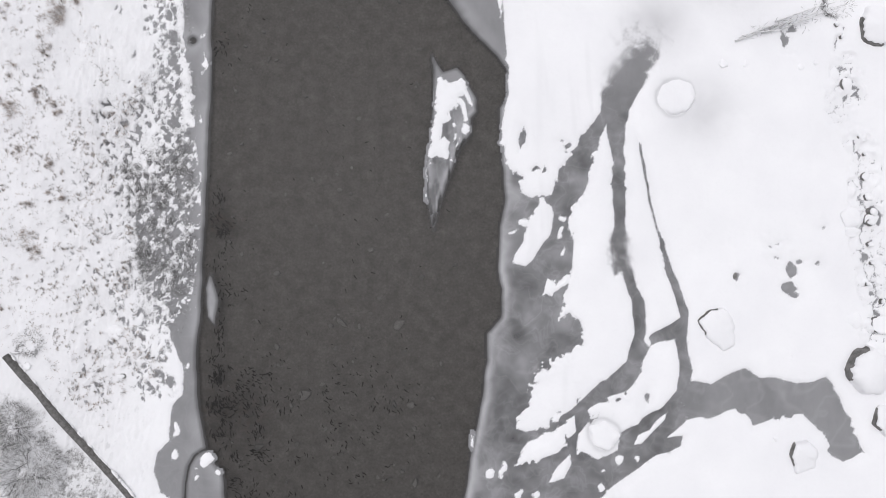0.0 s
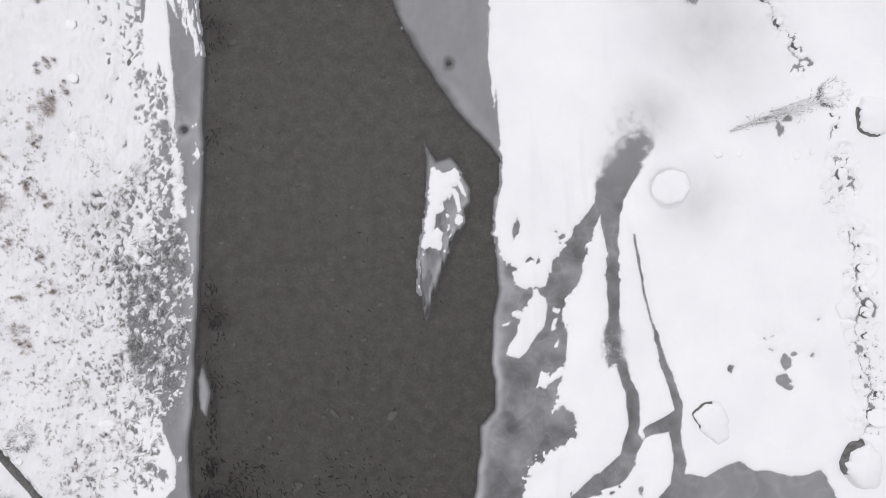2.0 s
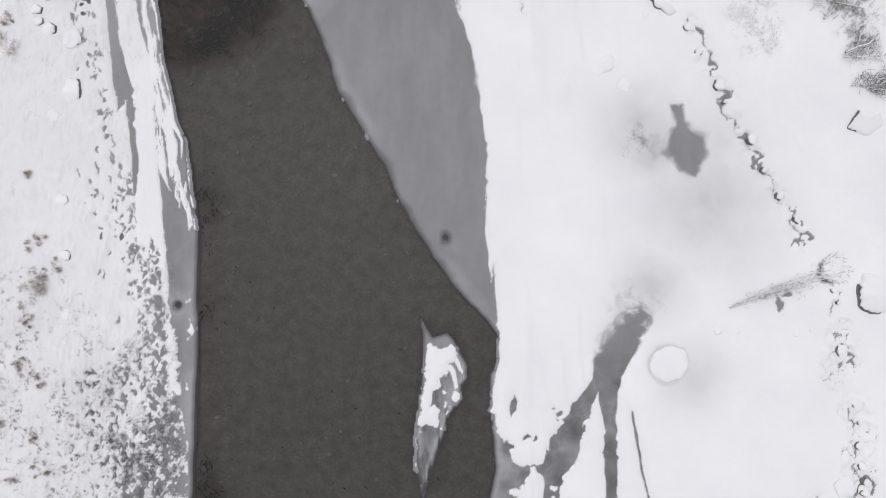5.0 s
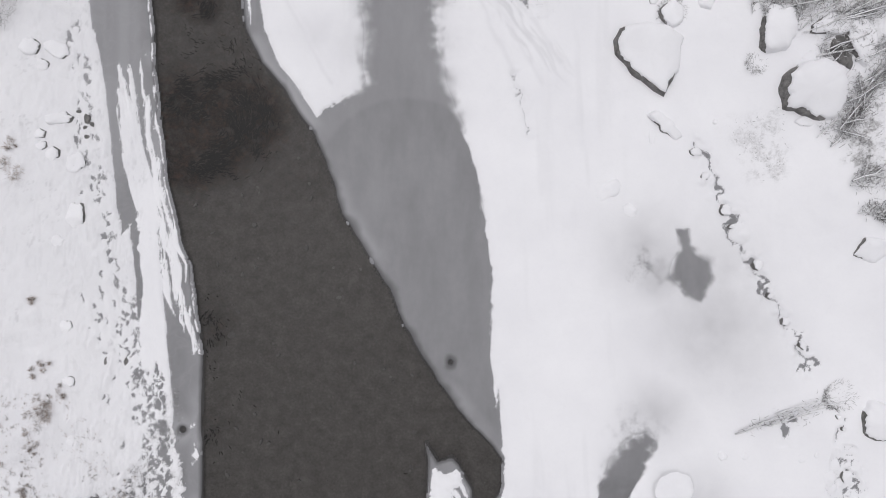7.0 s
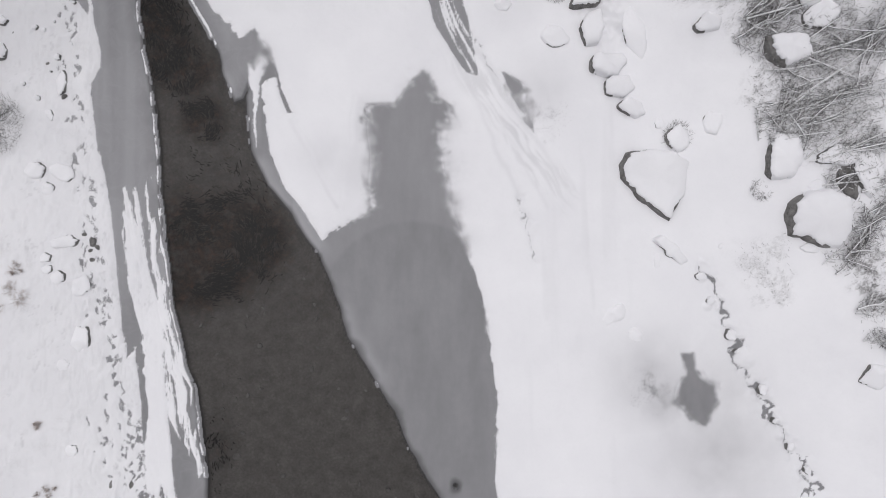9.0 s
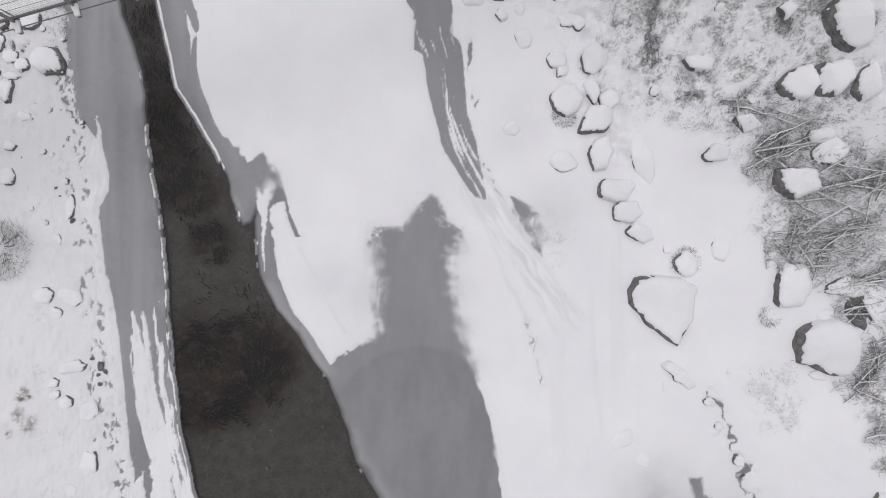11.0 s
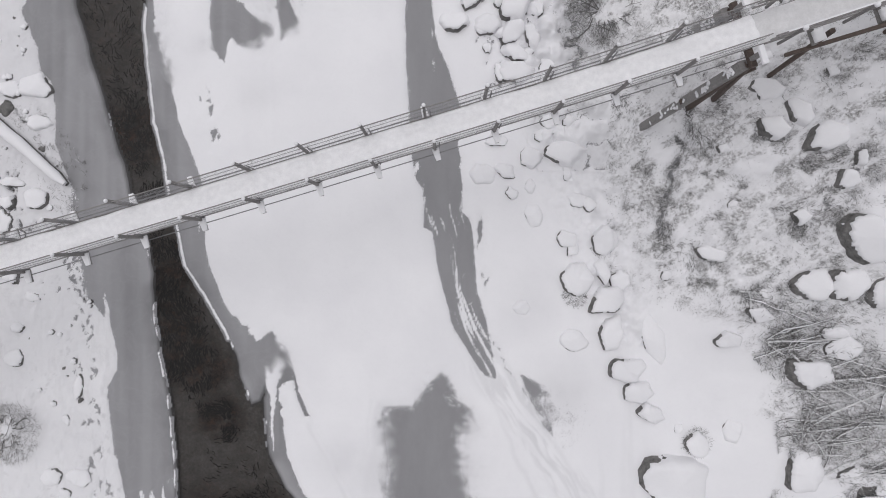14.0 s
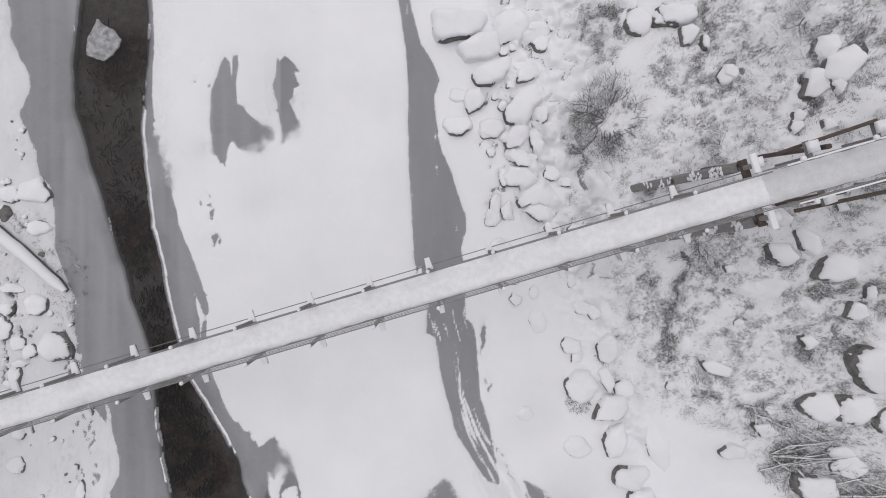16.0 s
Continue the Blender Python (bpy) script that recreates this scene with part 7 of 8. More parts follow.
boulder(2.26, 47.23, 0.90, 0.90, 0, 0.40, 220, 0.10, [(-0.70, 0.05), (-0.39, 0.48), (0.35, 0.40), (0.90, -0.05), (0.36, -0.48), (-0.51, -0.40)])
boulder(1.60, 53.17, 0.24, 0.21, 20, 0.33, 250, 0.19)
boulder(2.00, 53.30, 0.24, 0.19, -20, 0.33, 280, 0.19)
boulder(2.31, 52.49, 0.34, 0.26, 30, 0.33, 300, 0.19)
boulder(2.77, 52.05, 0.39, 0.29, 15, 0.33, 220, 0.19)
boulder(3.25, 53.40, 0.39, 0.47, 0, 0.33, 250, 0.19)
boulder(3.05, 51.18, 0.39, 0.31, -15, 0.33, 280, 0.19)
boulder(2.41, 50.09, 0.53, 0.40, 10, 0.33, 300, 0.19)
boulder(1.54, 50.59, 0.24, 0.27, 0, 0.33, 220, 0.19)
boulder(1.17, 51.05, 0.19, 0.19, 0, 0.33, 250, 0.19)
boulder(0.76, 49.38, 0.37, 0.32, 0, 0.33, 280, 0.19)
boulder(1.78, 49.13, 0.32, 0.29, 0, 0.33, 300, 0.19)
boulder(2.37, 49.24, 0.34, 0.32, 20, 0.33, 220, 0.19)
boulder(3.17, 48.82, 0.26, 0.58, 20, 0.33, 250, 0.19)
boulder(1.59, 47.23, 0.24, 0.45, 10, 0.33, 280, 0.19)
boulder(2.77, 47.13, 0.45, 0.34, 20, 0.33, 300, 0.19)
boulder(3.76, 47.39, 0.39, 0.34, 0, 0.33, 220, 0.19)
boulder(3.47, 45.61, 0.47, 0.24, -25, 0.33, 250, 0.19)
boulder(1.37, 44.16, 0.32, 0.24, 0, 0.33, 280, 0.19)
boulder(3.28, 50.10, 0.34, 0.39, 0, 0.33, 300, 0.19)
boulder(3.64, 54.24, 0.18, 0.39, 10, 0.33, 220, 0.19)
boulder(1.89, 51.59, 0.27, 0.24, 0, 0.33, 250, 0.19)
boulder(4.42, 46.93, 0.29, 0.23, 0, 0.33, 280, 0.19)
boulder(2.91, 48.11, 0.24, 0.24, 0, 0.33, 300, 0.19)
boulder(0.98, 48.44, 0.24, 0.21, 0, 0.33, 220, 0.19)
boulder(3.79, 44.78, 0.37, 0.32, -20, 0.27, 200, 0.17)
boulder(3.55, 44.18, 0.32, 0.27, 17, 0.27, 230, 0.17)
boulder(4.37, 44.33, 0.32, 0.27, -6, 0.27, 270, 0.17)
boulder(4.70, 44.75, 0.26, 0.24, 31, 0.27, 190, 0.17)
boulder(4.74, 42.37, 0.19, 0.37, 8, 0.27, 200, 0.17)
boulder(5.22, 41.07, 0.43, 0.32, -15, 0.27, 230, 0.17)
boulder(5.77, 40.92, 0.32, 0.37, 22, 0.27, 270, 0.17)
boulder(4.76, 39.33, 0.43, 0.27, -1, 0.27, 190, 0.17)
boulder(5.08, 38.77, 0.38, 0.27, 36, 0.27, 200, 0.17)
boulder(6.52, 39.23, 0.59, 0.64, 13, 0.27, 230, 0.17)
boulder(1.88, 42.53, 0.54, 0.38, -10, 0.27, 270, 0.17)
boulder(2.20, 41.45, 0.32, 0.32, 27, 0.27, 190, 0.17)
boulder(15.46, 39.21, 1.32, 1.32, 0, 0.80, 200, 0.30, [(-0.64, 0.20), (-0.10, -0.64), (0.42, -1.06), (0.97, -0.90), (0.36, 0.78), (-0.39, 0.97), (-0.62, 0.65)])
boulder(14.54, 37.30, 0.88, 0.88, 0, 0.50, 190, 0.22, [(-0.70, 0.04), (-0.45, 0.43), (0.33, 0.68), (0.67, 0.05), (0.49, -0.73), (-0.34, -0.48)])
boulder(15.63, 37.30, 0.82, 0.82, 0, 0.60, 200, 0.30, [(-0.68, 0.05), (-0.52, 0.62), (0.47, 0.67), (0.73, -0.06), (0.30, -0.70), (-0.29, -0.58)])
boulder(16.72, 36.99, 0.86, 0.86, 0, 0.60, 185, 0.30, [(-0.33, -0.25), (-0.36, 0.50), (-0.01, 0.86), (0.53, -0.36), (0.15, -0.75)])
boulder(15.29, 33.28, 1.14, 1.14, 0, 0.50, 180, 0.30, [(-0.93, 0.50), (-0.25, 0.61), (0.78, 0.45), (1.07, -0.39), (-0.02, -0.82), (-0.65, -0.35)])
boulder(16.45, 34.24, 0.62, 0.62, 0, 0.40, 200, 0.20, [(-0.47, -0.03), (-0.08, 0.49), (0.60, 0.18), (0.25, -0.34), (-0.29, -0.30)])
boulder(10.89, 38.60, 0.69, 0.69, 0, 0.30, 200, 0.07, [(-0.65, 0.23), (-0.15, 0.35), (0.57, 0.07), (0.54, -0.39), (-0.30, -0.25)])
boulder(11.99, 34.59, 0.63, 0.63, 0, 0.35, 200, 0.08, [(-0.61, -0.08), (-0.13, 0.44), (0.55, 0.25), (0.57, -0.25), (-0.38, -0.36)])
boulder(13.05, 35.87, 0.65, 0.65, 0, 0.30, 200, 0.10, [(-0.61, 0.23), (0.05, 0.38), (0.60, -0.16), (-0.04, -0.45)])
boulder(11.89, 45.24, 0.60, 0.60, 0, 0.35, 190, 0.10, [(-0.54, 0.15), (-0.38, 0.46), (0.14, 0.33), (0.58, -0.12), (0.35, -0.41), (-0.15, -0.40)])
boulder(12.95, 44.23, 0.63, 0.63, 0, 0.45, 190, 0.13, [(-0.46, 0.42), (-0.25, 0.58), (0.25, 0.20), (0.44, -0.35), (0.21, -0.57), (-0.19, -0.27)])
boulder(12.31, 43.74, 0.67, 0.67, 0, 0.45, 205, 0.12, [(-0.53, 0.41), (0.11, 0.40), (0.51, -0.12), (0.25, -0.51), (-0.34, -0.18)])
boulder(14.73, 41.53, 0.48, 0.48, 0, 0.50, 190, 0.20, [(-0.28, -0.23), (-0.27, 0.40), (0.13, 0.32), (0.41, -0.12), (0.02, -0.37)])
boulder(13.70, 40.16, 0.39, 0.39, 0, 0.30, 190, 0.15, [(-0.32, 0.12), (-0.02, 0.33), (0.31, -0.05), (0.03, -0.39)])
boulder(10.85, 43.09, 0.32, 0.32, 0, 0.25, 180, 0.15, [(-0.25, 0.12), (0.05, 0.20), (0.30, -0.12), (-0.10, -0.20)])
boulder(15.13, 39.72, 0.44, 0.44, 0, 0.40, 190, 0.30, [(-0.37, 0.10), (-0.13, 0.42), (0.37, 0.15), (0.25, -0.29), (-0.11, -0.38)])
boulder(8.52, 53.69, 0.93, 0.93, 0, 0.50, 205, 0.18, [(-0.74, 0.57), (-0.60, -0.19), (0.03, -0.44), (0.69, -0.22), (0.60, 0.28)])
boulder(8.95, 52.87, 0.49, 0.49, 0, 0.35, 200, 0.20, [(-0.36, 0.33), (-0.19, -0.43), (0.11, -0.41), (0.39, 0.14), (0.05, 0.37)])
boulder(10.36, 51.14, 0.39, 0.39, 0, 0.35, 200, 0.12, [(-0.24, 0.28), (-0.19, -0.12), (0.16, -0.36), (0.26, -0.05), (0.01, 0.24)])
boulder(12.35, 49.07, 0.26, 0.26, 0, 0.30, 190, 0.10, [(-0.17, 0.12), (-0.06, 0.25), (0.24, 0.04), (0.12, -0.23), (-0.13, -0.19)])
boulder(13.12, 48.63, 0.29, 0.29, 0, 0.30, 180, 0.06, [(-0.17, 0.19), (0.04, 0.20), (0.23, -0.12), (-0.10, -0.27)])
boulder(13.20, 50.08, 0.47, 0.47, 0, 0.40, 200, 0.10, [(-0.20, 0.28), (-0.09, 0.38), (0.25, -0.08), (0.11, -0.46), (-0.06, -0.12)])
boulder(9.50, 52.43, 0.38, 0.38, 0, 0.30, 190, 0.35, [(-0.14, 0.35), (0.06, 0.23), (0.15, -0.35), (-0.08, -0.22)])
boulder(13.85, 43.20, 0.72, 0.72, 0, 0.45, 190, 0.16, [(-0.52, -0.40), (-0.45, 0.30), (-0.10, 0.62), (0.55, 0.30), (0.62, -0.25), (0.10, -0.55)])
boulder(14.92, 42.32, 0.37, 0.37, 0, 0.40, 180, 0.20, [(-0.17, 0.22), (-0.01, 0.32), (0.22, -0.30), (-0.04, -0.25)])
boulder(13.66, 45.57, 0.25, 0.25, 0, 0.30, 190, 0.10, [(-0.18, 0.16), (0.05, 0.22), (0.19, -0.16), (-0.05, -0.22)])
for row, gap, lo, hi, seed in ((CHAIN_A, 2.2, 0.08, 0.2, 1), (CHAIN_B, 1.7, 0.12, 0.26, 2), (CHAIN_C, 1.2, 0.08, 0.14, 3)):
    stone_row(row, gap, lo, hi, seed)

# loose stones on the rough bank by the bridge
rng = random.Random(18)
for k in range(100):
    x, y = rng.uniform(-22.5, -16.2), rng.uniform(31, 50)
    if x < float(left_shore(y)) - 0.4 and abs(y - 43.2 - 0.3 * x) > 0.9:
        r = rng.uniform(0.06, 0.24) ** 1.15
        boulder(round(x, 2), round(y, 2), r, r * rng.uniform(0.7, 1.2), rng.randint(0, 90), rng.uniform(0.08, 0.2), rng.choice((0, 20, 300, 330)), rng.choice((0.3, 0.45, 0.6, 1.0)))

# stones half buried in the scrub of the slope
for k in range(12):
    x, y = rng.uniform(8.5, 22.0), rng.uniform(36, 56)
    if abs(y - 43.2 - 0.3 * x) > 1.6:
        r = rng.uniform(0.14, 0.36)
        boulder(round(x, 2), round(y, 2), r, r * rng.uniform(0.6, 1.1), rng.randint(0, 90), rng.uniform(0.12, 0.3), rng.choice((180, 195, 210, 230)), rng.choice((0.25, 0.35, 0.45)))

footbridge()

# logs and brushwood
trunk((-20.75, -5.75), (-14.6, -12.9), 0.17, 3, "dark bare fallen log lying across the snowy bank", 1.0)
trunk((-22.6, 45.0), (-19.05, 41.85), 0.30, 4, "thick log buried under a ridge of snow")
fallen(((14.27, 9.50), (18.9, 11.1)), 9, 0.17, 11, 0.034, "fallen birch stems under snow on the flat", frost=0.78, twigs=13, fan=0.04)
shrub(18.2, 10.9, 0.75, 9, 12, "dark leafless crown of a fallen birch", (1.2, 0.45), 0.4, 0.2)
for k, (ends, count, spread, frost) in enumerate((
        (((13.5, 34.5), (15.8, 35.9)), 12, 0.28, 0.75), (((14.6, 30.2), (19.4, 31.2)), 18, 0.35, 0.7), (((14.9, 32.3), (18.8, 34.1)), 16, 0.55, 0.7),
        (((12.2, 36.8), (15.5, 35.7)), 6, 0.12, 0.8), (((13.4, 33.9), (16.0, 35.2)), 10, 0.22, 0.7), (((14.8, 29.4), (19.0, 30.4)), 14, 0.30, 0.7),
        (((18.2, 23.3), (20.6, 25.9)), 12, 0.30, 0.5), (((18.7, 21.2), (21.5, 21.9)), 4, 0.10, 0.9), (((19.8, 19.5), (21.5, 20.5)), 6, 0.18, 0.6),
        (((18.4, 31.6), (18.9, 35.2)), 7, 0.25, 0.7), (((16.6, 28.4), (20.8, 29.3)), 12, 0.35, 0.7), (((17.6, 27.0), (20.9, 28.4)), 9, 0.3, 0.7), (((18.6, 25.0), (21.4, 27.4)), 9, 0.3, 0.6), (((15.6, 33.9), (19.6, 32.6)), 9, 0.4, 0.7))):
    fallen(ends, count, spread, 40 + k, 0.040, "snow-dusted grey branches bent down over boulders", frost=frost - 0.15)

# bushes
shrub(6.1, 49.7, 2.1, 19, 21, "dark grey leafless bush on the snowy slope", (0.15, 0), 0.6, 0.1, 0)
shrub(12.5, 52.8, 1.3, 7, 22, "thin leafless birch sapling dusted with snow", (-0.3, -0.6), 0.5, 0.6)
shrub(-21.9, 30.2, 1.5, 10, 23, "thin grey leafless bush at the edge of the bank", (0.3, -0.1), 0.5, 0.0)
shrub(-19.8, -11.2, 1.6, 9, 24, "snow-laden leafless bush below the log", (0.2, 0.2), 0.6, 0.6, 700)
shrub(-20.6, -9.2, 1.2, 9, 25, "grey leafless bush below the log", (0.1, 0.2), 0.6, 0.3, 700)
shrub(-19.7, -5.4, 0.7, 6, 26, "small leafless sapling beside the log", (0, 0.4), 0.4, 0.2)
shrub(9.8, 44.3, 1.2, 7, 27, "bare twiggy bush under the bridge ramp", (0.5, -0.1), 0.5, 0.1)
shrub(10.3, 47.9, 1.0, 8, 28, "bare twiggy bush beside the bridge", (0.2, 0.4), 0.6, 0.1)
shrub(6.4, 38.9, 0.5, 8, 29, "small dark leafless shrub among boulders", (0, 0), 0.5, 0.1)
shrub(5.2, 36.6, 0.6, 9, 30, "small dark leafless shrub beside a boulder", (0, 0), 0.5, 0.1)

shrub(11.0, 29.6, 0.72, 9, 31, "low ring of dry stalks around a stone", (0, 0), 0.35, 0.2)
shrub(14.9, 27.0, 0.55, 7, 32, "small dry shrub poking out of snow", (0, 0), 0.35, 0.3)

for k, (zone, per) in enumerate(((SCRUB_A, 760), (SCRUB_B, 900), (SCRUB_C, 850), (SCRUB_D, 850), (SCRUB_E, 2400), (SCRUB_F, 700), (SCRUB_G, 700), (SCRUB_H, 770), (SCRUB_I, 630),
                                 (SCRUB_J, 168), (SCRUB_K, 979), (SCRUB_L, 979), (SCRUB_M, 979), (SCRUB_N, 909), (SCRUB_O, 979), (SCRUB_P, 489))):
    scrub(zone, per, 100 + k, 0.14)
scrub(SLOPE, 1500, 140, 0.14)

scrub(BROKEN, 1300, 131, 0.14, 0.06, 0.3)
scrub(TRAMPLED, 330, 132, 0.12, 0.05, 0.15)
scrub([(-22.6, 45.6), (-21.2, 44.6), (-19.8, 43.2), (-18.9, 42.0), (-18.2, 41.5), (-18.3, 42.4), (-19.4, 44.0), (-21.0, 45.6)], 1500, 133, 0.22, 0.2, 0.1)
scrub([(-22.4, 43.9), (-20.8, 42.6), (-19.4, 41.3), (-18.6, 40.3), (-19.2, 40.1), (-20.6, 41.6), (-22.4, 43.2)], 500, 134, 0.2, 0.12, 0.2)

# grass on the left bank
for k, (x, y) in enumerate(TUFTS_A + TUFTS_B):
    big = 0.95 if k in (0, 4, 13, 16, 18, 24) else 0.5
    tuft = thing("grass_tuft", (x, y, surface(x, y)), "brownish dry grass tuft sticking out of snow", "grass tuft", "grass tufts on the bank")
    stalks = new("stalk", tuft_mesh(200 + k, big, int(430 * big)))
    stalks.parent = tuft
    tagged(stalks, "dry bent stalks", kind="stuff")
stub = Strands()
rng = random.Random(9)
for x, y in scatter(TUFT_ZONE, 26, 31):
    z = surface(x, y)
    lie = rng.gauss(0.9, 0.7)
    for k in range(rng.randint(2, 8)):
        a, l = lie + rng.gauss(0, 0.5), rng.uniform(0.05, 0.17)
        b = (x + rng.gauss(0, 0.04), y + rng.gauss(0, 0.04), z + 0.01)
        stub.blade(b, (b[0] + l * math.cos(a), b[1] + l * math.sin(a), z + rng.uniform(0.04, 0.12)), rng.uniform(0.010, 0.026), 0.02, 0 if rng.random() < 0.55 else 1, rng)
tagged(new("grass_stubble", stub.mesh("grass_stubble", (TWIG, GRASS))), "short grass stubble poking through thin snow", "grass", "", "stuff")

# ---- in the river ----
def bed_stone(x, y, r, turn, seed):
    """A half-buried block, four to six sided, with broken edges."""
    rng = random.Random(seed)
    bm = bmesh.new()
    k = rng.randint(4, 6)
    flat = rng.uniform(0.45, 0.9)
    corner = [(math.tau * (i + rng.uniform(-0.25, 0.25)) / k, rng.uniform(0.85, 1.15)) for i in range(k)]
    ring = []
    for (a0, r0), (a1, r1) in zip(corner, corner[1:] + corner[:1]):
        p, q = Vector((r0 * math.cos(a0), r0 * math.sin(a0))), Vector((r1 * math.cos(a1), r1 * math.sin(a1)))
        ring += [p.lerp(q, 0.14), p.lerp(q, 0.5) * 1.04, p.lerp(q, 0.86)]
    c, s = math.cos(turn), math.sin(turn)
    rows = []
    for grow, z in ((1.08, -0.25), (1.0, 0.18), (0.86, 0.34), (0.4, 0.40)):
        rows.append([bm.verts.new((r * grow * (p.x * c - flat * p.y * s), r * grow * (p.x * s + flat * p.y * c), r * z * rng.uniform(0.9, 1.1))) for p in ring])
    for a, b in zip(rows, rows[1:]):
        for i in range(len(ring)):
            bm.faces.new((a[i - 1], a[i], b[i], b[i - 1]))
    bm.faces.new(rows[-1])
    ob = part("bed_stone", bm, PEBBLE, None, "pale angular stone on the river bed")
    ob.location = (x, y, -0.52)
    return tagged(ob, "", "stone", "stones on the river bed")


rng = random.Random(77)
for x, y, r in ((-5.2, -4.3, 0.32), (-2.4, -4.4, 0.36), (-8.4, -1.9, 0.18), (-1.3, -2.1, 0.22), (-7.0, -7.8, 0.34), (-2.6, -8.3, 0.24), (-1.8, -8.3, 0.22), (-9.2, -10.3, 0.3), (-1.6, -12.0, 0.28), (-10.6, 0.9, 0.15),
                (-10.3, 14.0, 0.25), (-8.0, 2.0, 0.12), (-3.0, 1.0, 0.12), (-10.2, 4.5, 0.14)):
    bed_stone(x, y, r, rng.uniform(0, 3), int(rng.random() * 1e6))
for k in range(170):
    y = rng.uniform(-13, 26)
    lo, hi = np.interp(y, [p[1] for p in WATER_LEFT[:16]], [p[0] for p in WATER_LEFT[:16]]), np.interp(y, [-12, 8, 12, 20, 26], [0.7, 2.0, 0, -4.5, -7])
    x, r, turn, seed = rng.uniform(lo + 0.8, hi - 0.8), rng.uniform(0.05, 0.17), rng.uniform(0, 3), int(rng.random() * 1e6)
    if math.hypot(x + 11.3, y - 24.2) > 3.2:
        bed_stone(x, y, r, turn, seed)


def strand_bed(name, beds, seed, long, wide, mats, pale, label):
    """Strands trailing along the eddies, thick in clumps: weed, and ripples put into shape."""
    rng = np.random.default_rng(seed)
    verts, tone = [], []
    for cx, cy, rx, ry, count, turn in beds:
        p = rng.normal((cx, cy), (rx * 0.5, ry * 0.5), (count, 2))
        if turn is None:
            a, d = rng.uniform(-2.0, 2.6, count), rng.normal(0.86, 0.20, count)
            p = np.stack([cx + rx * d * np.cos(a), cy + ry * d * np.sin(a)], -1)
        keep = wander(p[:, 0], p[:, 1], 0.6, seed + 3, 3, 0.65) > rng.uniform(-0.2, 0.7, count)
        p = p[keep & (inside(WATER_AREA, p[:, 0], p[:, 1]) > 0.15)]
        n = len(p)
        z = rng.uniform(-0.16, -0.06, n)
        half = rng.uniform(*wide, n) / 2
        step = rng.uniform(*long, n) / 4
        # None: strands that lie round an eddy
        lay = np.arctan2(p[:, 1] - cy, p[:, 0] - cx) + math.pi / 2 if turn is None else turn
        way = lay + (0.45 if turn is None else 0.9) * wander(p[:, 0], p[:, 1], 1.0, seed + 5, 2, 0.6) + rng.normal(0, 0.2, n)
        curl = rng.normal(0, 0.28, n)
        rows = []
        for k in range(5):
            d = np.stack([np.cos(way), np.sin(way)], -1)
            w = np.stack([-d[:, 1], d[:, 0]], -1) * (half * (1.0, 1.0, 0.9, 0.7, 0.15)[k])[:, None]
            rows += [np.column_stack([p - w, z]), np.column_stack([p + w, z])]
            p = p + d * step[:, None]
            way = way + curl
            z = np.minimum(z + rng.uniform(0, 0.012, n), -0.05)
        verts.append(np.stack(rows, 1).reshape(-1, 3))
        tone.append(np.repeat((rng.random(n) < pale).astype(np.int32), 4))
    v = np.concatenate(verts)
    n = len(v) // 10
    quad = np.array([[2 * k, 2 * k + 1, 2 * k + 3, 2 * k + 2] for k in range(4)])
    loops = (10 * np.arange(n)[:, None, None] + quad).ravel()
    me = bpy.data.meshes.new(name)
    me.vertices.add(len(v))
    me.vertices.foreach_set("co", v.astype(np.float32).ravel())
    me.loops.add(len(loops))
    me.loops.foreach_set("vertex_index", loops.astype(np.int32))
    me.polygons.add(4 * n)
    me.polygons.foreach_set("loop_start", np.arange(0, 16 * n, 4, dtype=np.int32))
    me.polygons.foreach_set("material_index", np.concatenate(tone))
    for mat in mats:
        me.materials.append(mat)
    me.update(calc_edges=True)
    return tagged(new(name, me), label, "water weed", "", "stuff")


# strands laid round the eddies stand in for ripples and reflections, among weed
strand_bed("stream_strand", ((-11.3, 24.2, 2.5, 2.1, 7500, None), (-11.4, 24.2, 1.5, 1.3, 1800, None), (-12.05, 30.4, 0.85, 0.95, 1100, None), (-11.2, 27.4, 2.2, 1.6, 420, -0.6), (-13.4, 33.5, 1.1, 2.0, 2400, -1.3), (-14.3, 37.6, 1.2, 2.4, 2200, -1.4), (-15.4, 42.0, 1.3, 2.6, 1100, -1.3),
                         (-16.3, 46.0, 1.4, 3.0, 900, -1.3), (-17.0, 51.0, 1.6, 3.2, 800, -1.4)),
         301, (0.10, 0.42), (0.022, 0.055), (DARK_STRAND, PALE_RIPPLE), 0.14, "dark strands of weed and of ripples modelled in the stream")
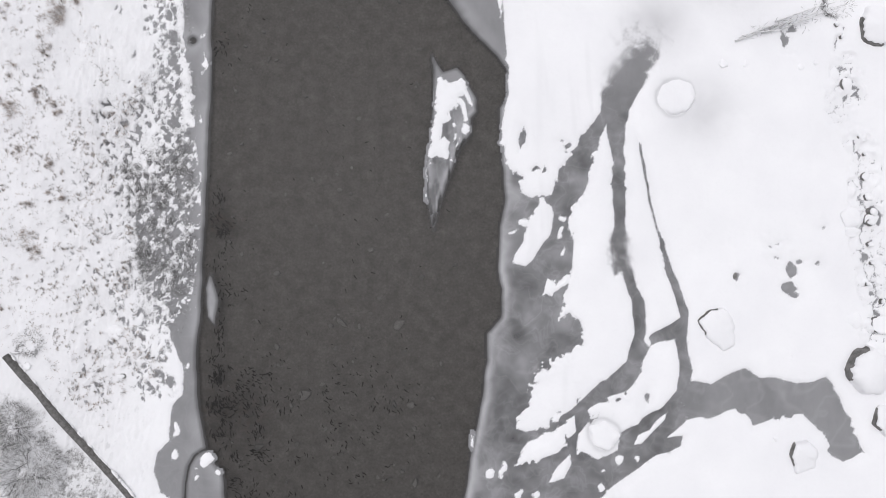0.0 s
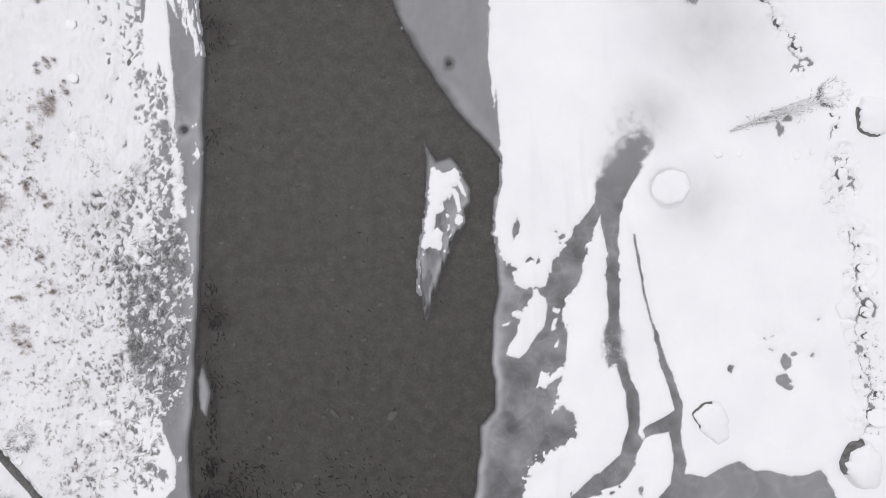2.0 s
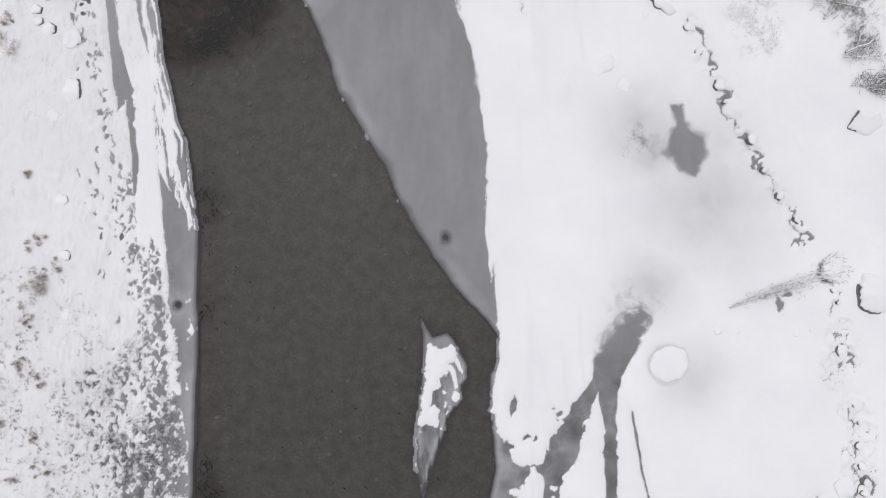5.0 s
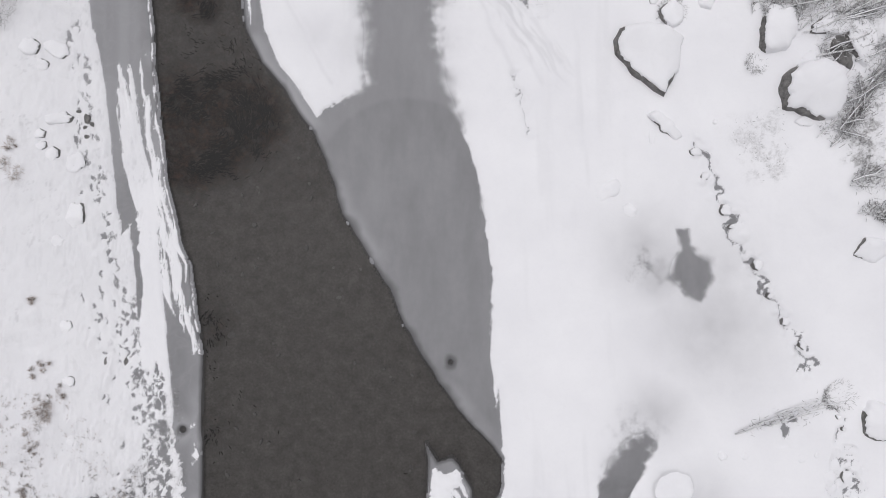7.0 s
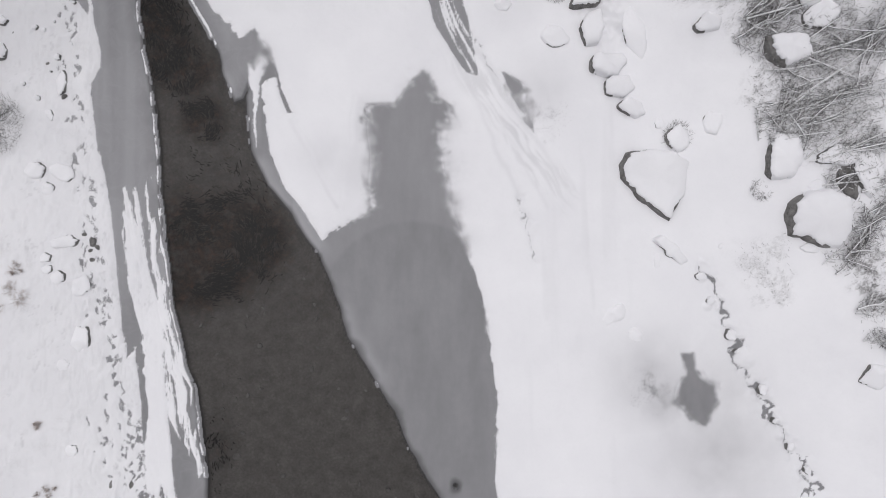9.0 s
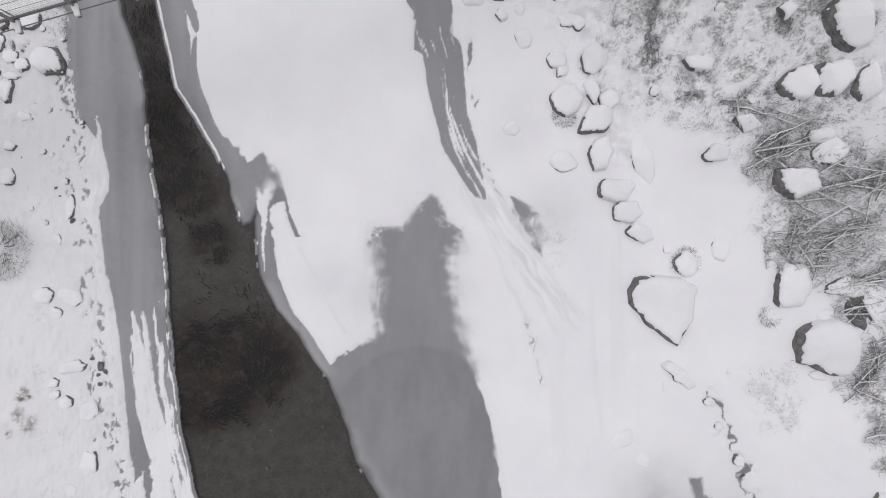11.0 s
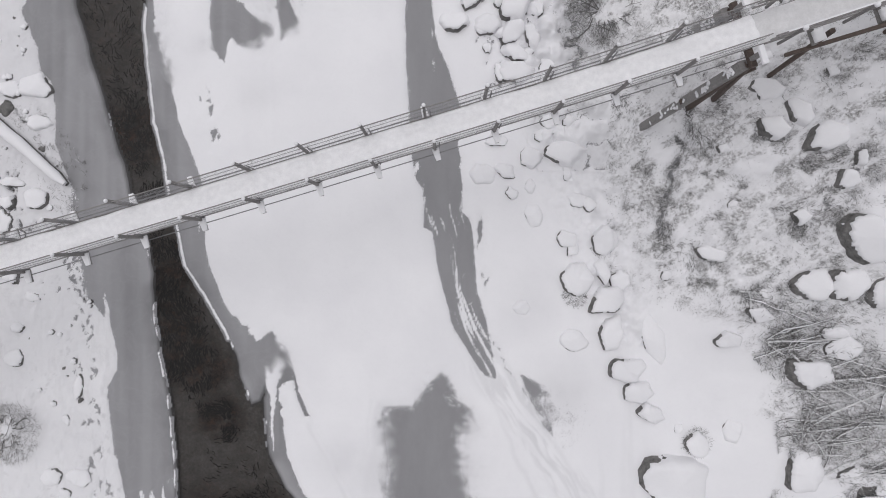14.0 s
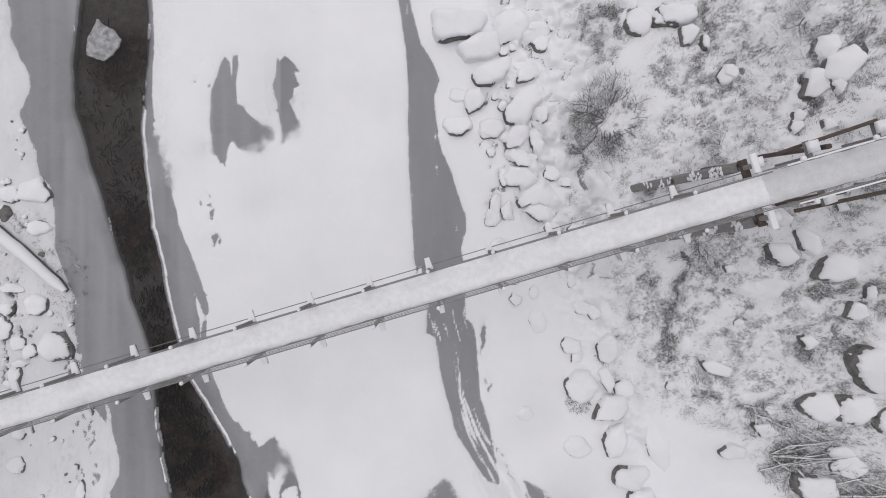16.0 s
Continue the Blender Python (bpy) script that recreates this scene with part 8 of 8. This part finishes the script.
strand_bed("stream_strand", ((-11.2, 14.5, 0.8, 1.6, 200, -1.1), (-11.2, 9.8, 0.7, 2.2, 160, -1.2), (-11.1, 0.7, 0.5, 1.3, 420, -1.1), (-11.1, -7.5, 0.5, 3.0, 420, -1.3), (-9.8, -8.4, 1.6, 5.0, 560, -0.95), (-10.0, -11.0, 1.9, 2.6, 360, -1.0), (-11.0, -2.5, 0.6, 3.6, 200, -1.2), (-6.5, -9.0, 3.6, 4.8, 420, -0.9),
                         (-3.4, -8.5, 2.6, 4.0, 160, -0.9), (-4.0, 2.0, 4.0, 6.0, 60, -0.8), (-10.4, 11.0, 1.0, 2.0, 60, -1.0)),
         302, (0.09, 0.26), (0.028, 0.060), (DARK_STRAND, PALE_RIPPLE), 0.0, "short dark strands of weed on the river bed")

# a loose floe of clear ice, lumpy and chipped at its rim
def lumpy_floe():
    n = 60
    cx, cy = sum(p[0] for p in FLOE) / len(FLOE), sum(p[1] for p in FLOE) / len(FLOE)
    rim = rim_of([(px - cx, py - cy) for px, py in FLOE], n)
    bm = bmesh.new()
    rows = []
    for k, z in ((0.96, -0.06), (1.0, 0.02), (0.95, 0.06), (0.84, 0.05), (0.68, 0.09), (0.48, 0.08), (0.26, 0.10)):
        row = []
        for i in range(n):
            c, s = math.cos(math.tau * i / n), math.sin(math.tau * i / n)
            r = k * rim[i] * (1 + 0.07 * noise.noise((2.4 * c, 2.4 * s, 1.0)) + 0.05 * noise.noise((6 * c, 6 * s, 2.0)))
            row.append(bm.verts.new((r * c, r * s, z + (0.07 * noise.noise((5 * r * c, 5 * r * s, 3.0)) if z > 0 else 0))))
        rows.append(row)
    for a, b in zip(rows, rows[1:]):
        for i in range(n):
            bm.faces.new((a[i - 1], a[i], b[i], b[i - 1]))
    bm.faces.new(rows[-1])
    bm.faces.new(rows[0][::-1])
    floe = part("ice_floe", bm, FLOE_ICE, None, "small grey floe of lumpy clear ice in the stream")
    floe.location = (cx, cy, -0.03)
    return tagged(floe, "", "ice floe")


lumpy_floe()
